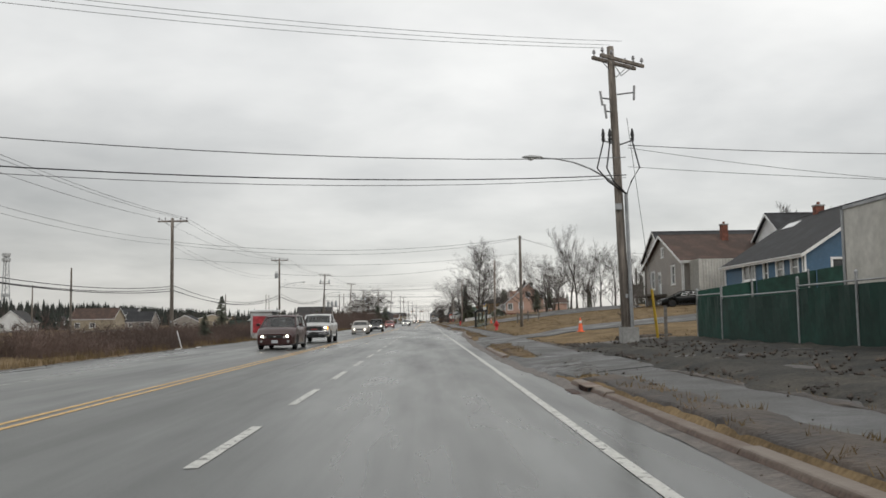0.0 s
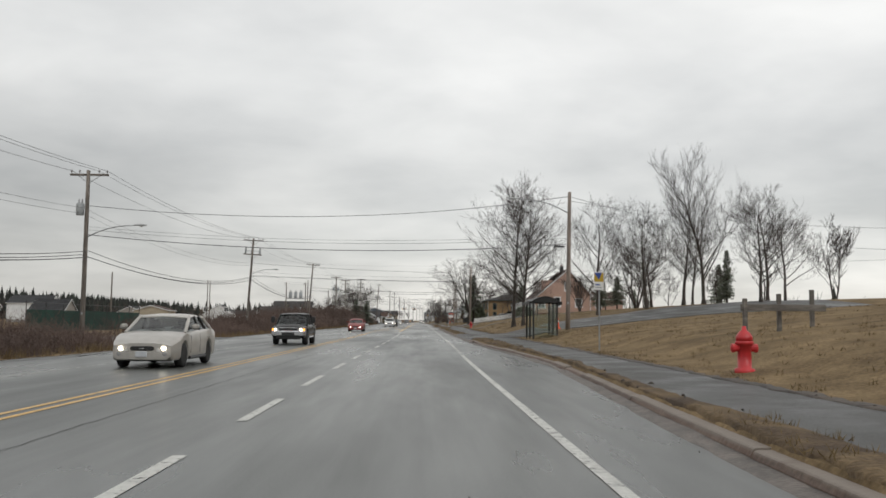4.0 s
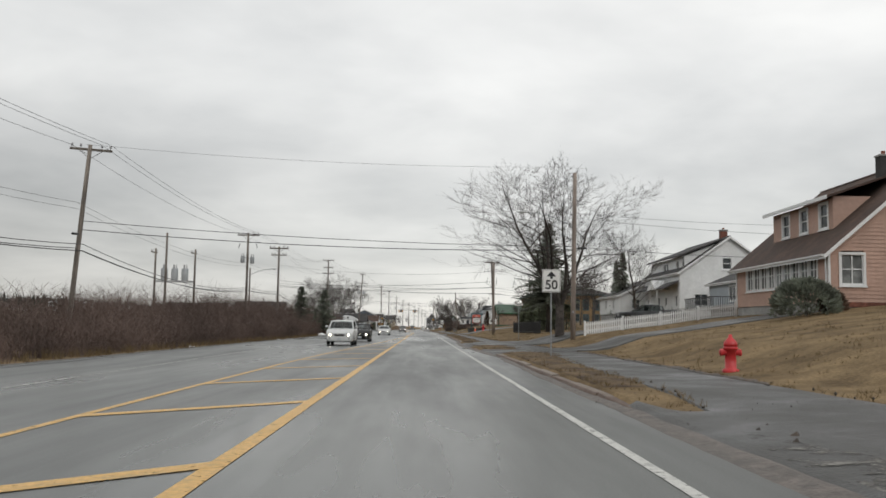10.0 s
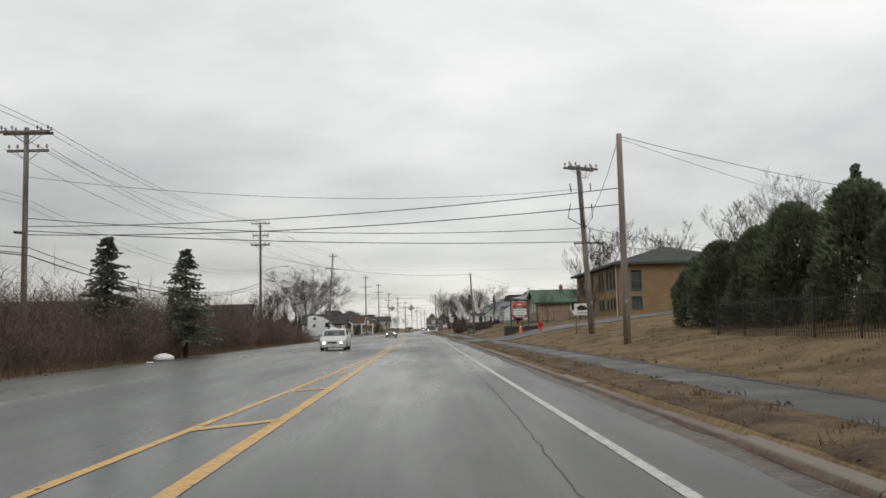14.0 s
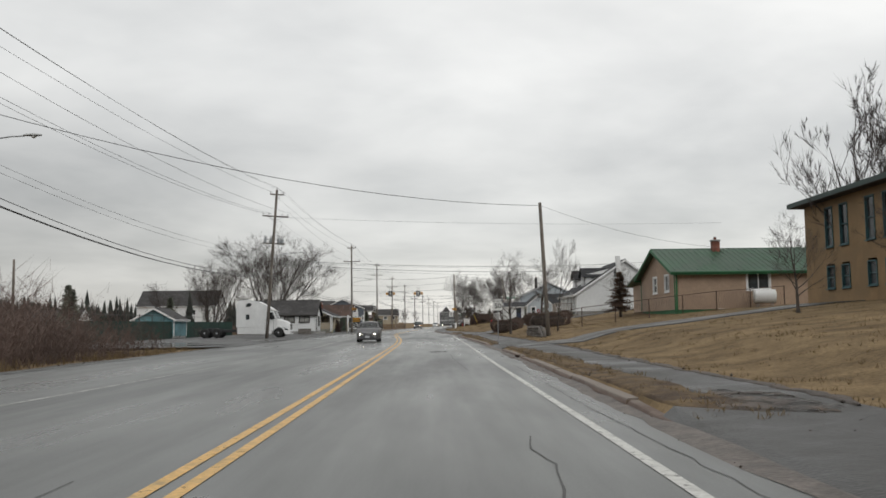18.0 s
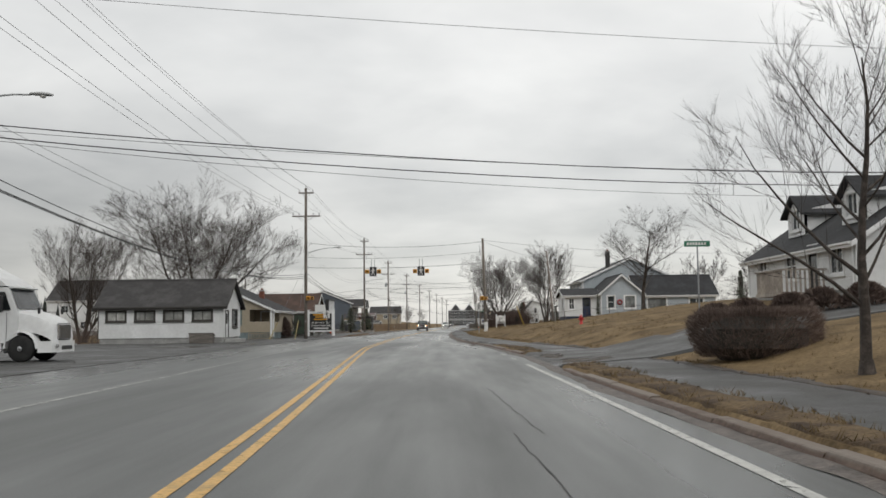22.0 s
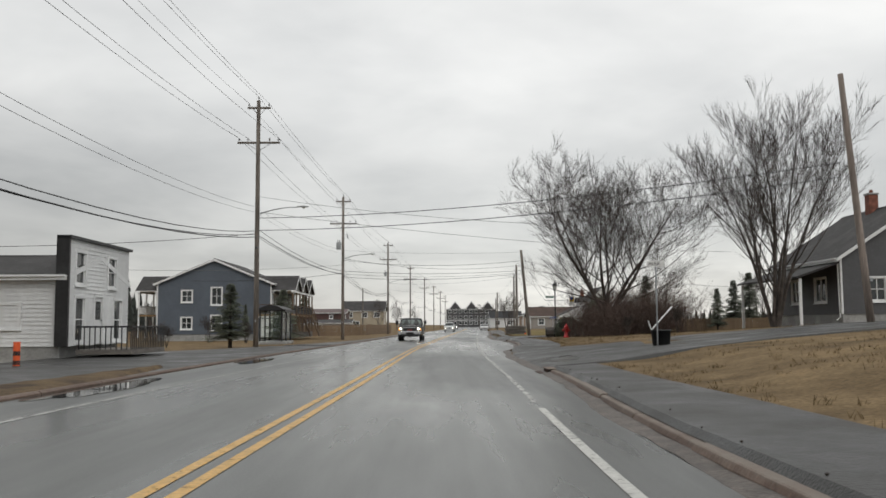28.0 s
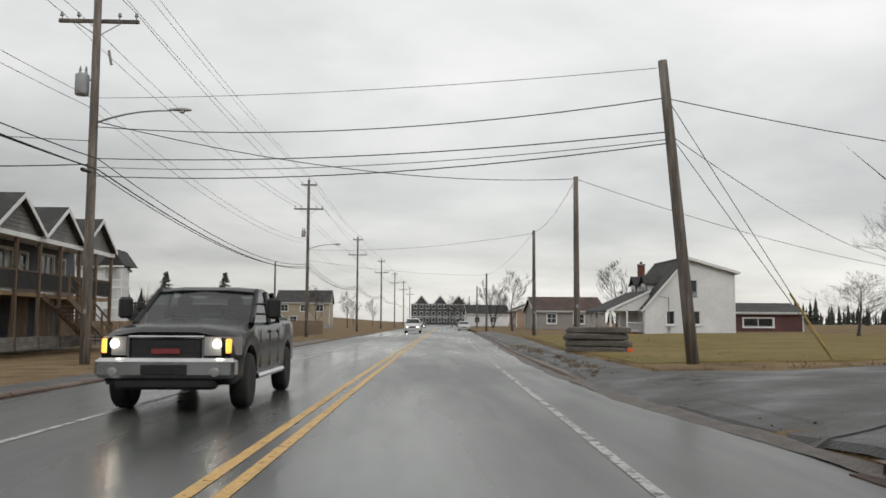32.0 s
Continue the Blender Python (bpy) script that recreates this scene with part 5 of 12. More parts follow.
# ---- utility poles, lamps and cables ----
M_PORCELAIN = surface("grey_porcelain", (0.3, 0.3, 0.31), 0.3, 0.15)
M_POT = surface("grey_painted_transformer", (0.34, 0.36, 0.37), 0.5, 0.1, 6, 40, 0.05)
M_LAMP = surface("grey_lamp_housing", (0.42, 0.43, 0.43), 0.5, 0.1)
M_LENS = surface("pale_lamp_lens", (0.6, 0.6, 0.57), 0.3, 0.05)


def crossarm(pole, z, length, turn=0.0, pins=(-1, -0.55, 0.55, 1), double=False, off=0.0, skip=()):
    """A timber crossarm with its two braces and pin insulators."""
    m = Matrix.Rotation(radians(turn), 4, "Z")
    for o in ((-0.2, 0.2) if double else (0.18,)):
        arm = part("crossarm", Mesh().cbox(-length / 2 + off, length / 2 + off, o - 0.055, o + 0.055, z - 0.06, z + 0.07, 0.012, m), M_POLE, pole)
        for s in (-1, 1):
            part("brace", Mesh().tube([m @ Vector((s * length * 0.28 + off, o, z - 0.05)), m @ Vector((0, o * 0.6, z - 0.55))], 0.018, 4), M_STEEL, arm)
        for k in pins:
            p = m @ Vector((k * (length / 2 - 0.1) + off, o, z + 0.07))
            part("insulator", Mesh().lathe([(0.015, 0), (0.015, 0.1), (0.06, 0.1), (0.07, 0.14), (0.045, 0.17), (0.06, 0.2), (0.03, 0.25)], 8, Matrix.Translation(p)), M_PORCELAIN, arm, smooth=True)


def pot(pole, x, y, z, r=0.24, h=0.75):
    """A pole-top transformer can with bushings."""
    t = part("transformer", Mesh().lathe([(r * 0.9, z), (r, z + 0.04), (r, z + h * 0.9), (r * 0.96, z + h * 0.95), (r * 0.7, z + h)], 14, Matrix.Translation((x, y, 0))), M_POT, pole, smooth=True)
    for a in (0.7, 2.6):
        part("bushing", Mesh().lathe([(0.05, z + h - 0.02), (0.06, z + h + 0.05), (0.035, z + h + 0.1), (0.05, z + h + 0.15), (0.02, z + h + 0.28)], 7, Matrix.Translation((x + r * 0.5 * math.cos(a), y + r * 0.5 * math.sin(a), 0))), M_PORCELAIN, t)
    part("bracket", Mesh().tube([(x, y, z + h * 0.7), (0, 0, z + h * 0.7)], 0.03, 4), M_STEEL, t)


def street_light(pole, z, reach, rise, turn=0.0):
    """A bracket arm with a cobra-head luminaire. turn 0 points to +x."""
    m = Matrix.Rotation(radians(turn), 4, "Z")
    pts = [m @ Vector((reach * f, 0, z + rise * (1 - (1 - f) ** 2.2))) for f in (0, 0.2, 0.4, 0.6, 0.8, 1.0)]
    arm = part("lamp_arm", Mesh().tube(pts, [0.035] * 3 + [0.03] * 3, 7), M_STEEL, pole, smooth=True)
    e = pts[-1]
    prof = [(0.0, 0.05, 0.05), (0.15, 0.09, 0.07), (0.4, 0.15, 0.09), (0.62, 0.13, 0.07), (0.75, 0.06, 0.04)]
    head = Mesh().rings([[e + m @ Vector((u - 0.05, w * math.cos(a), 0.02 + hh * math.sin(a) * (1 if math.sin(a) > 0 else 0.5))) for a in [k * math.pi / 5 for k in range(10)]] for u, w, hh in prof])
    lamp = part("luminaire", head, M_LAMP, arm, smooth=True)
    part("lens", Mesh().lathe([(0.11, 0), (0.09, -0.05), (0.04, -0.075)], 10, Matrix.Translation(e + m @ Vector((0.38, 0, -0.02)))), M_LENS, lamp, smooth=True)


def utility_pole(x, y, top, lean=(0.0, 0.0), r=0.15, material=None, label="weathered wooden utility pole with crossarm", z=None):
    b = terrain(x, y) if z is None else z
    p = thing("utility_pole", label, "utility pole", pose(x, y, 0))
    lx, ly = lean
    pts = [(lx * f, ly * f, b - 0.3 + (top - b + 0.3) * f) for f in (0, 0.25, 0.5, 0.75, 1)]
    part("pole", Mesh().tube(pts, [r, r * 0.94, r * 0.87, r * 0.8, r * 0.72], 10), material or M_POLE, p, smooth=True)
    part("tag", Mesh().box(-0.05, 0.05, -r - 0.012, -r + 0.03, b + 1.7, b + 1.85), M_STEEL, p)
    return p


LEFT = [(-19.7, 16, 9.8), (-19.6, 68.6, 9.8), (-20.1, 123.0, 10.4), (-20.2, 174.9, 11.0), (-19.7, 228.5, 11.4), (-19.2, 276.2, 11.4), (-18.45, 292.8, 11.4), (-19.0, 358.0, 14.6),
        (-16.7, 413.5, 15.4), (-13.4, 471.7, 14.7), (-13.3, 535.9, 15.9), (-11.26, 569.3, 14.4), (-9.5, 622.3, 14.6), (-7.3, 672, 14), (-4.8, 720, 14), (-2.4, 768, 14), (0.0, 816, 14), (2.4, 864, 14)]
lamps = {2: (3.0, 0.8, 6.2), 3: (2.6, 0.8, 6.6), 5: (2.6, 1.0, 6.4), 7: (2.8, 0.8, 8.4), 8: (2.8, 0.8, 8.2), 9: (2.8, 0.6, 8.2), 10: (2.6, 0.5, 8.4), 11: (2.6, 0.5, 8.0), 12: (2.4, 0.5, 8)}
LEAN = {3: 0.6, 4: 0.8, 8: 1.0}
for i, (x, y, top) in enumerate(LEFT):
    p = utility_pole(x, y, top, r=0.17 if i > 6 else 0.155, label="weathered wooden utility pole with crossarms and insulators")
    p.matrix_basis = p.matrix_basis @ Matrix.Rotation(math.atan2(LEAN.get(i, 0), top), 4, "Y")
    if i < 7:
        crossarm(p, top - 0.25, 2.4, double=i == 6)
        if i == 6:
            crossarm(p, top - 1.1, 2.0)
    elif i == 7:
        for dz in (0.1, 1.55, 2.75):
            crossarm(p, top - dz, 2.3 if dz != 1.55 else 2.0, double=dz == 2.75)
        for k in (-0.85, 0.85):
            part("brace", Mesh().tube([(k, 0.2, top - 1.5), (k, 0.2, top - 1.9)], 0.04, 4), M_POLE, p)
    else:
        crossarm(p, top - 0.45, 1.5, pins=(-1, 1))
        crossarm(p, top - 2.75, 2.75)
        part("pin", Mesh().lathe([(0.02, top), (0.02, top + 0.12), (0.06, top + 0.14), (0.03, top + 0.28)], 7), M_PORCELAIN, p)
    if i in lamps:
        reach, rise, z = lamps[i]
        street_light(p, z, reach, rise)
    if i == 2:
        pot(p, -0.42, 0.0, 7.6)
    if i == 3:
        crossarm(p, top - 1.95, 2.2, pins=())
        for k in (-0.85, -0.1, 0.85):
            pot(p, k, 0.2, top - 1.85, 0.13, 0.45)
    if i == 5:
        pot(p, -0.55, 0.1, 8.1)
        pot(p, 0.5, 0.1, 8.0)
        for s in (-0.9, 0.9):
            part("cutout", Mesh().tube([(s, 0.15, 10.2), (s * 1.15, 0.1, 9.7)], 0.05, 5), M_PORCELAIN, p)
    if i == 8:
        crossarm(p, 9.8, 2.3, pins=())
        for k in (-0.9, -0.3, 0.5, 0.85):
            pot(p, k, 0.2, 9.85, 0.17, 0.5)
    if i == 11:
        pot(p, -0.45, 0.05, 9.0)
        part("cutout", Mesh().tube([(0.4, 0.1, 10.6), (0.5, 0.1, 10.1)], 0.05, 5), M_PORCELAIN, p)
    if i == 12:
        pot(p, -0.42, 0.05, 9.2, 0.2, 0.6)
    if i >= 3:
        part("splice_case", Mesh().tube([(0.25, -1.6, 6.15), (0.25, -0.9, 6.2)], 0.07, 7), M_BLACK, p)

# right-hand poles
p = utility_pole(7.98, 31.0, 11.6, lean=(-0.3, 0.0), r=0.18, label="tall wooden pole with double crossarm, cable riser and street lamp")
crossarm(p, 11.0, 2.5, turn=38, double=True)
for s, z in ((-0.75, 9.6), (0.55, 9.8), (-0.6, 9.1)):
    c = part("cutout", Mesh().tube([(s, -0.1, z + 0.25), (s * 0.92, -0.15, z - 0.3)], 0.045, 6), M_PORCELAIN, p)
    part("bracket", Mesh().tube([(s, -0.1, z), (-0.1, 0, z - 0.05)], 0.03, 4), M_STEEL, c)
for s in (-0.6, -0.35, 0.5):
    t = part("cable_termination", Mesh().lathe([(0.04, 7.9), (0.075, 8.0), (0.05, 8.08), (0.075, 8.16), (0.03, 8.4)], 8, Matrix.Translation((s - 0.1, -0.15, 0))), M_BLACK, p)
    part("bracket", Mesh().tube([(s - 0.1, -0.15, 7.95), (-0.1, 0, 7.8)], 0.03, 4), M_STEEL, t)
    part("cable_loop", Mesh().tube([(s - 0.1, -0.15, 7.9), (s * 1.45 - 0.1, -0.2, 6.9), (s * 0.8 - 0.1, -0.22, 6.4), (0.1, -0.22, 5.9)], 0.03, 6), M_BLACK, t, smooth=True)
part("cable_riser", Mesh().tube([(0.16, -0.2, 0.1), (0.08, -0.2, 5.9)], 0.07, 8), M_STEEL, p, "grey metal cable riser")
part("guard", Mesh().box(-0.25, 0.35, -0.4, 0.26, 0.1, 0.95), M_CONCRETE, p, "grey metal guard box at the base")
part("hydro_meter", Mesh().cbox(-0.34, -0.1, -0.3, -0.16, 5.3, 5.55, 0.02), M_STEEL, p)
street_light(p, 6.1, 3.1, 1.2, 185)
p = utility_pole(9.0, 77.2, 8.8, label="plain dark wooden service pole")
part("insulator", Mesh().tube([(-0.2, 0, 8.6), (0.2, 0, 8.6)], 0.04, 5), M_PORCELAIN, p)
p = utility_pole(10.4, 126.8, 10.0, lean=(0.15, 0), r=0.16, material=M_POLE_NEW, label="reddish wooden pole with a street lamp")
street_light(p, 8.6, 3.3, 0.9, 180)
part("splice_case", Mesh().tube([(-0.9, 0, 6.35), (-0.2, 0, 6.3)], 0.06, 7), M_BLACK, p)
p = utility_pole(10.0, 235.9, 11.6, lean=(0.12, 0), r=0.17, material=M_POLE_NEW, label="tall pale wooden pole with a street lamp")
street_light(p, 8.0, 3.0, 0.9, 180)
part("splice_case", Mesh().tube([(0.3, 0, 6.6), (0.9, 0, 6.6)], 0.07, 7), M_BLACK, p)
p = utility_pole(8.9, 287, 9.3, r=0.16, material=M_POLE_NEW, label="pale wooden service pole")
p = utility_pole(10.2, 301.3, 10.6, lean=(-0.45, 0), r=0.18, label="leaning wooden pole with crossarm and cable riser")
crossarm(p, 10.35, 2.2, turn=30, double=True, off=-0.4)
for s in (-1.0, -0.3, 0.2):
    part("cutout", Mesh().tube([(s, -0.1, 9.5), (s * 0.95, -0.15, 9.0)], 0.045, 6), M_PORCELAIN, p)
    part("cable_loop", Mesh().tube([(s, -0.15, 8.3), (s * 1.2, -0.2, 7.5), (-0.2, -0.2, 6.9)], 0.03, 6), M_BLACK, p, smooth=True)
part("splice_case", Mesh().tube([(-0.9, -0.1, 6.0), (0.9, -0.1, 6.0)], 0.05, 6), M_BLACK, p)
p = utility_pole(8.1, 380.8, 9.3, lean=(-0.4, 0), r=0.15, label="leaning plain wooden pole")
p = utility_pole(4.1, 472.5, 9.6, lean=(-0.2, 0), r=0.16, label="grey wooden pole carrying crossing signals")
part("sleeve", Mesh().tube([(0, 0, 0.2), (0, 0, 1.4)], 0.19, 10), M_WHITE, p)
p = utility_pole(16.2, 515.8, 11.8, r=0.16, material=M_POLE_NEW, lean=(-0.85, 0), label="tall pale leaning wooden pole")
p = utility_pole(6.85, 561.5, 8.2, lean=(-0.7, 0), r=0.165, label="stout leaning wooden pole with guy wires")
part("guy_guard", Mesh().tube([(4.1, 0.6, 0.1), (2.75, 0.42, 2.1)], 0.03, 6), surface("yellow_guy_guard", (0.4, 0.28, 0.07), 0.6), p, "yellow plastic guy guard")
for a, b in (((-0.6, 0, 7.2), (4.1, 0.6, 0.1)), ((-0.52, 0, 6.2), (4.1, 0.6, 0.1))):
    part("guy_wire", Mesh().tube([a, b], 0.012, 4), M_WIRE, p)
for x, y, top in ((7.3, 579, 8.0), (9.4, 606, 8.3), (10.2, 652, 7.5), (13.5, 705, 8), (17, 770, 8)):
    utility_pole(x, y, top, label="plain wooden service pole")
# poles set back on the left, one pair carrying a bank of regulators
for x, y in ((-32.4, 286.6), (-27.8, 287.4)):
    q = utility_pole(x, y, 10.4, z=-0.3, label="wooden pole carrying a regulator platform")
    crossarm(q, 9.9, 1.6, turn=80)
pf = thing("regulator_bank", "three grey voltage regulators on a pole platform", "regulator")
part("platform", Mesh().box(-32.4, -27.8, 286.6, 286.8, 6.3, 6.5).box(-32.4, -27.8, 287.5, 287.7, 6.3, 6.5), M_LAMP, pf)
for k in range(3):
    x = -31.4 + 1.25 * k
    c = part("tank", Mesh().lathe([(0.4, 6.5), (0.42, 6.6), (0.42, 7.9), (0.35, 8.0)], 14, Matrix.Translation((x, 287.1, 0))), M_POT, pf, smooth=True)
    for a in (0, 2.1, 4.2):
        part("bushing", Mesh().lathe([(0.06, 7.95), (0.08, 8.1), (0.05, 8.2), (0.06, 8.35), (0.02, 8.5)], 7, Matrix.Translation((x + 0.2 * math.cos(a), 287.1 + 0.2 * math.sin(a), 0))), M_PORCELAIN, c)
for x, y, top in ((-49, 278, 10.2), (-51, 284, 10.6), (-24, 262, 9.8), (-40, 100, 8.0), (-62, 140, 8.0), (-23.5, 300, 9.0), (-34, 395, 7), (-45, 200, 8), (-15, 640, 8), (-30, 520, 8.5)):
    utility_pole(x, y, top, label="wooden pole set back from the road", r=0.13)

COMMS = [4.8, 4.0, 5.0, 6.0, 5.3, 5.0, 5.2, 7.0, 6.5, 5.9, 7.0, 6.4, 6.3]


def cable(a, b, sag, r=0.013, material=None, n=14):
    """A hanging cable between two places."""
    a, b = Vector(a), Vector(b)
    pts = [a.lerp(b, i / n) - Vector((0, 0, 4 * sag * (i / n) * (1 - i / n))) for i in range(n + 1)]
    thick = r > 0.014
    return single("overhead_cable", Mesh().tube(pts, r, 4, False), material or (M_CABLE if thick else M_WIRE), "thick black overhead cable" if thick else "thin overhead power wire", "cable", group="thick cables" if thick else "power wires")


for i in range(len(LEFT) - 1):
    (x0, y0, t0), (x1, y1, t1) = LEFT[i], LEFT[i + 1]
    x0, x1 = x0 + LEAN.get(i, 0), x1 + LEAN.get(i + 1, 0)
    a0, a1 = t0 - 0.0, t1 - 0.0
    d = math.hypot(x1 - x0, y1 - y0)
    sag = d * d / 55 / 55
    if i < 6:
        for k in (-1.1, 0.6, 1.1):
            cable((x0 + k, y0 + 0.2, a0), (x1 + k, y1 + 0.2, a1), sag * 0.8)
    elif i == 6:
        for k in (-1.1, 0.6, 1.1):
            cable((x0 + k, y0 + 0.2, a0), (x1 + k, y1 + 0.2, a1 + 0.1), sag * 0.8)
            cable((x0 + k, y0 + 0.2, a0 - 1), (x1 + k, y1 + 0.2, a1 - 2.6), sag * 0.8)
    else:
        for k in (-0.65, 0.65):
            cable((x0 + k, y0 + 0.2, a0 - 0.15), (x1 + k, y1 + 0.2, a1 - 0.15), sag * 0.6)
        cable((x0, y0, a0 + 0.25), (x1, y1, a1 + 0.25), sag * 0.6)
        for k in (-1.27, -0.7, 1.27):
            cable((x0 + k, y0 + 0.2, a0 - 2.45), (x1 + k, y1 + 0.2, a1 - 2.45), sag * 0.7)
    x0, x1 = x0 - 0.45 * LEAN.get(i, 0), x1 - 0.45 * LEAN.get(i + 1, 0)
    s0, s1 = (7.7, 8.6)[i > 6], (7.7, 8.6)[i + 1 > 6]
    for k, dz in ((-0.2, 0.0), (-0.2, 0.35)):
        cable((x0 + k, y0, s0 + dz), (x1 + k, y1, s1 + dz), sag * 1.0, 0.01)
    c0, c1 = COMMS[min(i, 12)], COMMS[min(i + 1, 12)]
    for k, dz, r in ((0.22, 0.0, 0.026), (0.2, 0.38, 0.02), (-0.22, 0.15, 0.02)):
        cable((x0 + k, y0, c0 + dz), (x1 + k, y1, c1 + dz), sag * 1.15 + dz * 0.3, r)

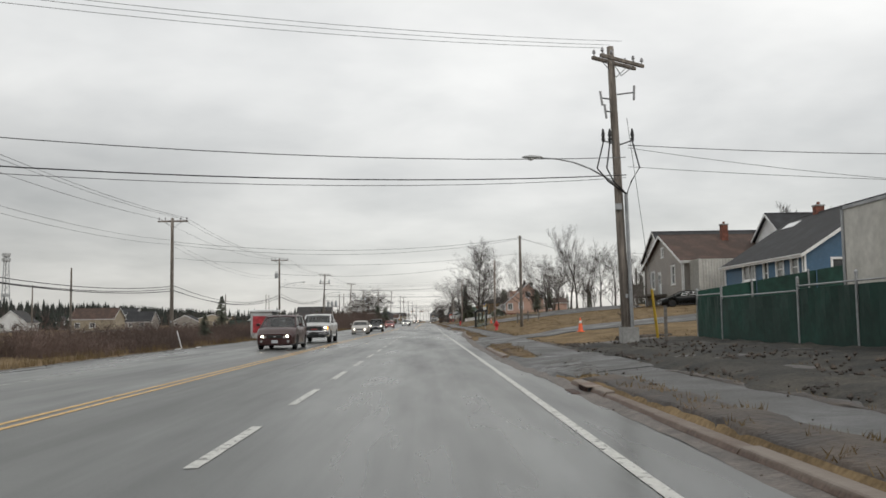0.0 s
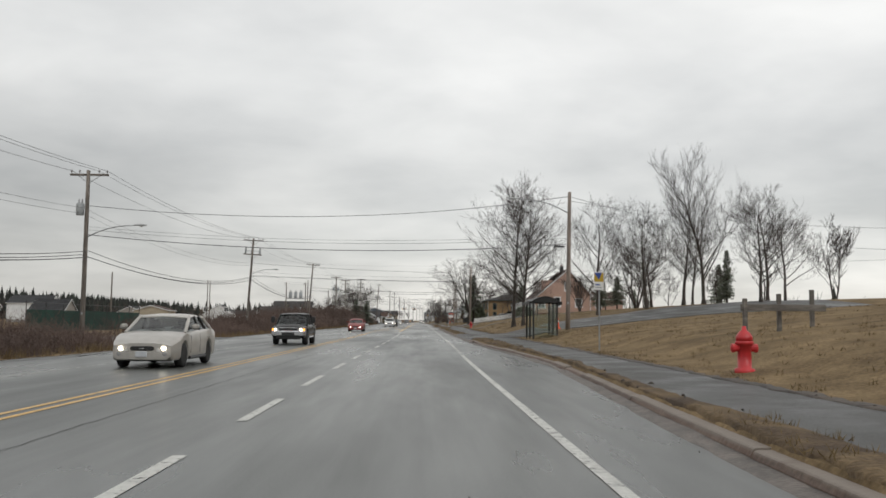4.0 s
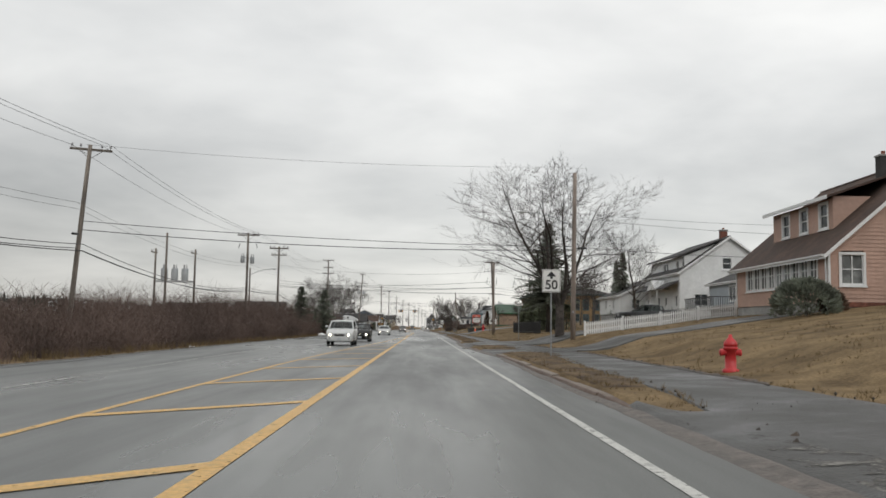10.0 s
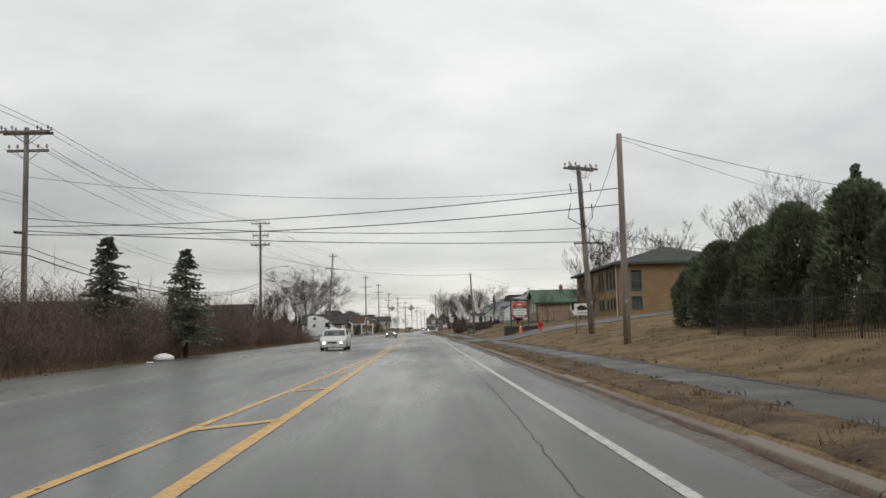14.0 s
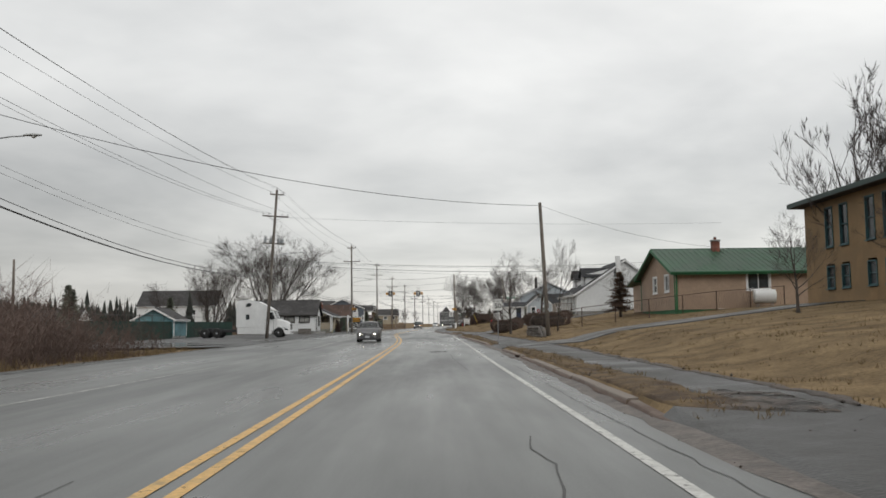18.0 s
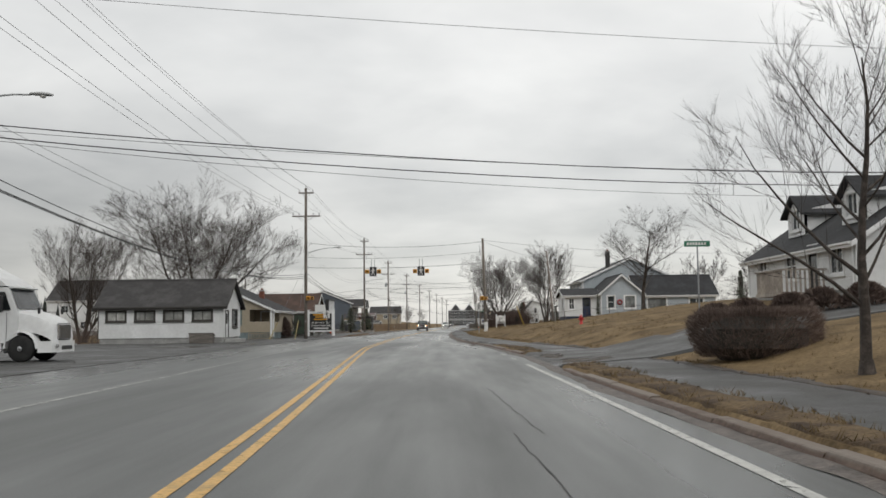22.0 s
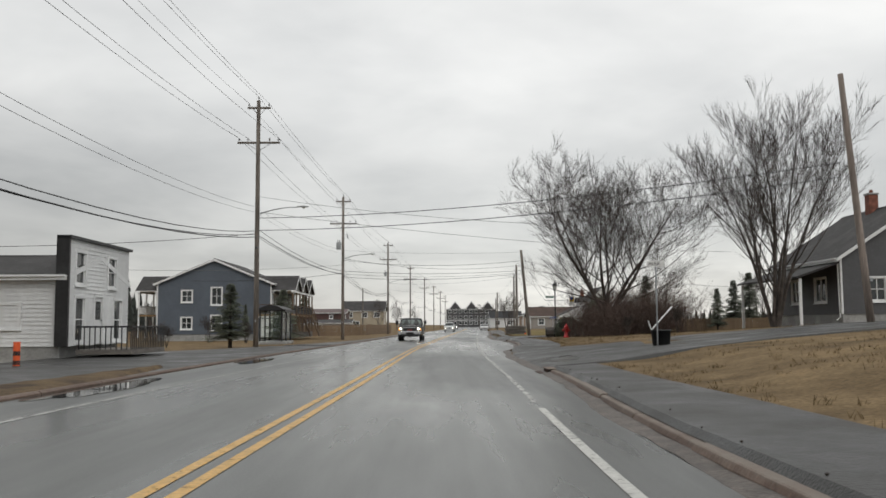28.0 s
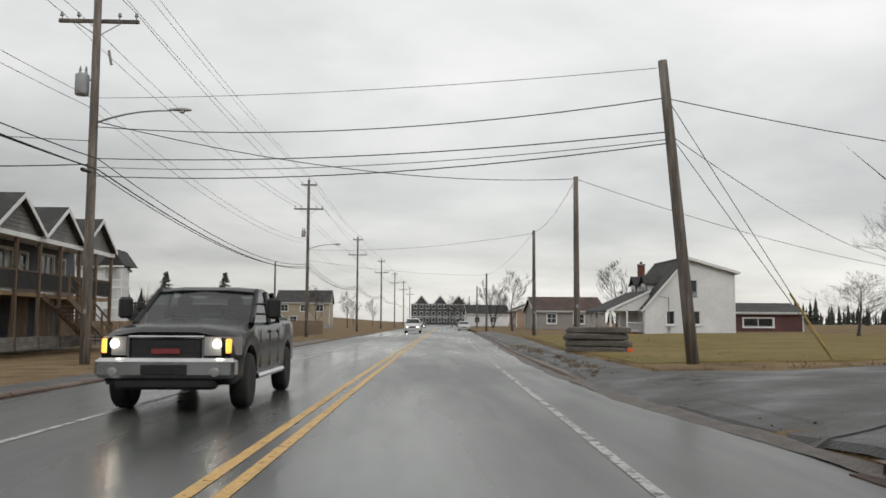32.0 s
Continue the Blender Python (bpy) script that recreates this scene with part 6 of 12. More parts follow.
SPANS = [((-19.7, 16, 6.5), (7.9, 30, 7.15), 0.6, 0.014), ((-19.7, 16, 5.7), (7.9, 30, 6.5), 0.6, 0.018), ((-19.7, 16, 5.6), (7.9, 30, 6.4), 0.7, 0.01), ((-19.7, 16, 9.7), (7.0, 29.5, 11.1), 0.5, 0.008), ((-19.7, 16, 9.9), (7.4, 29.8, 11.3), 0.5, 0.008), ((-19.7, 16, 10.0), (7.9, 30, 11.5), 0.5, 0.008),
         ((8, 30, 7.6), (40, 27, 7.2), 0.6, 0.014), ((8, 30, 7.5), (40, 38, 6.9), 0.7, 0.01), ((8, 30, 6.8), (40, 30, 6.2), 0.5, 0.01),
         ((-19.6, 68.6, 7.9), (9, 77.2, 8.6), 0.9, 0.014), ((-19.6, 68.6, 7.7), (9, 77.2, 8.5), 1.1, 0.012), ((-19.6, 68.6, 6.6), (9, 77.2, 7.2), 0.8, 0.01), ((9, 77.2, 8.6), (23, 86, 6.8), 0.5, 0.012), ((9, 77.2, 8.5), (28, 104, 9), 0.5, 0.012), ((9, 77.2, 7.2), (30, 98, 7), 0.5, 0.01),
         ((-20.1, 123, 8.2), (10.5, 126.8, 9.7), 1.0, 0.016), ((-20.1, 123, 6.4), (10.4, 126.8, 6.5), 0.7, 0.02), ((-20.1, 123, 6.7), (10.4, 126.8, 6.9), 0.6, 0.01), ((-20.1, 123, 6.9), (10.4, 126.8, 7.1), 0.6, 0.008), ((10.5, 126.8, 9.7), (40, 140, 7.5), 0.8, 0.014), ((10.5, 126.8, 9.4), (40, 124, 7.8), 0.8, 0.012), ((10.4, 126.8, 6.5), (40, 132, 6.5), 0.8, 0.01),
         ((-19.85, 174.9, 8.0), (36, 190, 9.2), 1.1, 0.016), ((-19.85, 174.9, 6.9), (36, 190, 8.0), 0.6, 0.009), ((-19.85, 174.9, 6.5), (36, 190, 7.4), 0.6, 0.02), ((-19.85, 174.9, 6.4), (36, 190, 7.35), 0.6, 0.012),
         ((-19.15, 228.5, 7.0), (10.05, 235.9, 6.7), 0.3, 0.018), ((-19.15, 228.5, 6.5), (10.05, 235.9, 6.5), 0.4, 0.022), ((10.05, 235.9, 6.7), (42, 246, 7.5), 0.5, 0.018), ((10.05, 235.9, 8.6), (42, 246, 9.0), 0.5, 0.012), ((10.05, 235.9, 8.9), (42, 242, 9.5), 0.5, 0.01), ((-19.15, 228.5, 11.4), (10.05, 235.9, 12.0), 0.4, 0.008), ((10.05, 235.9, 8.9), (27.6, 276, 8.4), 0.6, 0.012),
         ((-18.45, 292.8, 6.6), (8.9, 287, 7.0), 0.4, 0.018), ((-18.45, 292.8, 6.2), (8.9, 287, 6.3), 0.4, 0.02), ((-18.45, 292.8, 9.0), (9.9, 301.3, 9.2), 0.8, 0.012), ((-18.45, 292.8, 7.0), (10, 301.3, 6.9), 0.5, 0.018), ((-18.45, 292.8, 6.4), (10, 301.3, 6.1), 0.3, 0.02), ((8.9, 287, 9.2), (9.9, 301.3, 7.0), 0.5, 0.014), ((8.9, 287, 9.2), (40, 304, 7.6), 0.6, 0.014), ((8.9, 287, 9.1), (40, 312, 7.2), 0.6, 0.01), ((10, 301.3, 6.9), (45, 330, 6.6), 0.8, 0.016), ((10, 301.3, 6.1), (45, 322, 6.0), 0.8, 0.016), ((10, 301.3, 6.5), (45, 310, 6.2), 0.8, 0.01),
         ((-19.0, 358.0, 10.6), (7.7, 380.8, 9.1), 1.0, 0.016), ((7.7, 380.8, 9.1), (22.7, 390, 6.9), 0.5, 0.01),
         ((-15.9, 414.2, 8.1), (34, 431, 8.9), 0.8, 0.02), ((-15.9, 414.2, 7.7), (34, 430, 8.2), 0.9, 0.02), ((-15.9, 414.2, 7.6), (34, 432, 7.9), 1.0, 0.01), ((-15.9, 414.2, 7.9), (34, 428, 8.4), 0.7, 0.01), ((-15.9, 414.2, 12.6), (34, 424, 12.6), 0.4, 0.01),
         ((-13.4, 471.7, 9.3), (3.95, 472.5, 9.3), 0.5, 0.016), ((-13.4, 471.7, 7.9), (3.95, 472.5, 8.3), 0.35, 0.014), ((-13.4, 471.7, 6.9), (3.95, 472.5, 7.2), 0.25, 0.018), ((3.95, 472.5, 9.3), (20, 494, 7.8), 0.6, 0.014), ((3.95, 472.5, 9.4), (40, 476, 8.4), 0.8, 0.012), ((3.95, 472.5, 7.2), (30, 482, 6.6), 0.6, 0.01),
         ((-13.3, 535.9, 8.2), (15.2, 515.8, 8.0), 0.5, 0.02), ((-13.3, 535.9, 7.4), (15.2, 515.8, 7.4), 0.5, 0.02), ((-13.3, 535.9, 8.6), (24, 556, 7.5), 0.5, 0.014), ((-13.3, 535.9, 7.2), (-34, 524, 5.5), 0.4, 0.016), ((-13.3, 535.9, 9.6), (22, 534, 7.5), 0.9, 0.012),
         ((-11.26, 569.3, 7.9), (6.2, 561.5, 7.2), 0.5, 0.016), ((-11.26, 569.3, 6.8), (6.3, 561.5, 6.3), 0.3, 0.016), ((-11.26, 569.3, 6.5), (6.3, 561.5, 6.1), 0.35, 0.012), ((-11.26, 569.3, 6.2), (6.3, 561.5, 6.0), 0.4, 0.016), ((-11.26, 569.3, 8.9), (6.0, 561.5, 8.0), 0.2, 0.009), ((-11.26, 569.3, 8.1), (7.3, 579, 7.9), 0.7, 0.016), ((6.2, 561.5, 7.2), (26, 560, 4.6), 0.5, 0.014), ((6.2, 561.5, 6.3), (30, 592, 5.2), 0.6, 0.014), ((7.3, 579, 7.9), (40, 596, 4), 0.8, 0.014), ((-11.26, 569.3, 7.4), (-30, 552, 6.0), 0.3, 0.014), ((-11.26, 569.3, 6.6), (-24, 560, 5.4), 0.3, 0.02),
         ((-9.5, 622.3, 8), (9.4, 606, 8.1), 0.5, 0.012), ((-9.5, 622.3, 7), (10.2, 652, 7.3), 0.4, 0.012), ((7.3, 579, 7.9), (9.4, 606, 8.2), 0.5, 0.012), ((9.4, 606, 8.2), (10.2, 652, 7.4), 0.6, 0.012)]
for a, b, sag, r in SPANS:
    cable(a, b, sag, r)

# ---- vegetation ----
rg = random.Random(77)
bare("leader", 9.6, 153.4, 14.6, 0, "tall slender leafless poplar"); bare("leader", 9.9, 148.0, 12.4, 75, "tall slender leafless poplar")
bare("maple", 16.4, 146.5, 10.6, 200); bare("round", 31.5, 168, 9.5, 20); bare("poplar", 25.7, 146, 13.6, 70, "tall leafless poplar with dense branches", wide=1.05); bare("maple", 28.5, 140, 9.8, 10, wide=0.95); bare("round", 33.0, 150, 11.0, 150, wide=0.95); bare("round", 20.6, 146, 9.5, 250, wide=1.1); bare("round", 25.7, 152, 10.0, 30, wide=1.1); bare("maple", 24.7, 160, 9.0, 90); bare("far_clump", 24.6, 166, 8.0, 10, wide=1.3)
bare("maple", 38, 158, 10, 20); bare("maple", 17.5, 196, 6.6, 10, wide=0.8); bare("maple", 31.8, 217, 8.6, 30, wide=0.8)
bare("vase", 27, 214.5, 6.5, 80)
bare("forked", 10.2, 242.8, 12.9, 15, "old leafless tree with heavy spreading limbs", wide=1.28)
bare("maple", 19.5, 258, 9.0, 70); bare("round", 22, 300, 7.5, 70); bare("maple", 26, 312, 9.5, 30)
bare("sapling", 9.1, 383.6, 6.4, 40, "young slender leafless tree beside a pole", wide=0.7); bare("maple", 7.35, 401.4, 7.4, 200, "young leafless street tree", wide=0.95); bare("round", 19.0, 346, 4.6, 10, wide=1.15); bare("round", 19.5, 357, 4.4, 200, wide=1.1); bare("round", 20.5, 418.0, 4.8, 50); bare("maple", 15.8, 359, 4.2, 30, "small leafless tree on the slope", wide=1.1)
bare("round", 17.8, 464.8, 9.4, 20, "round-crowned leafless maple on a lawn", wide=1.3)
bare("vase", 16.3, 526.5, 12.6, 40, "tall many-stemmed leafless tree", wide=0.82); bare("dome", 10.0, 540.0, 12.8, 10, "wide leafless tree with low spreading limbs", wide=1.0)
bare("round", 23.6, 578.0, 8.2, 10, wide=1.1); bare("far_clump", 30, 566, 6.5, 80)
for x, y, hh, k in ((-31.8, 501, 19.2, "dome"), (-40, 484, 13, "spreading"), (-44, 470, 9, "poplar")):
    bare(k, x, y, hh, x * 7, "large leafless tree behind the houses", wide=1.15)

for i in range(26):
    y = 60 + 22 * i + rg.uniform(-8, 8)
    bare(("far", "far_clump")[i % 2], rg.uniform(40, 62), y, rg.uniform(7.5, 11), i * 50, "leafless tree on rising ground behind the houses")
for x, y, hh in ((40, 70, 9), (38, 90, 10), (46, 62, 9), (23.5, 368, 11.5), (28, 369, 12.5), (33, 367, 12), (30, 332, 10), (12, 640, 7), (15, 690, 8), (-16, 700, 8), (24, 640, 8), (12, 760, 8), (20, 830, 9), (-14, 760, 9), (-10, 830, 9), (30, 900, 10), (-20, 900, 10)):
    bare(("far", "far_clump")[int(x) % 2], x, y, hh, x * 11)
# conifers
spruce("pine", 12.2, 262.5, 10.6, 10, "tall dark pine with ragged open branches", wide=1.42); spruce("slim", 30, 246, 9, 0); spruce("slim", 26, 292, 9.5, 80); spruce("slim", 28, 305, 9, 15)
spruce("open", -13.6, 303.4, 6.6, 0, "open spruce above the brush", wide=1.35); spruce("open", -16.0, 297, 6.8, 100, "open spruce above the brush", wide=1.35); spruce("slim", -15.2, 306, 4.2, 10); spruce("open", -27, 118, 5.5, 20); spruce("open", -15.6, 63, 2.2, 20, "small bushy spruce at the verge", wide=1.4)
spruce("open", 23.0, 178, 4.6, 20, "bushy dark conifer behind a house", wide=1.3); spruce("open", 26.0, 182, 4.2, 80, "bushy dark conifer behind a house", wide=1.4); spruce("slim", 16.2, 396.5, 3.9, 30, "rusty dying spruce beside a house", wide=2.0, needles=M_RUST); spruce("slim", 17.0, 483.4, 2.6, 0, wide=0.6)
spruce("open", -14.6, 553.6, 4.7, 40, "large bushy dark spruce on a lawn", wide=1.5); spruce("slim", -16.2, 541.4, 4.6, 80, "young blue spruce on a lawn", wide=1.9); spruce("slim", -20.4, 566, 3.8, 90); spruce("open", -39.7, 737, 12.6, 10); spruce("open", -48.7, 722, 11.8, 60); spruce("slim", 12.0, 551.5, 3.2, 20, "dark spruce beside the footpath", wide=1.4); spruce("slim", 14.5, 548, 4.6, 70, wide=1.3)
for i in range(9):
    spruce("slim", 21 + 2.2 * i, 551 + (i % 3) * 2.5, 3.6 + (i * 7 % 5) * 0.4, i * 40, "dark conifer in a windbreak", wide=1.5)
for i in range(12):
    spruce(("slim", "open")[i % 2], 42 + (i * 13) % 20, 120 + 42 * i, 7 + i % 4, i * 33, "spruce on higher ground behind the houses")
for i in range(8):
    spruce("slim", -40 - (i * 5) % 17, 385 + 11 * i, 5.5 + i % 3, i * 25, "dark conifer behind a fence", wide=1.6)
# cedar hedge, shrubs
for i, (y, hh, r) in enumerate(((273.8, 3.2, 1.7), (277.6, 4.3, 1.9), (281.8, 4.2, 1.9), (285.5, 3.8, 1.8), (289.6, 3.6, 1.8), (293.4, 3.2, 1.7))):
    shrub(13.9 + 0.3 * (i % 2), y, r, r * 1.05, hh, i + 1, M_CEDAR, "tall rounded cedar in a row", 8200, 0.26, 0.8, "cedar", "cedar")
shrub(14.2, 264.3, 1.0, 1.0, 2.4, 9, M_CEDAR, "small rounded cedar on a lawn", 2000, 0.2, 0.9, "cedar", "cedar")
shrub(18.2, 219.5, 1.9, 1.6, 1.7, 10, M_NEEDLE, "dark spreading juniper beside a house", 3000, 0.22); shrub(19.8, 220.2, 0.8, 0.8, 0.9, 11, M_RUST, "low brown shrub beside a house", 800, 0.18)
M_HEDGE = surface("brown_hedge_twigs", (0.17, 0.125, 0.105), 0.95, 0.3, 6, 60, 0.0)
clipped(7.5, 407.4, 1.55, 1.1, 1.15, 20, "long clipped brown leafless hedge")
clipped(9.9, 395.4, 1.9, 0.9, 1.2, 21, "clipped rust-brown leafless hedge above a wall")
for i in range(5):
    shrub(9.2 + 1.3 * i, 416.0 + 0.6 * (i % 2), 1.0, 0.9, 0.75, 40 + i, M_HEDGE, "low brown leafless hedge", 2600, 0.15, 0.6, "hedge", "hedge")
bare("round", 30.5, 475, 4.0, 100, "big rounded leafless shrub", "shrub", None, "shrub", 1.6); shrub(-17.2, 480, 1.0, 1.6, 2.2, 53, M_BRUSH, "leafless climbing shrub against a wall", 2600, 0.3); shrub(11.0, 553.5, 1.4, 1.8, 1.1, 54, M_CEDAR, "low dark evergreen shrub beside the path", 2200, 0.2); bare("round", 30.4, 598, 4.4, 60, "big rounded leafless shrub on a lawn", "shrub", None, "shrub", 1.7)
for i, (x, y, s) in enumerate(((11.6, 47.5, 1.3), (12.0, 34, 1.6), (12.8, 36, 1.2), (-17.0, 485, 2.4), (-17, 488.5, 2.0), (13.5, 552.5, 1.6), (-24, 566, 2.6), (-19, 560, 2.0), (-22, 546, 1.8), (12, 530, 1.6), (9.6, 532, 1.2))):
    bush(x, y, s, i * 40)
places = [(rg.gauss(cx, r), rg.gauss(cy, r), rg.uniform(0.6, 1.0) * k) for cx, cy, r, k in ((9.6, 537.5, 0.9, 0.8), (12.4, 538.5, 1.2, 0.9), (10.6, 541.5, 1.2, 0.75), (13.5, 540, 1.3, 1.0), (9.5, 543.0, 1.0, 0.6), (13.5, 551, 1.6, 1.1)) for _ in range(26)]
shrub(8.4, 548.6, 1.0, 1.3, 1.3, 61, M_NEEDLE, "dark evergreen shrub beside a lamp post", 3600, 0.2, 1.2); shrub(10.8, 547.2, 1.5, 1.5, 2.7, 62, M_NEEDLE, "tall dark evergreen bush behind a hydrant", 5200, 0.24, 0.9)
thicket("undergrowth", "reddish-brown leafless shrubs under a large tree", places, 4.0, 8, 16)
# wild brush on the left
places = []
for i in range(4300):
    y = rg.uniform(40, 372)
    if 112 < y < 134:
        continue
    d = rg.uniform(0, 1) ** 1.8
    x = left_side(y) - 2.4 - d * (22 if y > 205 else 9)
    s = (0.45 + 0.7 * min(1, (left_side(y) - 2.0 - x) / 4)) * float(np.interp(y, [40, 110, 150, 195, 215, 240, 262, 330, 355, 372], [0.5, 0.5, 0.45, 0.5, 0.85, 0.95, 1.4, 1.45, 1.25, 1.0])) * rg.uniform(0.75, 1.12)
    places.append((x, y, s))
thicket("brush", "dense red-brown leafless brush along the verge", places, 2.9, 3, 15)
places = [(rg.uniform(-40, -17), rg.uniform(-10, 60), rg.uniform(0.35, 0.6)) for i in range(350)] + [(rg.uniform(-60, -30), rg.uniform(480, 640), rg.uniform(0.5, 1)) for i in range(300)] + [(rg.uniform(-42, -28), rg.uniform(378, 470), rg.uniform(0.5, 0.9)) for i in range(220)]
thicket("brush", "thin leafless scrub at the field edge", places, 2.6, 5, 10)
# far woods on the ridge and round the horizon
M_WOODS = surface("dark_distant_conifers", (0.028, 0.034, 0.028), 0.95, 0.4, 1.2, 20, 0.0)
M_WOODS_BARE = surface("brown_distant_woods", (0.075, 0.062, 0.056), 0.95, 0.3, 1.2, 20, 0.0)
for kind, material, count in ((0, M_WOODS, 2300), (1, M_WOODS_BARE, 2300)):
    m = Mesh()
    for i in range(count):
        if i % 5 < 3:
            x, y = rg.uniform(-225, -138) - 0.12 * max(0, (yy := rg.uniform(70, 900)) - 350), yy
        elif i % 5 == 3:
            x, y = rg.uniform(-150, -55), rg.uniform(560, 1200)
        else:
            x, y = rg.uniform(150, 420), rg.uniform(250, 1400)
        z = terrain(x, y)
        hh = rg.uniform(6, 12)
        if kind == 0:
            for t in range(4):
                r = hh * 0.22 * (1 - t * 0.23) * rg.uniform(0.8, 1.2)
                zz = z + hh * (0.08 + 0.22 * t)
                n = len(m.v)
                m.v += [(x + r * math.cos(a + t) * rg.uniform(0.7, 1.2), y + r * math.sin(a + t) * rg.uniform(0.7, 1.2), zz - rg.uniform(0, 0.4)) for a in (0, 1.26, 2.51, 3.77, 5.03)] + [(x, y, zz + hh * 0.34)]
                m.f += [(n + k, n + (k + 1) % 5, n + 5) for k in range(5)]
        else:
            for t in range(16):
                a, e = rg.uniform(0, 6.28), rg.uniform(0.1, 0.55)
                p = Vector((x, y, z + hh * rg.uniform(0.1, 0.5)))
                blade(m, p, p + Vector((math.cos(a) * e, math.sin(a) * e, 1)) * hh * rg.uniform(0.3, 0.55), 0.13, Vector((0.2, 0.3, 0.9)))
    single("far_woods", m, material, "distant woods on the ridge", "woods", kind="stuff")

# ==== houses on the right, in order along the road ====
h = house("house", "blue house with black shingle roof and white trim", 24.1, 35.2, 52.6, 67.2, 1.7, 5.2, 8.7, "y", W_BLUE, R_BLACK,
          wins=[("W", 61.0, 3.9, 2.4, 1.1, "slide", M_CURTAIN), ("W", 58.6, 3.4, 0.8, 1.6, "hung"), ("W", 55.9, 3.7, 1.2, 1.3, "hung", M_CURTAIN), ("W", 53.6, 3.7, 1.1, 1.3, "hung", M_CURTAIN),
                ("S", 25.8, 4.0, 1.5, 0.75, "slide"), ("S", 28.6, 6.1, 1.2, 1.1, "cross", M_CURTAIN)], apex=0.5)
chimney(h, 29.7, 62.8, 7.6, 9.4, 0.62)
part("skylight", Mesh().prism([(27.6, 7.35), (28.9, 8.25), (28.9, 8.4), (27.6, 7.5)], 64.0, 66.3, "y"), M_TRIM, h)
house("house", "house with broad black hipped roof behind others", 31, 43, 69.5, 82, 2.2, 6.2, 10.2, "x", W_WHITE, R_BLACK, wins=[("W", 74, 4.5, 1.2, 1.2)])
h = house("house", "warm grey house with brown roof, garage below and porch", 23.0, 36.0, 74.9, 88.3, 1.3, 6.2, 8.9, "x", W_GREY, R_BROWN, fh=1.6, course=0.2,
          wins=[("W", 77.5, 4.3, 1.15, 1.6, "hung"), ("W", 81.2, 7.0, 0.7, 0.75, "hung"), ("W", 84.6, 4.1, 1.3, 1.6, "hung", M_CURTAIN)], doors=[("W", 82.3, 3.45, M_TRIM)], found=M_CONCRETE)
chimney(h, 28.5, 80.2, 7.8, 9.9, 0.6)
part("garage_door", face_box(Mesh(), "W", 23.0, 76.2, 79.0, 1.05, 2.75, 0.02, 0.07, 0.02), M_TRIM, h, "white garage door")
pl = part("porch", Mesh().box(21.0, 22.98, 80.4, 88.3, 3.25, 3.42), M_DECK, h, "grey weathered wooden porch")
for i in range(28):
    y = 82.0 + i * 0.225
    part("baluster", Mesh().box(21.03, 21.08, y, y + 0.12, 3.42, 4.4), M_DECK, pl)
part("rail", Mesh().box(21.0, 21.12, 81.9, 88.3, 4.4, 4.48), M_DECK, pl)
for y in (80.5, 84.3, 88.1):
    part("post", Mesh().box(21.02, 21.16, y, y + 0.14, 0.9, 6.1), M_DECK, pl)
for i in range(10):
    part("step", Mesh().box(19.0 + 0.22 * i, 19.3 + 0.22 * i, 80.5, 81.8, 1.45 + 0.19 * i, 1.5 + 0.19 * i), M_DECK, pl)
for y in (80.5, 81.8):
    part("handrail", Mesh().tube([(19.0, y, 2.4), (21.1, y, 4.35)], 0.05, 6), M_DECK, pl)
    for i in range(9):
        part("baluster", Mesh().box(19.1 + 0.23 * i, 19.15 + 0.23 * i, y - 0.02, y + 0.02, 1.5 + 0.2 * i, 2.5 + 0.2 * i), M_DECK, pl)
M_CONTAINER = surface("off_white_corrugated_steel", (0.52, 0.51, 0.47), 0.55, 0.12, 5, 40, 0.06)
ct = thing("shipping_container", "off-white corrugated shipping container on timber cribbing", "container")
cm = Mesh()
for i in range(12):
    y = 72.0 + 0.2 * i
    cm.prism([(23.5, y), (23.5, y + 0.08), (23.56, y + 0.1), (23.56, y + 0.18), (23.5, y + 0.2)], 3.55, 6.05, "z")
for i in range(40):
    x = 23.6 + 0.24 * i
    cm.prism([(x, 71.96), (x + 0.1, 71.96), (x + 0.14, 72.02), (x + 0.22, 72.02), (x + 0.24, 72.1), (x, 72.1)], 3.55, 6.05, "z")
part("side_panel", cm, M_CONTAINER, ct)
part("roof_panel", Mesh().box(23.5, 33.3, 72.0, 74.4, 6.05, 6.12), M_CONTAINER, ct)
part("frame", Mesh().box(23.44, 23.6, 71.9, 72.04, 3.4, 6.15).box(23.44, 23.6, 74.32, 74.46, 3.4, 6.15).box(23.44, 33.4, 71.9, 72.0, 3.4, 3.55).box(23.44, 23.6, 72.04, 74.32, 3.4, 3.55), M_CONTAINER, ct)
for i in range(5):
    for x in (23.6, 27.0):
        cb = Mesh().cbox(x, x + 2.2, 72.0, 72.3, 1.75 + 0.33 * i, 2.0 + 0.33 * i, 0.02).cbox(x, x + 0.3, 72.0, 74.3, 1.9 + 0.3 * i, 2.1 + 0.3 * i, 0.02)
        part("timber", cb, M_DECK, ct)
house("house", "white house with black roof and gable to the road", 28.0, 40.0, 98.0, 109.2, 2.6, 8.2, 11.4, "x", W_WHITE, R_BLACK,
      wins=[("W", 100.8, 5.0, 2.2, 1.8, "slide"), ("W", 105.5, 5.2, 0.8, 1.2)], found=surface("blue_painted_foundation", (0.1, 0.2, 0.3), 0.7), fh=0.9, course=0.13)

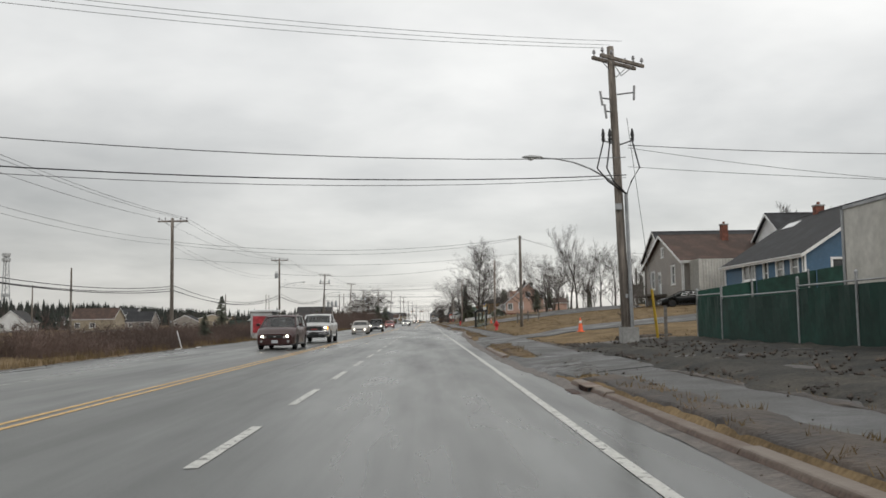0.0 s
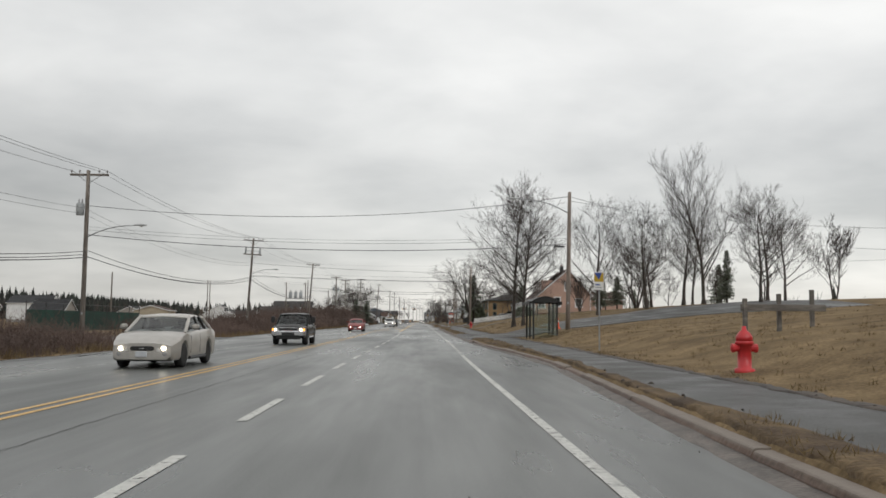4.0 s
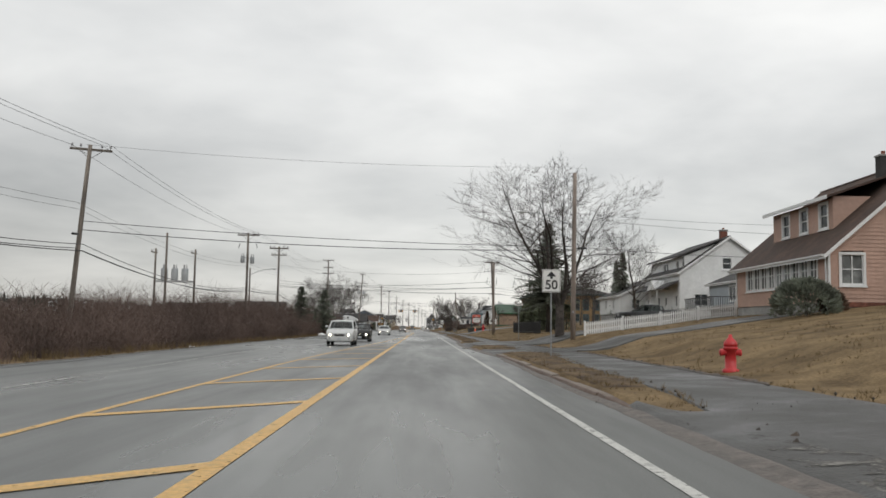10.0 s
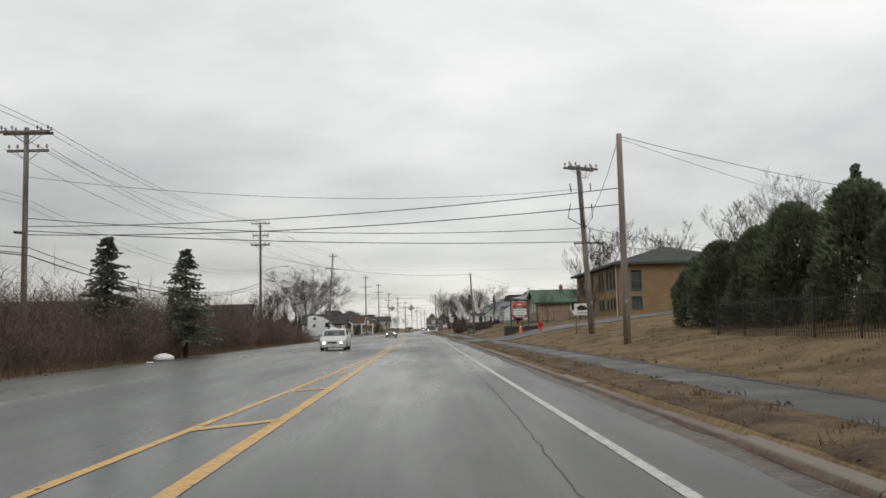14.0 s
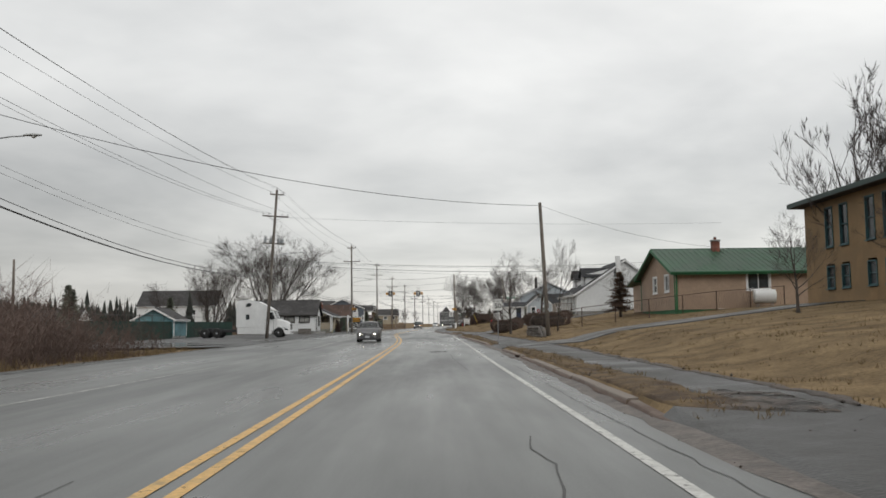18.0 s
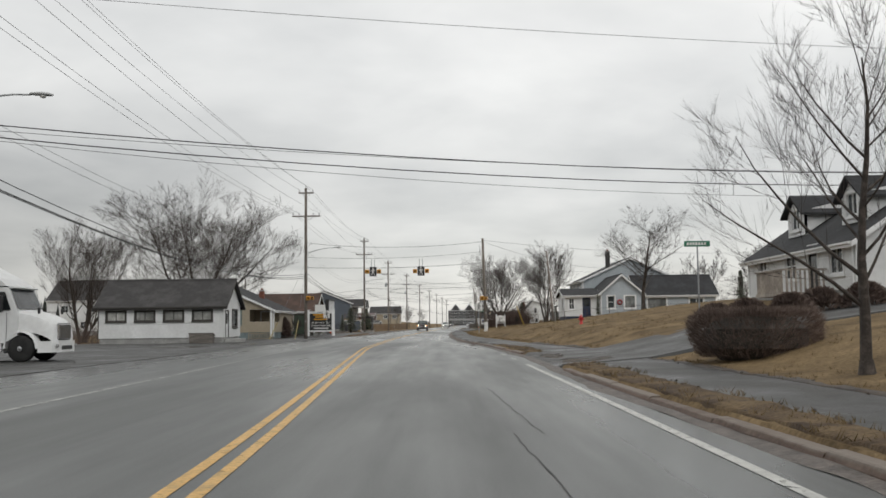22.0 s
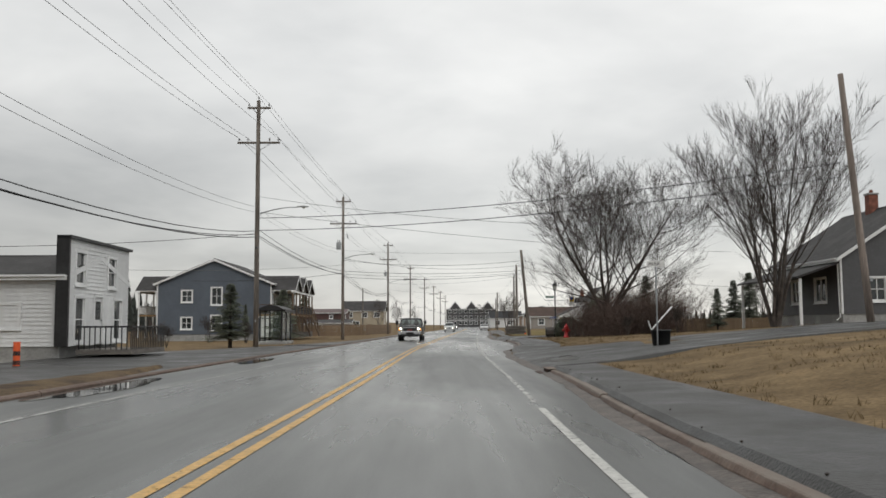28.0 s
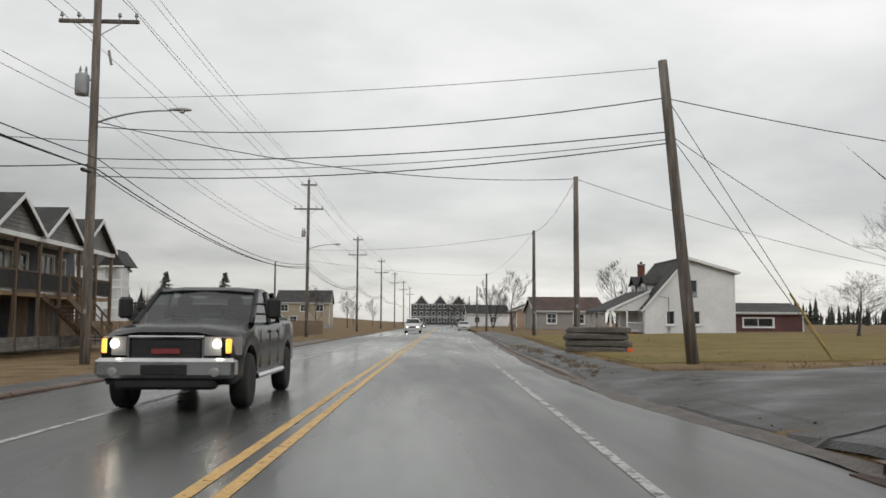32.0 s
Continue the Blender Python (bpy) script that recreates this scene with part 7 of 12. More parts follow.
# salmon house
pk = [("S", 23.9, 3.95, 1.05, 1.6, "hung"), ("S", 25.75, 6.75, 0.95, 1.35, "cross"), ("S", 27.6, 3.95, 1.1, 1.35, "cross"), ("S", 21.1, 3.75, 1.15, 1.5, "cross", M_CURTAIN)]
pk += [("W", 223.3 + 1.12 * i, 3.85, 0.95, 1.45, "cross", M_CURTAIN) for i in range(9)]
h = house("house", "salmon house with brown roof, sun porch and white windows", 20.5, 30.2, 222.0, 235.0, 2.5, 5.5, 10.4, "y", W_PINK, R_BROWN, wins=pk, apex=0.6, low0=5.45, low1=6.2, over=0.4, fh=0.35, course=0.2)
dm = part("dormer", siding("W", 22.0, 224.6, 232.6, 6.7, lambda z: (224.6, 232.6), 8.5, [(225.2 + 2.5 * i, 226.2 + 2.5 * i, 7.0, 8.3) for i in range(3)], 0.2), W_PINK, h)
part("side", siding("S", 224.6, 22.0, 25.6, 6.7, lambda z: (22.0, 22.0 + max(0.3, (8.6 - 6.2) * 1.5)), 8.6, [], 0.2), W_PINK, dm)
part("dormer_roof", Mesh().prism([(21.5, 8.45), (26.2, 10.1), (26.2, 10.22), (21.5, 8.58)], 224.2, 233.0, "y"), R_BROWN, dm)
part("dormer_board", Mesh().box(21.46, 21.5, 224.2, 233.0, 8.4, 8.6), M_TRIM, dm)
for i in range(3):
    window(h, "W", 22.0, 225.2 + 2.5 * i, 7.0, 1.0, 1.3, M_TRIM, "hung")
chimney(h, 25.9, 226.7, 9.6, 11.3, 0.6, R_GREY)
house("house_annex", "low salmon annex with shallow brown roof", 30.3, 36.5, 224.5, 231, 2.6, 5.4, 6.5, "x", W_PINK, R_BROWN, wins=[("S", 31.6, 3.9, 1.05, 1.3, "hung")], fh=0.35, course=0.2, category="house")
part("skirt_board", Mesh().box(20.6, 24.6, 221.86, 221.92, 2.6, 2.85), M_BRICK, h)

# white gambrel house, its wing, and the pale house with a deck
h = house("house", "white two-storey house with grey gambrel roof", 27.5, 38.0, 271.5, 286.5, 2.6, 7.6, 11.3, "y", W_WHITE, R_GREY, fh=0.4,
          wins=[("W", 272.6, 3.9, 0.8, 1.2, "hung"), ("W", 279.5, 3.7, 2.2, 1.4, "slide"), ("S", 29.0, 4.0, 1.4, 1.2, "cross"), ("S", 32.0, 7.9, 1.0, 1.2, "hung"), ("W", 284.4, 3.8, 0.8, 1.2, "hung")], doors=[("W", 276.6, 3.1, M_TRIM)])
dm = part("dormer", siding("W", 28.1, 272.6, 285.5, 7.2, lambda z: (272.6, 285.5), 9.3, [(278, 280.2, 7.7, 8.9), (274, 274.8, 7.7, 8.9)], 0.17), W_WHITE, h)
part("dormer_roof", Mesh().prism([(27.5, 9.2), (32.8, 11.3), (32.8, 11.45), (27.5, 9.36)], 272.2, 285.9, "y"), R_GREY, dm)
part("cheek", Mesh().prism([(28.1, 7.2), (32.6, 11.1), (28.1, 9.25)], 272.6, 272.75, "y"), W_WHITE, dm)
window(h, "W", 28.1, 278, 7.7, 2.2, 1.2, M_TRIM, "slide")
window(h, "W", 28.1, 274, 7.7, 0.8, 1.2, M_TRIM, "hung")
pr = part("porch_roof", Mesh().prism([(25.9, 5.75), (27.45, 6.5), (27.45, 6.65), (25.9, 5.9)], 272.0, 285.8, "y"), R_GREY, h)
for y in (275.5, 278.6):
    part("post", Mesh().box(26.0, 26.16, y, y + 0.16, 2.6, 5.75), M_TRIM, pr)
part("pediment", Mesh().prism([(275.3, 5.8), (279.0, 5.8), (277.15, 6.9)], 25.8, 27.3, "x"), M_TRIM, pr)
chimney(h, 33.0, 274.0, 10.8, 12.4, 0.7)
house("house_wing", "white low wing with dark gabled roof", 24.5, 33.5, 287, 299, 3.0, 5.6, 7.6, "y", W_WHITE, R_GREY, wins=[("S", 26.0, 4.0, 1.0, 1.1), ("W", 290, 4.0, 1.1, 1.2), ("W", 294.5, 4.0, 1.1, 1.2)], fh=0.35)
h = house("house", "pale blue house with a front deck", 29.0, 38.5, 258.0, 266.5, 2.9, 6.0, 8.0, "y", W_PALE, R_GREY, wins=[("W", 259, 4.2, 1.8, 1.3, "slide"), ("S", 31, 4.2, 1.4, 1.2)], fh=0.4)
dk = part("deck", Mesh().box(26.4, 28.95, 257.8, 266.4, 3.3, 3.48), M_DECK, h, "deck with black balusters")
for i in range(40):
    part("baluster", Mesh().box(26.42, 26.45, 257.9 + 0.212 * i, 257.94 + 0.212 * i, 3.48, 4.4), M_BLACK, dk)
for i in range(12):
    part("baluster", Mesh().box(26.5 + 0.205 * i, 26.54 + 0.205 * i, 257.82, 257.85, 3.48, 4.4), M_BLACK, dk)
part("rail", Mesh().box(26.38, 26.48, 257.8, 266.4, 4.4, 4.47).box(26.48, 28.95, 257.79, 257.88, 4.4, 4.47), M_BLACK, dk)

# buff brick office block
bb = thing("office_building", "two-storey buff brick office building with dark hipped roof", "building")
BX0, BX1, BY0, BY1, BZ0, BZ1 = 22.0, 36.0, 346.6, 372.6, 2.0, 7.7
bw = []
for k in range(4):
    y = 348.4 + 6.3 * k
    for j in (0, 1.75, 3.5)[: 2 if k % 2 else 3]:
        bw += [("W", y + j, 2.95, 0.85, 1.15), ("W", y + j, 5.2, 0.85, 2.1)]
for x in (23.4, 29.0, 30.8, 32.8):
    bw += [("S", x, 2.95, 1.1, 1.2), ("S", x, 5.0, 1.1, 1.9)]
for face, at, u0, u1 in (("W", BX0, BY0, BY1), ("S", BY0, BX0 + 0.15, BX1), ("E", BX1, BY0, BY1), ("N", BY1, BX0 + 0.15, BX1)):
    holes = [(w[1], w[1] + w[3], w[2], w[2] + w[4]) for w in bw if w[0] == face]
    part("wall", siding(face, at, u0, u1, BZ0 - 0.8, lambda z, a=u0, b=u1: (a, b), BZ1, holes, 0.205, 0.006, 0.25), M_BUFFBRICK, bb)
for w in bw:
    window(bb, w[0], BX0 if w[0] == "W" else BY0, w[1], w[2], w[3], w[4], M_TEAL, "hung", casing=0.04)
rf = Mesh()
o = 0.7
A = [(BX0 - o, BY0 - o, BZ1), (BX1 + o, BY0 - o, BZ1), (BX1 + o, BY1 + o, BZ1), (BX0 - o, BY1 + o, BZ1)]
cx = (BX0 + BX1) / 2
rf.add(A + [(p[0], p[1], p[2] + 0.28) for p in A] + [(cx, BY0 + 6.5, 10.2), (cx, BY1 - 6.5, 10.2)],
       [(3, 2, 1, 0), (0, 1, 5, 4), (1, 2, 6, 5), (2, 3, 7, 6), (3, 0, 4, 7), (4, 5, 8), (5, 6, 9, 8), (6, 7, 9), (7, 4, 8, 9)])
part("roof", rf, R_GREY, bb)
part("eave_board", Mesh().box(BX0 - o - 0.03, BX0 - o - 0.004, BY0 - o, BY1 + o, BZ1 + 0.02, BZ1 + 0.27).box(BX0 - o, BX1 + o, BY0 - o - 0.03, BY0 - o - 0.004, BZ1 + 0.02, BZ1 + 0.27), M_EAVE, bb)
part("downspout", Mesh().tube([(21.88, 347.2, 7.6), (21.88, 347.2, 2.0)], 0.06, 6), M_TRIM, bb)

# tan house with green roof
h = house("house", "tan house with green metal roof and green foundation", 18.2, 33.0, 386.3, 397.2, 1.3, 4.9, 6.8, "x", W_TAN, R_GREEN, found=M_GREENPAINT, fh=0.8, course=0.2, trim=M_GREENPAINT, sash=M_TRIM, over=0.5,
          wins=[("W", 388.3, 3.55, 1.15, 1.15, "slide"), ("W", 391.9, 3.55, 1.15, 1.15, "hung"), ("S", 23.4, 3.55, 1.6, 1.15, "slide"), ("S", 21.3, 1.55, 0.9, 0.45, "slide")])
chimney(h, 22.7, 391.2, 6.2, 7.6, 0.55)
for i in range(36):
    part("roof_rib", Mesh().tube([(18.0 + 0.42 * i, 385.8, 4.93), (18.0 + 0.42 * i, 391.7, 6.98)], 0.03, 4), R_GREEN, h)
part("lean_to_roof", Mesh().prism([(397.2, 5.2), (401.6, 4.3), (401.6, 4.42), (397.2, 5.34)], 17.8, 28, "x"), R_GREEN, h)
part("lean_to_wall", siding("W", 18.4, 397.3, 401.2, 2.1, lambda z: (397.3, 401.2), 4.4, [], 0.2), W_TAN, h)
tk = thing("oil_tank", "white oval oil tank beside a house", "tank", pose(24.2, 385.2, terrain(24.2, 385.2)))
part("shell", Mesh().rings([[(x, 0.33 * math.cos(a), 0.75 + 0.5 * math.sin(a)) for a in [k * math.pi / 7 for k in range(14)]] for x in (-0.75, -0.7, 0.7, 0.75)]), M_WHITE, tk, smooth=True)
for x in (-0.55, 0.5):
    for yy in (-0.2, 0.16):
        part("leg", Mesh().box(x, x + 0.05, yy, yy + 0.05, -0.1, 0.4), M_STEEL, tk)

# white house with dormers
h = house("house", "white house with dark roof, dormers and chimney", 15.0, 24.4, 421.0, 433.5, 2.0, 4.6, 8.1, "y", W_WHITE, R_BLACK, apex=0.58, low0=4.5, low1=5.2, course=0.13, trim=M_TRIM,
          wins=[("S", 19.2, 6.2, 0.75, 0.8, "slide"), ("W", 422.2, 3.2, 1.3, 1.2, "slide"), ("W", 427.0, 3.2, 1.4, 1.2), ("W", 430.8, 3.2, 1.2, 1.2)], doors=[("W", 424.7, 2.5, M_BLACK)])
part("chimney", Mesh().box(19.4, 19.9, 420.6, 420.98, 2.0, 8.6), M_WHITE, h)
for y in (422.5, 428.6):
    d = part("dormer", siding("W", 16.1, y, y + 2.0, 5.4, lambda z, y=y: (y + max(0, z - 6.5) * 1.2, y + 2.0 - max(0, z - 6.5) * 1.2), 7.2, [(y + 0.5, y + 1.5, 5.75, 6.7)], 0.15), W_WHITE, h)
    for s in (-1, 1):
        part("dormer_roof", Mesh().prism([(y + 1, 7.35), (y + 1 + s * 1.3, 6.35), (y + 1 + s * 1.3, 6.45), (y + 1, 7.47)], 15.8, 19.6, "x"), R_BLACK, d)
    part("cheek", Mesh().prism([(16.1, 5.4), (19.0, 7.3), (16.1, 6.6)], y, y + 0.08, "y"), W_WHITE, d)
    part("cheek", Mesh().prism([(16.1, 5.4), (19.0, 7.3), (16.1, 6.6)], y + 1.92, y + 2.0, "y"), W_WHITE, d)
    window(h, "W", 16.1, y + 0.5, 5.75, 1.0, 0.95, M_TRIM, "slide")
st = part("porch", Mesh().box(13.0, 14.98, 423.8, 427.0, 2.3, 2.45), M_PORCH, h, "wooden porch with stairs")
for i in range(15):
    part("baluster", Mesh().box(13.02, 13.07, 423.85 + 0.21 * i, 423.93 + 0.21 * i, 2.45, 3.4), M_PORCH, st)
part("rail", Mesh().box(12.98, 13.1, 423.8, 427.0, 3.4, 3.47).box(13.1, 14.98, 423.78, 423.88, 3.4, 3.47), M_PORCH, st)
for i in range(9):
    part("baluster", Mesh().box(13.2 + 0.2 * i, 13.27 + 0.2 * i, 423.8, 423.86, 2.45, 3.4), M_PORCH, st)
for i in range(5):
    part("step", Mesh().box(13.1, 14.5, 422.5 + 0.26 * i, 422.8 + 0.26 * i, 1.5 + 0.17 * i, 1.56 + 0.17 * i), M_PORCH, st)
h.location.x = 1.5

# pale grey house group
h = house("house", "pale grey cottage with dark roof, wreath and navy base", 17.5, 22.0, 484.0, 493, 1.6, 4.5, 6.4, "y", W_PALE, R_BLACK, found=M_NAVY, fh=0.35,
          wins=[("S", 18.2, 2.75, 0.8, 1.35, "hung"), ("S", 20.1, 2.75, 1.2, 1.35, "none", M_CURTAIN), ("W", 485.5, 2.7, 0.9, 1.3)])
part("wreath", Mesh().rings([[(19.55 + (0.24 + 0.08 * math.cos(b)) * math.cos(a), 483.9 + 0.08 * math.sin(b), 3.4 + (0.24 + 0.08 * math.cos(b)) * math.sin(a)) for b in [k * math.pi / 3 for k in range(6)]] for a in [k * math.pi / 8 for k in range(17)]], False), surface("red_wreath", (0.25, 0.03, 0.03), 0.8), h, "red door wreath", smooth=True)
house("house_annex", "white flat annex with navy door", 13.6, 17.35, 484.6, 490, 1.6, 4.2, 4.9, "x", W_WHITE, R_BLACK, found=M_NAVY, fh=0.3, wins=[("W", 486.2, 2.6, 1.1, 1.3), ("S", 14.0, 2.7, 0.6, 1.2)], doors=[("S", 15.5, 1.95, M_NAVY)], spout=False)
h = house("house", "pale grey two-storey house with dark roof", 17.0, 28.5, 493.2, 504, 1.8, 6.3, 8.9, "y", W_PALE, R_BLACK, wins=[("S", 23.5, 4.6, 1.0, 1.2), ("W", 495, 4.6, 1.0, 1.2), ("W", 498, 4.6, 1.0, 1.2), ("W", 501, 4.6, 1.0, 1.2)])
chimney(h, 20.5, 495.5, 7.6, 10.0, 0.5, R_GREY)
house("house_wing", "pale grey wing with dark roof and picture window", 22.2, 31.0, 486.5, 493, 1.7, 4.3, 6.5, "x", W_PALE, R_BLACK, found=M_NAVY, fh=0.35, wins=[("S", 23.2, 2.7, 2.2, 1.2, "none", M_CURTAIN), ("S", 28.0, 2.7, 1.6, 1.1, "cross")])
h = house("house", "dark grey house with white trim and front porch", 22.0, 32.5, 531.0, 541.5, 1.3, 5.2, 8.6, "y", W_DARK, R_GREY,
          wins=[("S", 23.6, 2.6, 1.0, 1.3, "cross"), ("S", 25.4, 2.6, 1.0, 1.3, "cross"), ("S", 26.2, 5.9, 0.9, 1.2, "hung"), ("S", 28.0, 5.9, 0.9, 1.2, "hung"), ("W", 533, 2.6, 1.6, 1.4, "slide"), ("W", 537, 2.6, 1.2, 1.4)])
pr = part("porch_roof", Mesh().prism([(19.4, 3.9), (22.0, 4.8), (22.0, 4.92), (19.4, 4.02)], 531, 541.4, "y"), R_GREY, h)
for y in (531.2, 535, 541):
    part("post", Mesh().box(19.6, 19.75, y, y + 0.15, 0.8, 3.9), M_TRIM, pr)
chimney(h, 27.0, 537, 8.0, 9.8, 0.6)
h = house("house", "white house with steep grey roof, dormers and porch", 19.6, 27.2, 612.0, 621, 0.1, 2.9, 6.7, "y", W_WHITE, R_GREY, apex=0.47, low0=2.7, low1=5.6, fh=0.3, course=0.13,
          wins=[("S", 21.4, 1.2, 0.7, 1.1, "none"), ("S", 23.55, 1.2, 0.7, 1.1, "none"), ("S", 23.35, 3.7, 0.7, 1.2, "none")])
for y in (614.2, 617.6):
    d = part("dormer", siding("W", 20.3, y, y + 1.4, 3.3, lambda z, y=y: (y, y + 1.4), 4.7, [(y + 0.35, y + 1.05, 3.6, 4.4)], 0.15), W_WHITE, h)
    for s in (-1, 1):
        part("dormer_roof", Mesh().prism([(y + 0.7, 5.35), (y + 0.7 + s * 0.95, 4.6), (y + 0.7 + s * 0.95, 4.7), (y + 0.7, 5.47)], 20.1, 22.6, "x"), R_GREY, d)
    part("cheek", Mesh().prism([(20.3, 3.3), (22.3, 4.9), (20.3, 4.7)], y, y + 0.08, "y"), W_WHITE, d)
    window(h, "W", 20.3, y + 0.35, 3.6, 0.7, 0.8, M_TRIM, "hung")
pr = part("porch_roof", Mesh().prism([(16.5, 2.2), (20.3, 3.95), (20.3, 4.08), (16.5, 2.34)], 612.6, 621, "y"), R_GREY, h)
part("porch_gable", Mesh().prism([(17.0, 2.3), (20.2, 3.85), (20.2, 2.3)], 612.7, 612.8, "y"), W_WHITE, pr)
part("porch_fascia", Mesh().prism([(16.5, 2.14), (20.3, 3.89), (20.3, 4.09), (16.5, 2.35)], 612.54, 612.595, "y"), M_TRIM, pr)
for x, y in ((16.8, 612.7), (16.8, 615), (16.8, 618), (16.8, 620.6), (18.2, 612.7)):
    part("post", Mesh().box(x, x + 0.15, y, y + 0.15, 0.45, 2.35), M_TRIM, pr)
part("porch_base", Mesh().box(16.7, 19.55, 612.6, 620.8, -0.1, 0.5), M_BRICK, pr)
part("porch_wall", Mesh().box(16.72, 17.9, 612.62, 612.74, 0.5, 0.95).box(16.72, 16.84, 612.9, 617.9, 0.5, 0.95), M_BRICK, pr, "low red brick wall")
rl = part("porch_railing", Mesh().box(18.3, 19.55, 612.68, 612.74, 1.28, 1.36).box(18.3, 19.55, 612.68, 612.74, 0.6, 0.66), M_TRIM, pr)
for i in range(9):
    part("baluster", Mesh().box(18.4 + 0.13 * i, 18.44 + 0.13 * i, 612.69, 612.73, 0.66, 1.28), M_TRIM, rl)
part("conduit", Mesh().tube([(21.6, 611.95, 0.5), (21.6, 611.95, 3.4), (20.8, 611.95, 3.5)], 0.03, 6).box(21.5, 21.72, 611.86, 611.97, 0.7, 1.0), M_STEEL, h)
chimney(h, 21.4, 619.6, 4.6, 6.7, 0.55)
house("outbuilding", "long low dark red outbuilding", 29.5, 39, 625, 632, 0.1, 2.4, 3.2, "x", surface("dark_red_siding", (0.11, 0.04, 0.035), 0.7), R_GREY, wins=[("S", 33, 1.0, 3.0, 0.8, "slide")], fh=0.2, category="outbuilding")
for k, (x, y, w, d, z, mat, rf) in enumerate(((17, 655, 9, 10, 4.6, W_GREY, R_BROWN), (19, 690, 10, 10, 5.5, W_TAN, R_GREY), (14, 735, 9, 10, 5.0, W_WHITE, R_BLACK), (18, 790, 10, 12, 6, W_CREAM, R_GREY), (34, 668, 12, 9, 4.4, W_PALE, R_GREY), (40, 560, 11, 10, 5.0, W_WHITE, R_GREY))):
    house("house", ("small grey house", "small tan house", "small white house", "beige house", "pale blue house", "white bungalow")[k] + " with shingle roof beside the road", x, x + w, y, y + d, 0.1, z * 0.62, z, "xyxyxy"[k], mat, rf, wins=[("S", x + 1.5, 1.2, 1.2, 1.2), ("S", x + 5, 1.2, 1.4, 1.2), ("W", y + 2, 1.2, 1.2, 1.2)], fh=0.3)

# ==== left side ====
h = house("shop", "long low white building with dark roof and dark window trim", -27.0, -17.3, 455.0, 460.8, 0.15, 3.0, 5.0, "x", W_WHITE, R_GREY, trim=M_DARKTRIM, fh=0.3, course=0.22, category="shop", corner=False,
          wins=[("S", x, 1.8, 1.45, 0.72, "slide", M_BLIND) for x in (-26.4, -24.15, -21.9, -19.65)] + [("E", 457.9, 1.3, 1.7, 1.3, "none")], doors=[("E", 455.7, 0.45, M_WHITE)])
part("step", Mesh().cbox(-17.3, -16.0, 455.5, 457.2, 0, 0.32, 0.03), M_CONCRETE, h)
bn = thing("bench_box", "dark wooden box against a wall", "box", pose(-18.8, 454.4, 0))
part("body", Mesh().prism([(-0.3, 0), (0.3, 0), (0.3, 0.55), (-0.3, 0.75)], -0.9, 0.9, "x"), M_DECK, bn)
part("lid", Mesh().prism([(-0.33, 0.76), (0.33, 0.55), (0.33, 0.6), (-0.33, 0.81)], -0.95, 0.95, "x"), M_DECK, bn)
h = house("house", "beige house with black roof, shuttered window and small porch", -28.8, -17.0, 474.2, 486, 0.2, 2.85, 5.5, "y", W_CREAM, R_BLACK, fh=0.45, found=surface("grey_blue_foundation", (0.15, 0.19, 0.2), 0.7), course=0.15,
          wins=[("S", -21.65, 1.36, 1.0, 1.72, "hung", M_PANE, M_SHAKE), ("S", -22.3, 0.2, 0.9, 0.4, "slide")], gaps=(("S", -19.4, -17.4, 1.8, 2.85), ("E", 474.7, 477.5, 1.8, 2.75)))
chimney(h, -20.0, 483.2, 3.6, 5.2, 0.5)
part("porch_post", Mesh().box(-17.3, -17.1, 474.0, 474.12, 0.2, 2.8), M_TRIM, h)
part("porch_wall", Mesh().box(-19.6, -17.2, 477.6, 477.7, 0.7, 2.9).box(-19.7, -19.6, 474.4, 477.7, 0.7, 2.9), W_CREAM, h)
part("porch_floor", Mesh().box(-19.6, -17.2, 474.4, 477.6, 0.68, 0.76), M_DECK, h)
part("porch_ceiling", Mesh().box(-19.6, -17.2, 474.4, 477.6, 2.92, 2.97), M_TRIM, h)
window(h, "S", 477.6, -18.9, 1.5, 0.9, 1.2, M_TRIM, "hung")
lt = part("lattice", Mesh().box(-19.5, -17.05, 474.1, 474.13, 0.0, 0.05).box(-19.5, -17.05, 474.1, 474.13, 0.52, 0.57), W_CREAM, h, "beige lattice skirting below a porch")
for i in range(16):
    part("lath", Mesh().box(-19.5 + 0.16 * i, -19.44 + 0.16 * i, 474.09, 474.1, 0.05, 0.52), W_CREAM, lt)
part("downspout", Mesh().tube([(-16.8, 474.2, 2.7), (-16.95, 474.05, 2.4), (-16.95, 474.05, 0.2)], 0.045, 6), M_TRIM, h)
h = house("outbuilding", "olive garage with brown roof", -24.2, -15.3, 490.5, 498.5, 0.1, 3.0, 5.0, "x", W_OLIVE, R_BROWN, fh=0.2, category="garage", wins=[("S", -23, 1.2, 1.0, 1.0)])
part("garage_door", face_box(Mesh(), "S", 490.5, -20.4, -16.4, 0.25, 2.5, 0.01, 0.06, 0.02), surface("dark_green_garage_door", (0.06, 0.085, 0.06), 0.6), h)
for i in range(5):
    part("door_panel", face_box(Mesh(), "S", 490.5, -20.35, -16.45, 0.3 + 0.44 * i, 0.68 + 0.44 * i, 0.06, 0.075, 0.01), MATS["dark_green_garage_door"], h)
h = house("shop", "small white false-front shop with tall windows and deck", -26.5, -17.1, 515.4, 522.0, 0.2, 3.4, 4.3, "x", W_WHITE, R_GREY, fh=0.3, category="shop", corner=False, wins=[("S", -23.5, 1.3, 1.2, 0.9)])
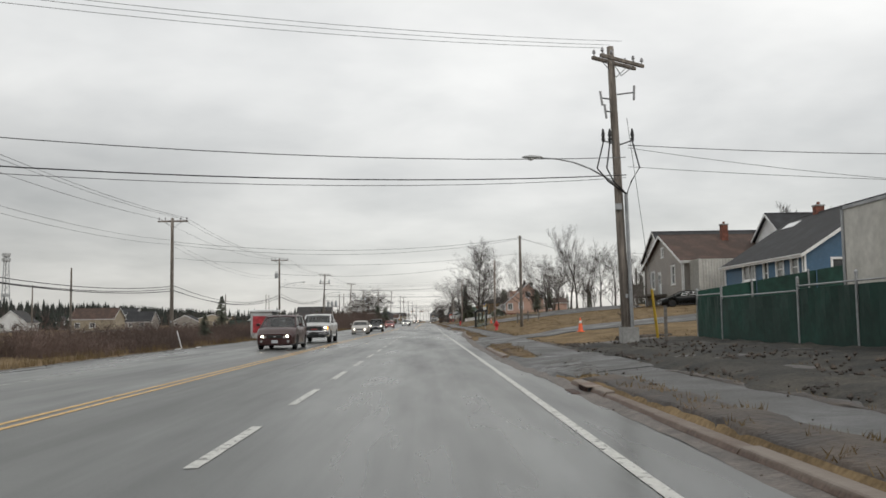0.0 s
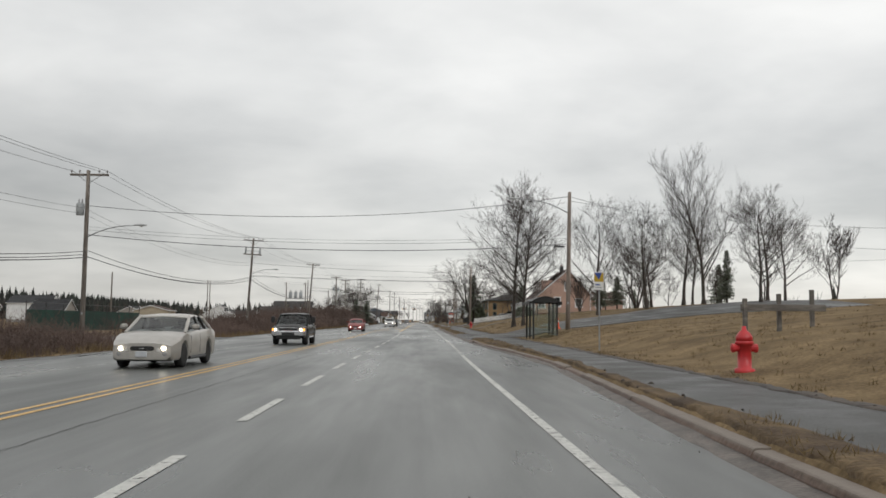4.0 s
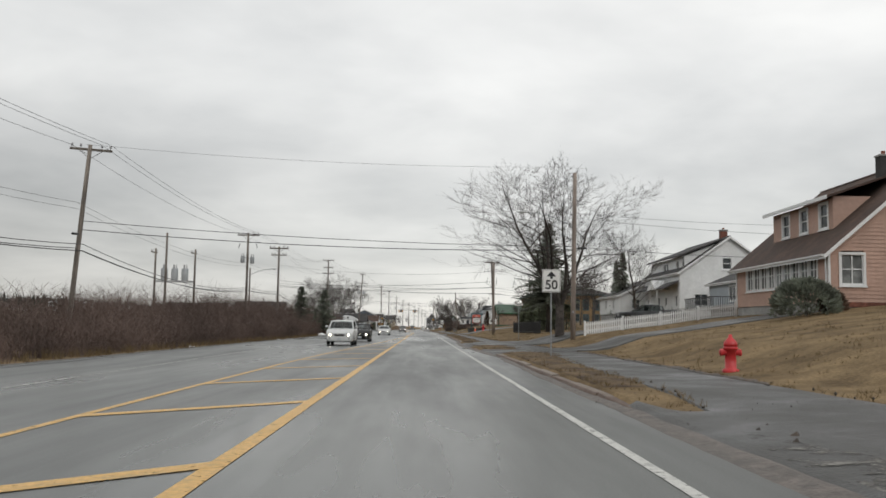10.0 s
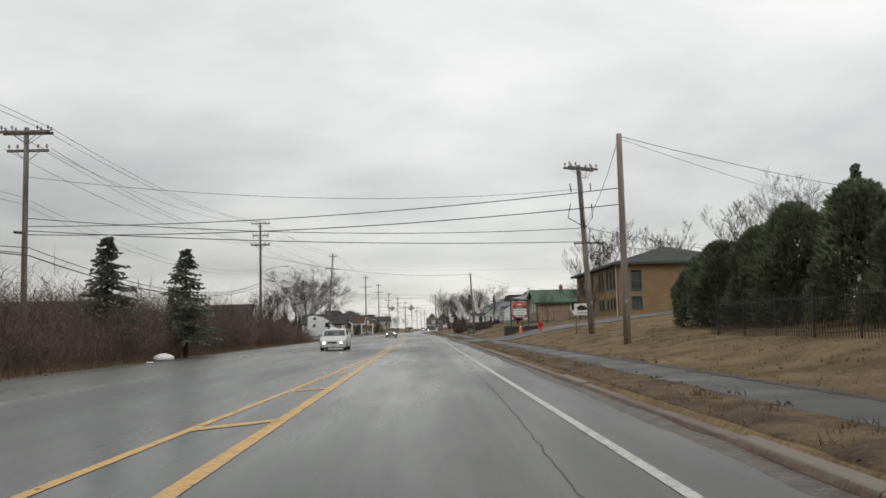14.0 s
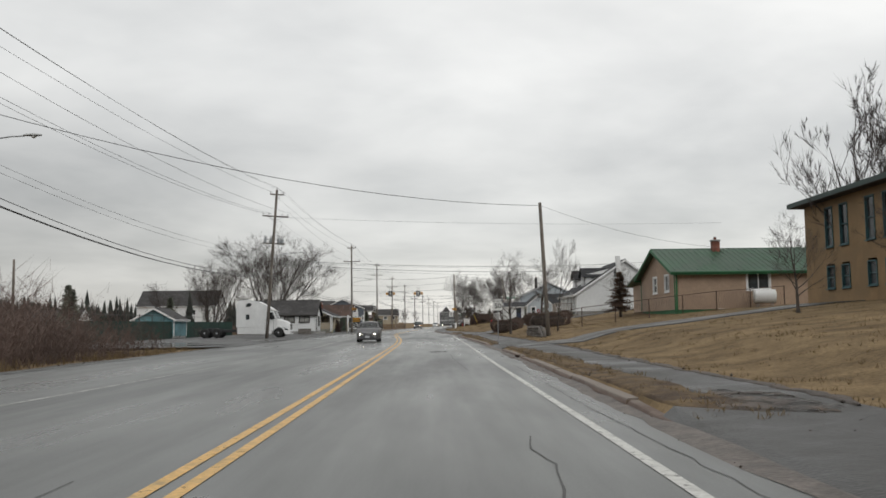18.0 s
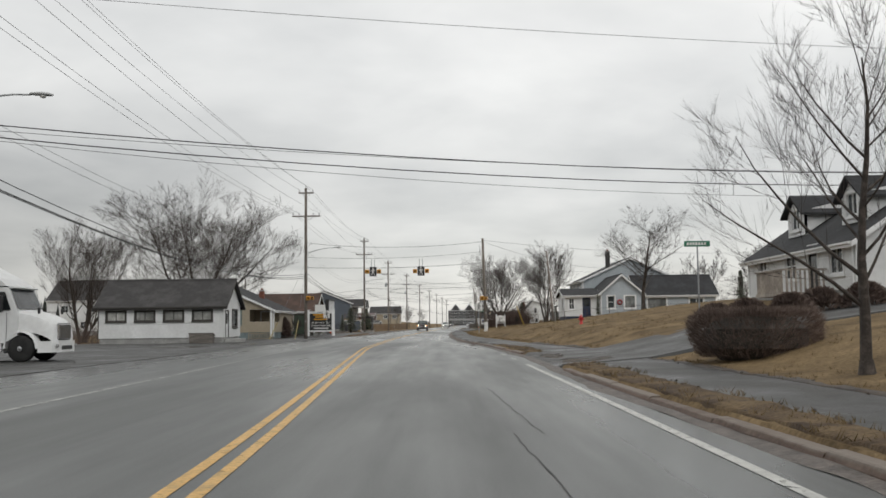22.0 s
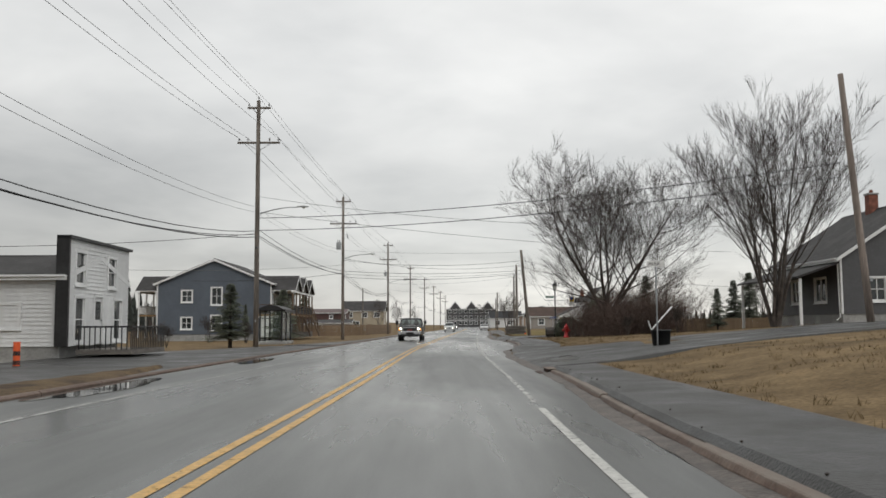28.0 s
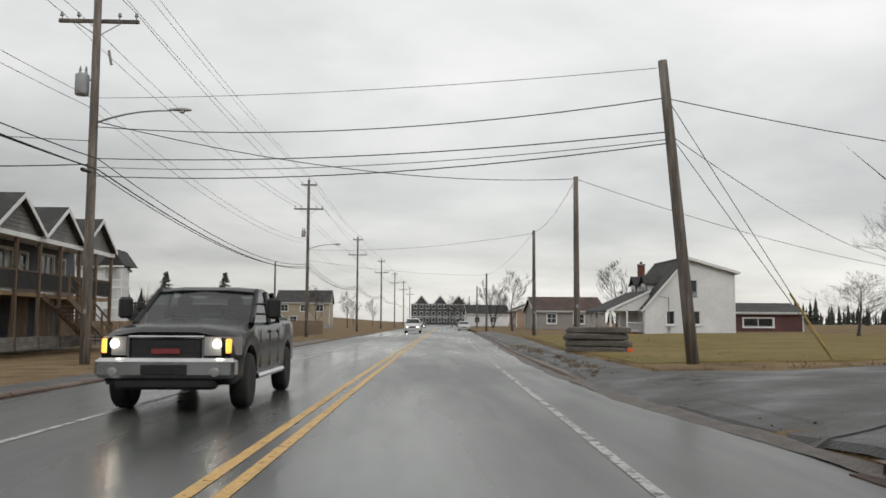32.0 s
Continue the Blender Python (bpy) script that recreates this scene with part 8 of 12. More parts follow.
ff = part("false_front", siding("E", -16.75, 515.2, 522.2, 0.5, lambda z: (515.2, 522.2), 4.9, [(515.9, 516.9, 0.7, 2.5), (518.0, 519.0, 0.55, 2.6), (520.3, 521.3, 0.7, 2.5), (515.9, 517.0, 3.1, 4.4), (519.5, 520.6, 3.1, 4.4)], 0.17), W_WHITE, h)
part("front_edge", Mesh().box(-17.2, -16.68, 515.05, 515.2, 0.5, 4.95).box(-17.2, -16.6, 515.05, 522.35, 4.9, 5.02), M_BLACK, ff)
for u, z, hh in ((515.9, 0.7, 1.8), (520.3, 0.7, 1.8), (515.9, 3.1, 1.3), (519.5, 3.1, 1.3)):
    window(h, "E", -16.75, u, z, 1.0, hh, M_TRIM, "hung")
window(h, "S", 515.4, -20.0, 1.3, 1.2, 0.9, M_TRIM, "slide")
door(h, "E", -16.75, 518.03, 0.55, leaf=M_TRIM)
dk = part("deck", Mesh().box(-16.7, -14.4, 516.0, 520.5, 0.15, 0.35), M_DECK, h)
for i in range(20):
    part("baluster", Mesh().box(-14.45, -14.41, 516.0 + 0.23 * i, 516.04 + 0.23 * i, 0.35, 1.25), M_BLACK, dk)
for i in range(10):
    part("baluster", Mesh().box(-16.6 + 0.22 * i, -16.56 + 0.22 * i, 516.0, 516.04, 0.35, 1.25), M_BLACK, dk)
part("rail", Mesh().box(-14.48, -14.38, 516.0, 520.5, 1.25, 1.32).box(-16.7, -14.48, 515.98, 516.08, 1.25, 1.32), M_BLACK, dk)

# slate blue apartment house with covered balconies on its two long sides
M_PLANKS_OLD = surface("weathered_brown_planks", (0.17, 0.12, 0.08), 0.85, 0.25, 8, 60, 0.25, stretch=(1, 1, 0.3), per_object=0.2)
M_RAIL = surface("red_brown_stained_rail", (0.11, 0.07, 0.052), 0.75, 0.25, 10, 80, 0.2)
M_SHAKES = surface("grey_shake_gable", (0.2, 0.2, 0.195), 0.8, 0.2)
h = house("apartment_building", "slate blue two-storey apartment building with white trim", -31.8, -19.6, 575.0, 591.0, 0.1, 5.9, 8.4, "y", W_SLATE, R_GREY, fh=0.3, category="apartment building",
          wins=[("S", -29.2, 3.9, 1.1, 1.2, "cross"), ("S", -26.0, 3.6, 1.1, 1.8, "cross"), ("S", -29.2, 1.0, 1.1, 1.2, "cross"), ("S", -26.0, 0.8, 1.1, 1.6, "hung")] +
          [("E", 576.2 + 5 * i, 2.75, 1.7, 1.95, "slide", M_CURTAIN) for i in range(3)] + [("E", 578.6 + 5 * i, 3.4, 0.9, 1.2, "hung") for i in range(3)] + [("W", 576.2 + 5 * i, 2.75, 1.7, 1.95, "slide") for i in range(3)])
for side, xw, xf in ((1, -19.6, -17.3), (-1, -31.8, -33.9)):
    lo, hi = min(xw, xf), max(xw, xf)
    wood, rail = (M_LUMBER, M_RAIL) if side > 0 else (M_TRIM, M_TRIM)
    bal = part("balcony_floor", Mesh().box(lo + 0.05, hi - 0.05, 575.2, 590.6, 2.35, 2.52), M_LUMBER, h, "long timber balcony floor")
    for i in range(7):
        y = 575.25 + 2.5 * i
        part("post", Mesh().cbox(xf - 0.08, xf + 0.08, y, y + 0.16, 0.0, 4.86, 0.012), M_PLANKS_OLD if side > 0 else M_TRIM, bal)
        if i < 6:
            part("rail", Mesh().box(xf - 0.04, xf + 0.04, y + 0.17, y + 2.49, 3.42, 3.5).box(xf - 0.03, xf + 0.03, y + 0.17, y + 2.49, 2.6, 2.66), rail, bal)
            for k in range(19):
                part("baluster", Mesh().box(xf - 0.02, xf + 0.02, y + 0.24 + 0.12 * k, y + 0.29 + 0.12 * k, 2.66, 3.42), M_BLACK if side > 0 else M_TRIM, bal)
    part("beam", Mesh().box(xf - 0.12, xf + 0.12, 575.1, 590.6, 4.87, 5.08), M_TRIM, bal)
    part("soffit", Mesh().box(lo + 0.12, hi - 0.02, 575.1, 590.6, 5.09, 5.12), M_TRIM, bal)
    for i in range(3):
        y = 575.2 + 5.05 * i
        face = "E" if side > 0 else "W"
        g = part("balcony_gable", siding(face, xf, y, y + 5.0, 5.1, lambda z, y=y: (y + (z - 5.1) * 1.6, y + 5.0 - (z - 5.1) * 1.6), 6.6, [], 0.2), M_SHAKES, h)
        back, front = xw - side * 3.2, xf + side * 0.35
        for s in (-1, 1):
            part("gable_roof", Mesh().prism([(y + 2.5, 6.66), (y + 2.5 + s * 2.52, 5.1), (y + 2.5 + s * 2.52, 5.22), (y + 2.5, 6.8)], min(back, front), max(back, front), "x"), R_GREY, g)
            part("rake_board", Mesh().prism([(y + 2.5, 6.56), (y + 2.5 + s * 2.5, 5.0), (y + 2.5 + s * 2.5, 5.2), (y + 2.5, 6.78)], front + side * 0.005 - 0.02, front + side * 0.005 + 0.02, "x"), M_TRIM, g)
        part("gutter", Mesh().tube([(xw + side * 0.1, y - 0.03, 5.08), (front, y - 0.03, 5.06)], 0.06, 6), M_TRIM, g)
    part("downspout", Mesh().tube([(xw + side * 0.3, 575.12, 5.0), (xw + side * 0.1, 574.9, 4.7), (xw + side * 0.1, 574.9, 2.6)], 0.05, 6), M_TRIM, bal)
# deck that runs round the corner, with a store room below it
dk = part("deck", Mesh().cbox(-20.9, -17.0, 573.2, 575.15, 2.32, 2.5, 0.015), M_LUMBER, h, "new tan timber deck at the corner")
for x in (-20.8, -18.95, -17.15):
    part("post", Mesh().box(x, x + 0.1, 573.28, 573.38, 2.5, 3.5), M_RAIL, dk)
part("rail", Mesh().box(-20.9, -17.0, 573.26, 573.4, 3.5, 3.56).box(-20.9, -17.0, 573.3, 573.36, 2.62, 2.68), M_RAIL, dk)
part("side_rail", Mesh().box(-17.14, -17.02, 573.42, 575.2, 3.5, 3.56).box(-17.1, -17.05, 573.42, 575.2, 2.62, 2.68), M_RAIL, dk)
for k in range(20):
    part("baluster", Mesh().box(-20.7 + 0.19 * k, -20.67 + 0.19 * k, 573.31, 573.35, 2.68, 3.5), M_RAIL, dk)
sd = part("store_room", siding("S", 573.5, -20.7, -17.3, 0.1, lambda z: (-20.7, -17.3), 2.2, [], 0.14), W_SLATE, h)
part("side_wall", siding("E", -17.3, 573.55, 575.2, 0.1, lambda z: (573.55, 575.2), 2.2, [], 0.14), W_SLATE, sd)
part("door", Mesh().cbox(-20.4, -19.1, 573.44, 573.48, 0.12, 2.02, 0.01), M_WHITE, sd, "plain white door")
part("trim", Mesh().box(-17.44, -17.24, 573.4, 573.56, 0.02, 2.24), M_TRIM, sd)
part("fascia", Mesh().cbox(-20.9, -17.1, 573.3, 573.42, 2.12, 2.3, 0.01), M_TRIM, sd)
part("downspout", Mesh().tube([(-17.6, 573.34, 2.1), (-17.3, 573.3, 1.9), (-17.34, 573.34, 0.2)], 0.045, 6), M_TRIM, sd)
sk = part("screen", Mesh().box(-18.55, -18.5, 575.3, 590.4, 0.05, 0.14), M_PLANKS_OLD, h, "brown plank screen below the balcony")
for k in range(66):
    if k % 13 not in (4, 5, 6, 7):
        part("plank", Mesh().box(-18.5, -18.47, 575.35 + 0.228 * k, 575.55 + 0.228 * k, 0.08, 2.3), M_PLANKS_OLD, sk)
for k in range(6):
    part("skirting", Mesh().cbox(-17.26, -17.2, 575.5 + 2.5 * k, 577.7 + 2.5 * k, -0.05, 0.55, 0.01), M_DECK, h, "grey low skirting panel")
stp = part("stair", Mesh().prism([(580.0, 2.5), (586.4, 0.15), (586.4, -0.12), (580.0, 2.2)], -16.95, -16.87, "x").prism([(580.0, 2.5), (586.4, 0.15), (586.4, -0.12), (580.0, 2.2)], -15.88, -15.8, "x"), M_PLANKS_OLD, h, "brown timber stair up to the balcony")
for i in range(13):
    part("tread", Mesh().box(-16.86, -15.89, 580.1 + 0.48 * i, 580.42 + 0.48 * i, 2.36 - 0.178 * i, 2.41 - 0.178 * i), M_PLANKS_OLD, stp)
for i in range(5):
    part("baluster", Mesh().box(-15.88, -15.8, 580.1 + 1.52 * i, 580.2 + 1.52 * i, 2.3 - 0.56 * i, 3.4 - 0.56 * i), M_PLANKS_OLD, stp)
part("handrail", Mesh().tube([(-15.84, 580.1, 3.4), (-15.84, 586.4, 1.1)], 0.05, 5), M_PLANKS_OLD, stp)
part("handrail", Mesh().tube([(-15.84, 580.1, 2.95), (-15.84, 586.4, 0.65)], 0.035, 5), M_PLANKS_OLD, stp)
# white balconies of the block behind it
h = house("apartment_building", "white three-storey apartment block with white balconies", -43.0, -37.4, 650.0, 660.0, 0.1, 8.0, 10.2, "x", W_WHITE, R_GREY, fh=0.3, category="apartment building", wins=[("S", -39.6, 1.2 + 2.6 * i, 1.1, 1.3) for i in range(3)])
tw = part("balcony_roof", Mesh().prism([(-37.9, 8.0), (-34.7, 8.0), (-36.2, 10.1)], 649.3, 655, "y"), R_GREY, h)
part("fascia", Mesh().box(-37.6, -34.75, 649.2, 649.32, 7.8, 8.0), M_TRIM, tw)
for z in (0.2, 2.7, 5.2):
    b = part("balcony", Mesh().box(-37.3, -35.0, 649.4, 653, z, z + 0.25), M_TRIM, h)
    part("railing", Mesh().box(-37.3, -35.0, 649.42, 649.48, z + 1.05, z + 1.15).box(-35.06, -35.0, 649.5, 653, z + 1.05, z + 1.15), M_TRIM, b)
    for k in range(10):
        part("baluster", Mesh().box(-37.25 + 0.24 * k, -37.2 + 0.24 * k, 649.43, 649.47, z + 0.25, z + 1.05), M_TRIM, b)
    for x in (-37.3, -35.15):
        part("post", Mesh().box(x, x + 0.15, 649.5, 649.65, z + 0.25, z + 2.5), M_TRIM, b)
# more houses on the left, further on
house("house", "two-storey cream house with dark roof", -29, -17, 742, 752, 0.1, 5.6, 8.3, "x", W_CREAM, R_GREY, wins=[("S", -28, 3.6, 1.6, 1.4), ("S", -23.6, 3.6, 1.6, 1.4), ("S", -20, 3.6, 1.6, 1.4), ("S", -26, 1.0, 1.6, 1.4)], fh=0.3)
house("shop", "long low dark brown building", -47, -24.5, 703, 713, 0.1, 4.4, 5.3, "x", surface("brown_siding", (0.085, 0.04, 0.034), 0.7), surface("maroon_metal_roof", (0.075, 0.035, 0.03), 0.5, 0.2), wins=[("S", -28.5, 3.0, 0.8, 0.8)], fh=0.3, category="building")
house("house", "low pale house with grey roof behind a fence", -35.5, -22.0, 690, 699, 0.1, 1.8, 2.5, "x", W_GREY, R_GREY, wins=[("S", -30, 0.6, 1.2, 0.8)], fh=0.3)
house("house", "white two-storey house with dark roof", -83, -61, 572, 584, 0.1, 7.2, 11.5, "x", W_WHITE, R_GREY, wins=[("S", -80, 4.6, 1.4, 1.4), ("S", -74, 4.6, 1.4, 1.4), ("S", -68, 4.6, 1.4, 1.4), ("S", -64, 4.6, 1.4, 1.4), ("S", -76, 1.2, 1.4, 1.4)])
house("shed", "small teal shed with white trim behind fence", -33.5, -29.0, 423, 428, 0.1, 2.2, 3.4, "y", surface("teal_siding", (0.12, 0.25, 0.28), 0.7), R_GREY, wins=[("S", -32.3, 1.0, 0.9, 0.7)], fh=0.15, category="shed", spout=False)
house("house", "white two-storey house seen over the brush", -120, -108, 330, 340, 0.0, 5.4, 7.6, "x", W_WHITE, R_BLACK, wins=[("S", -63, 3.4, 1.3, 1.2), ("S", -57, 3.4, 1.3, 1.2)])
house("house", "grey house with dark roof beyond the brush", -50, -38, 348, 357, 0.0, 3.0, 5.2, "x", W_GREY, R_GREY, wins=[("S", -47, 1.3, 1.3, 1.1), ("S", -42, 1.3, 1.3, 1.1)])
rg = random.Random(12)
for i, (x, y) in enumerate(((-150, 190), (-118, 215), (-96, 240), (-135, 280), (-105, 310), (-88, 345), (-150, 360), (-120, 420), (-190, 330), (-80, 400), (-175, 250), (-140, 500), (-100, 540))):
    w, d = rg.uniform(9, 13), rg.uniform(8, 10)
    z = terrain(x, y)
    house("house", ("distant white house with grey roof", "distant grey house with dark roof", "distant beige house with brown roof")[i % 3], x, x + w, y, y + d, z, z + rg.uniform(3, 4.2), z + rg.uniform(5.4, 7), "xy"[i % 2], (W_WHITE, W_GREY, W_CREAM)[i % 3], (R_GREY, R_BLACK, R_BROWN)[i % 3],
          wins=[("S", x + 1.5, z + 1.3, 1.2, 1.2), ("S", x + 5.5, z + 1.3, 1.4, 1.2)], course=0.4, corner=False, spout=False)

# long dark and white block that closes the view down the road
fb = thing("hotel_building", "large dark and white gabled building at the end of the road", "building")
part("wall", Mesh().box(4, 30, 944, 960, 0, 9.5), W_DARK, fb)
for i in range(3):
    x = 5.5 + 8.5 * i
    part("gable", Mesh().prism([(x, 9.4), (x + 6, 9.4), (x + 3, 13.2)], 943.5, 958, "y"), W_DARK, fb)
    part("gable_trim", Mesh().prism([(x - 0.5, 9.3), (x, 9.3), (x + 3, 12.9), (x + 6, 9.3), (x + 6.5, 9.3), (x + 3, 13.6)], 943.1, 943.45, "y"), M_TRIM, fb)
for j in range(3):
    for i in range(9):
        w = part("window", Mesh().box(4.9 + 2.75 * i, 6.5 + 2.75 * i, 943.7, 943.96, 1.2 + 3.0 * j, 3.0 + 3.0 * j), M_TRIM, fb)
        part("pane", Mesh().box(5.1 + 2.75 * i, 6.3 + 2.75 * i, 943.6, 943.69, 1.4 + 3.0 * j, 2.8 + 3.0 * j), M_PANE, w)
part("band", Mesh().box(3.9, 30.1, 943.6, 943.95, 9.2, 9.7).box(3.9, 30.1, 943.6, 943.95, 3.4, 3.7), M_TRIM, fb)

# ---- street furniture, fences, signs ----
M_MESH = surface("dark_green_fence_fabric", (0.012, 0.045, 0.034), 0.7, 0.3, 5, 60, 0.12, spec=0.3)
M_ORANGE = surface("orange_cone_plastic", (0.85, 0.13, 0.035), 0.5, 0.12)
M_RED = surface("red_hydrant_paint", (0.55, 0.03, 0.035), 0.4, 0.15)
M_YELLOW = surface("yellow_plastic", (0.5, 0.33, 0.03), 0.5, 0.15)
M_PALE_YELLOW = surface("faded_yellow_plastic", (0.42, 0.35, 0.16), 0.6, 0.15)
M_SIGNWHITE = surface("white_sign_face", (0.72, 0.72, 0.7), 0.4, 0.05)
M_SIGNBLACK = surface("black_sign_paint", (0.015, 0.015, 0.016), 0.5, 0.1)
M_SIGNGREEN = surface("green_sign_face", (0.015, 0.16, 0.09), 0.4, 0.1)
M_SIGNRED = surface("orange_red_sign_face", (0.6, 0.1, 0.06), 0.45, 0.08)
M_SIGNBLUE = surface("blue_sign_face", (0.02, 0.06, 0.28), 0.4, 0.1)
M_SIGNYELLOW = surface("amber_signal_housing", (0.62, 0.3, 0.02), 0.45, 0.1)
M_TIMBER = surface("old_dark_timber", (0.05, 0.05, 0.046), 0.85, 0.35, 10, 60, 0.4)
M_STONE = surface("grey_field_stone", (0.16, 0.145, 0.13), 0.85, 0.25, 12, 60, 0.5, per_object=0.3)
M_MORTAR = surface("pale_mortar", (0.12, 0.11, 0.1), 0.9, 0.15)
M_RUSTED = surface("rusted_iron", (0.07, 0.04, 0.03), 0.8, 0.35, 12, 60, 0.3)
M_SHELTER_GLASS = glass("scratched_shelter_glass", (0.94, 0.97, 0.95), 0.12, 0.97)


def writing(text, size, m, material, parent, align="CENTER", name="lettering", bold=0.0):
    """Raised lettering in the built-in font; m puts its plane (x right, y up) in place."""
    cu = bpy.data.curves.new(name, "FONT")
    cu.body, cu.size, cu.align_x, cu.align_y, cu.extrude, cu.offset = text, size, align, "CENTER", 0.002, bold
    cu.materials.append(material)
    ob = new(name, cu)
    ob.matrix_basis = m
    ob.parent = parent
    return ob


def plane_s(x, y, z):
    """A plane that faces back down the road."""
    return pose(x, y, z, 90, 0, 0)


def hydrant(x, y, label="red fire hydrant on the verge", size=1.0):
    h = thing("fire_hydrant", label, "fire hydrant", pose(x, y, terrain(x, y)) @ Matrix.Scale(size, 4))
    part("barrel", Mesh().lathe([(0.19, -0.05), (0.19, 0.06), (0.13, 0.08), (0.125, 0.5), (0.17, 0.52), (0.17, 0.57), (0.14, 0.6)], 14), M_RED, h, smooth=True)
    part("bonnet", Mesh().lathe([(0.16, 0.59), (0.155, 0.66), (0.11, 0.74), (0.05, 0.79), (0.04, 0.86), (0.0, 0.87)], 14), M_RED, h, smooth=True)
    for a in (0, 90, 180):
        part("nozzle", Mesh().lathe([(0.07, 0.1), (0.07, 0.19), (0.085, 0.19), (0.085, 0.24), (0.03, 0.26)], 10, Matrix.Rotation(radians(a), 4, "Z") @ Matrix.Translation((0, 0, 0.45)) @ Matrix.Rotation(radians(90), 4, "Y")), M_RED, h)
    return h


for x, y in ((7.5, 86.7), (8.21, 201.2), (10.2, 323.5), (8.0, 437.9), (7.45, 542.4)):
    hydrant(x, y, size=0.65 if y == 437.9 else 1.12)


def cone(x, y):
    c = thing("traffic_cone", "orange traffic cone with pale reflective collar", "traffic cone", pose(x, y, terrain(x, y) + 0.05))
    part("base", Mesh().cbox(-0.2, 0.2, -0.2, 0.2, 0, 0.04, 0.015), M_ORANGE, c)
    part("body", Mesh().lathe([(0.15, 0.04), (0.14, 0.06), (0.035, 0.74), (0.03, 0.75)], 14), M_ORANGE, c, smooth=True)
    part("collar", Mesh().lathe([(0.084, 0.46), (0.062, 0.6)], 14), M_SIGNWHITE, c, smooth=True)


for x, y in ((8.93, 46.5), (10.0, 128.5), (9.3, 330.5)):
    cone(x, y)

# green fabric fence with a gate, and the trailer behind it
fn = thing("fence", "tall chain-link fence clad in dark green fabric", "fence")
FP = [(10.6, 2.0), (10.6, 5.2), (10.6, 8.5), (10.6, 12.0), (10.6, 15.4), (10.6, 18.6), (10.6, 21.9), (10.65, 28.3), (10.7, 31.2)]
for x, y in FP + [(12.8, 31.2), (15.0, 31.3), (17.3, 31.4), (19.6, 31.5), (22.0, 31.6)]:
    z = terrain(x, y) if x < 11 else 0.3 + (x - 10.7) * 0.16
    part("post", Mesh().tube([(x, y, z - 0.2), (x, y, 2.25 + (0.16 * (x - 10.7) if x > 11 else 0))], 0.04, 7), M_STEEL, fn)
    part("cap", Mesh().lathe([(0.05, 0), (0.05, 0.04), (0.02, 0.09)], 8, Matrix.Translation((x, y, 2.25 + (0.16 * (x - 10.7) if x > 11 else 0)))), M_STEEL, fn)
for (x0, y0), (x1, y1) in zip(FP[:-1], FP[1:]):
    gate = y0 == 21.9
    m, n = Mesh(), 10
    rows = [[(x0 + (x1 - x0) * f + 0.03 * math.sin(f * 17 + k) * k / 4, y0 + (y1 - y0) * f, 0.38 + (1.62 if not gate else 1.5) * k / 4) for f in [i / n for i in range(n + 1)]] for k in range(5)]
    back = [[(p[0] + 0.012, p[1], p[2]) for p in r] for r in rows]
    part("gate_fabric" if gate else "fabric", m.sheet(rows).sheet(back), M_MESH, fn)
    part("rail", Mesh().tube([(x0, y0, 2.08 if not gate else 1.95), (x1, y1, 2.08 if not gate else 1.95)], 0.025, 6).tube([(x0, y0, 0.36), (x1, y1, 0.36)], 0.02, 5), M_STEEL, fn)
rows = []
for y in np.arange(-2, 32.1, 0.4):
    a = path_far(y) - 0.15 + 0.4 * noise.noise((3, y * 0.5, 1)) + 0.15 * noise.noise((3, y * 1.9, 7))
    e = min(1, max(0, (32 - y) / 4))
    row = []
    for i in range(17):
        x = a + (10.9 - a) * i / 16
        ridge = math.exp(-((x - path_far(y) - 0.9 - 0.4 * noise.noise((y * 0.3, 2, 2))) / 0.6) ** 2) * max(0, 0.5 + noise.noise((9, y * 0.22, 3)))
        z = terrain(x, y) + 0.055 + e * (0.22 * ridge + 0.07 * noise.noise((x * 1.4, y * 1.2, 6)) + 0.05 * noise.noise((x * 4, y * 3.5, 2)))
        row.append((x, y, terrain(x, y) - 0.06 if i in (0, 16) or y > 31.7 else max(z, terrain(x, y) + 0.03)))
    rows.append(row)
single("bare_earth", Mesh().sheet(rows), M_DIRT, "dark churned gravelly earth before the fence", "bare ground", kind="structure", smooth=True)
for i in range(5):
    x0, x1 = 10.7 + 2.3 * i, 10.7 + 2.3 * (i + 1)
    k0, k1 = 0.16 * (x0 - 10.7), 0.16 * (x1 - 10.7)
    part("fabric", Mesh().sheet([[(x0, 31.2, 0.4 + k0), (x1, 31.3, 0.4 + k1)], [(x0, 31.2, 2.25 + k0), (x1, 31.3, 2.25 + k1)]]).sheet([[(x0, 31.22, 0.4 + k0), (x1, 31.32, 0.4 + k1)], [(x0, 31.22, 2.25 + k0), (x1, 31.32, 2.25 + k1)]]), M_MESH, fn)
tr = thing("box_trailer", "plain white box trailer behind the fence", "trailer")
part("box", Mesh().cbox(13.4, 16.0, 13.5, 25.0, 1.0, 4.55, 0.05), M_CONTAINER, tr)
part("edge_rail", Mesh().box(13.36, 13.44, 24.9, 25.04, 1.0, 4.6).box(13.36, 13.44, 13.5, 25.0, 4.5, 4.6), M_STEEL, tr)
for y in (15.0, 16.3):
    part("wheel", Mesh().lathe([(0.3, -0.15), (0.48, -0.13), (0.5, 0), (0.48, 0.13), (0.3, 0.15)], 18, Matrix.Translation((13.8, y, 0.75)) @ Matrix.Rotation(radians(90), 4, "Y")), M_RUBBER, tr)
gg = thing("guy_guard", "leaning yellow guy wire guard", "guy guard")
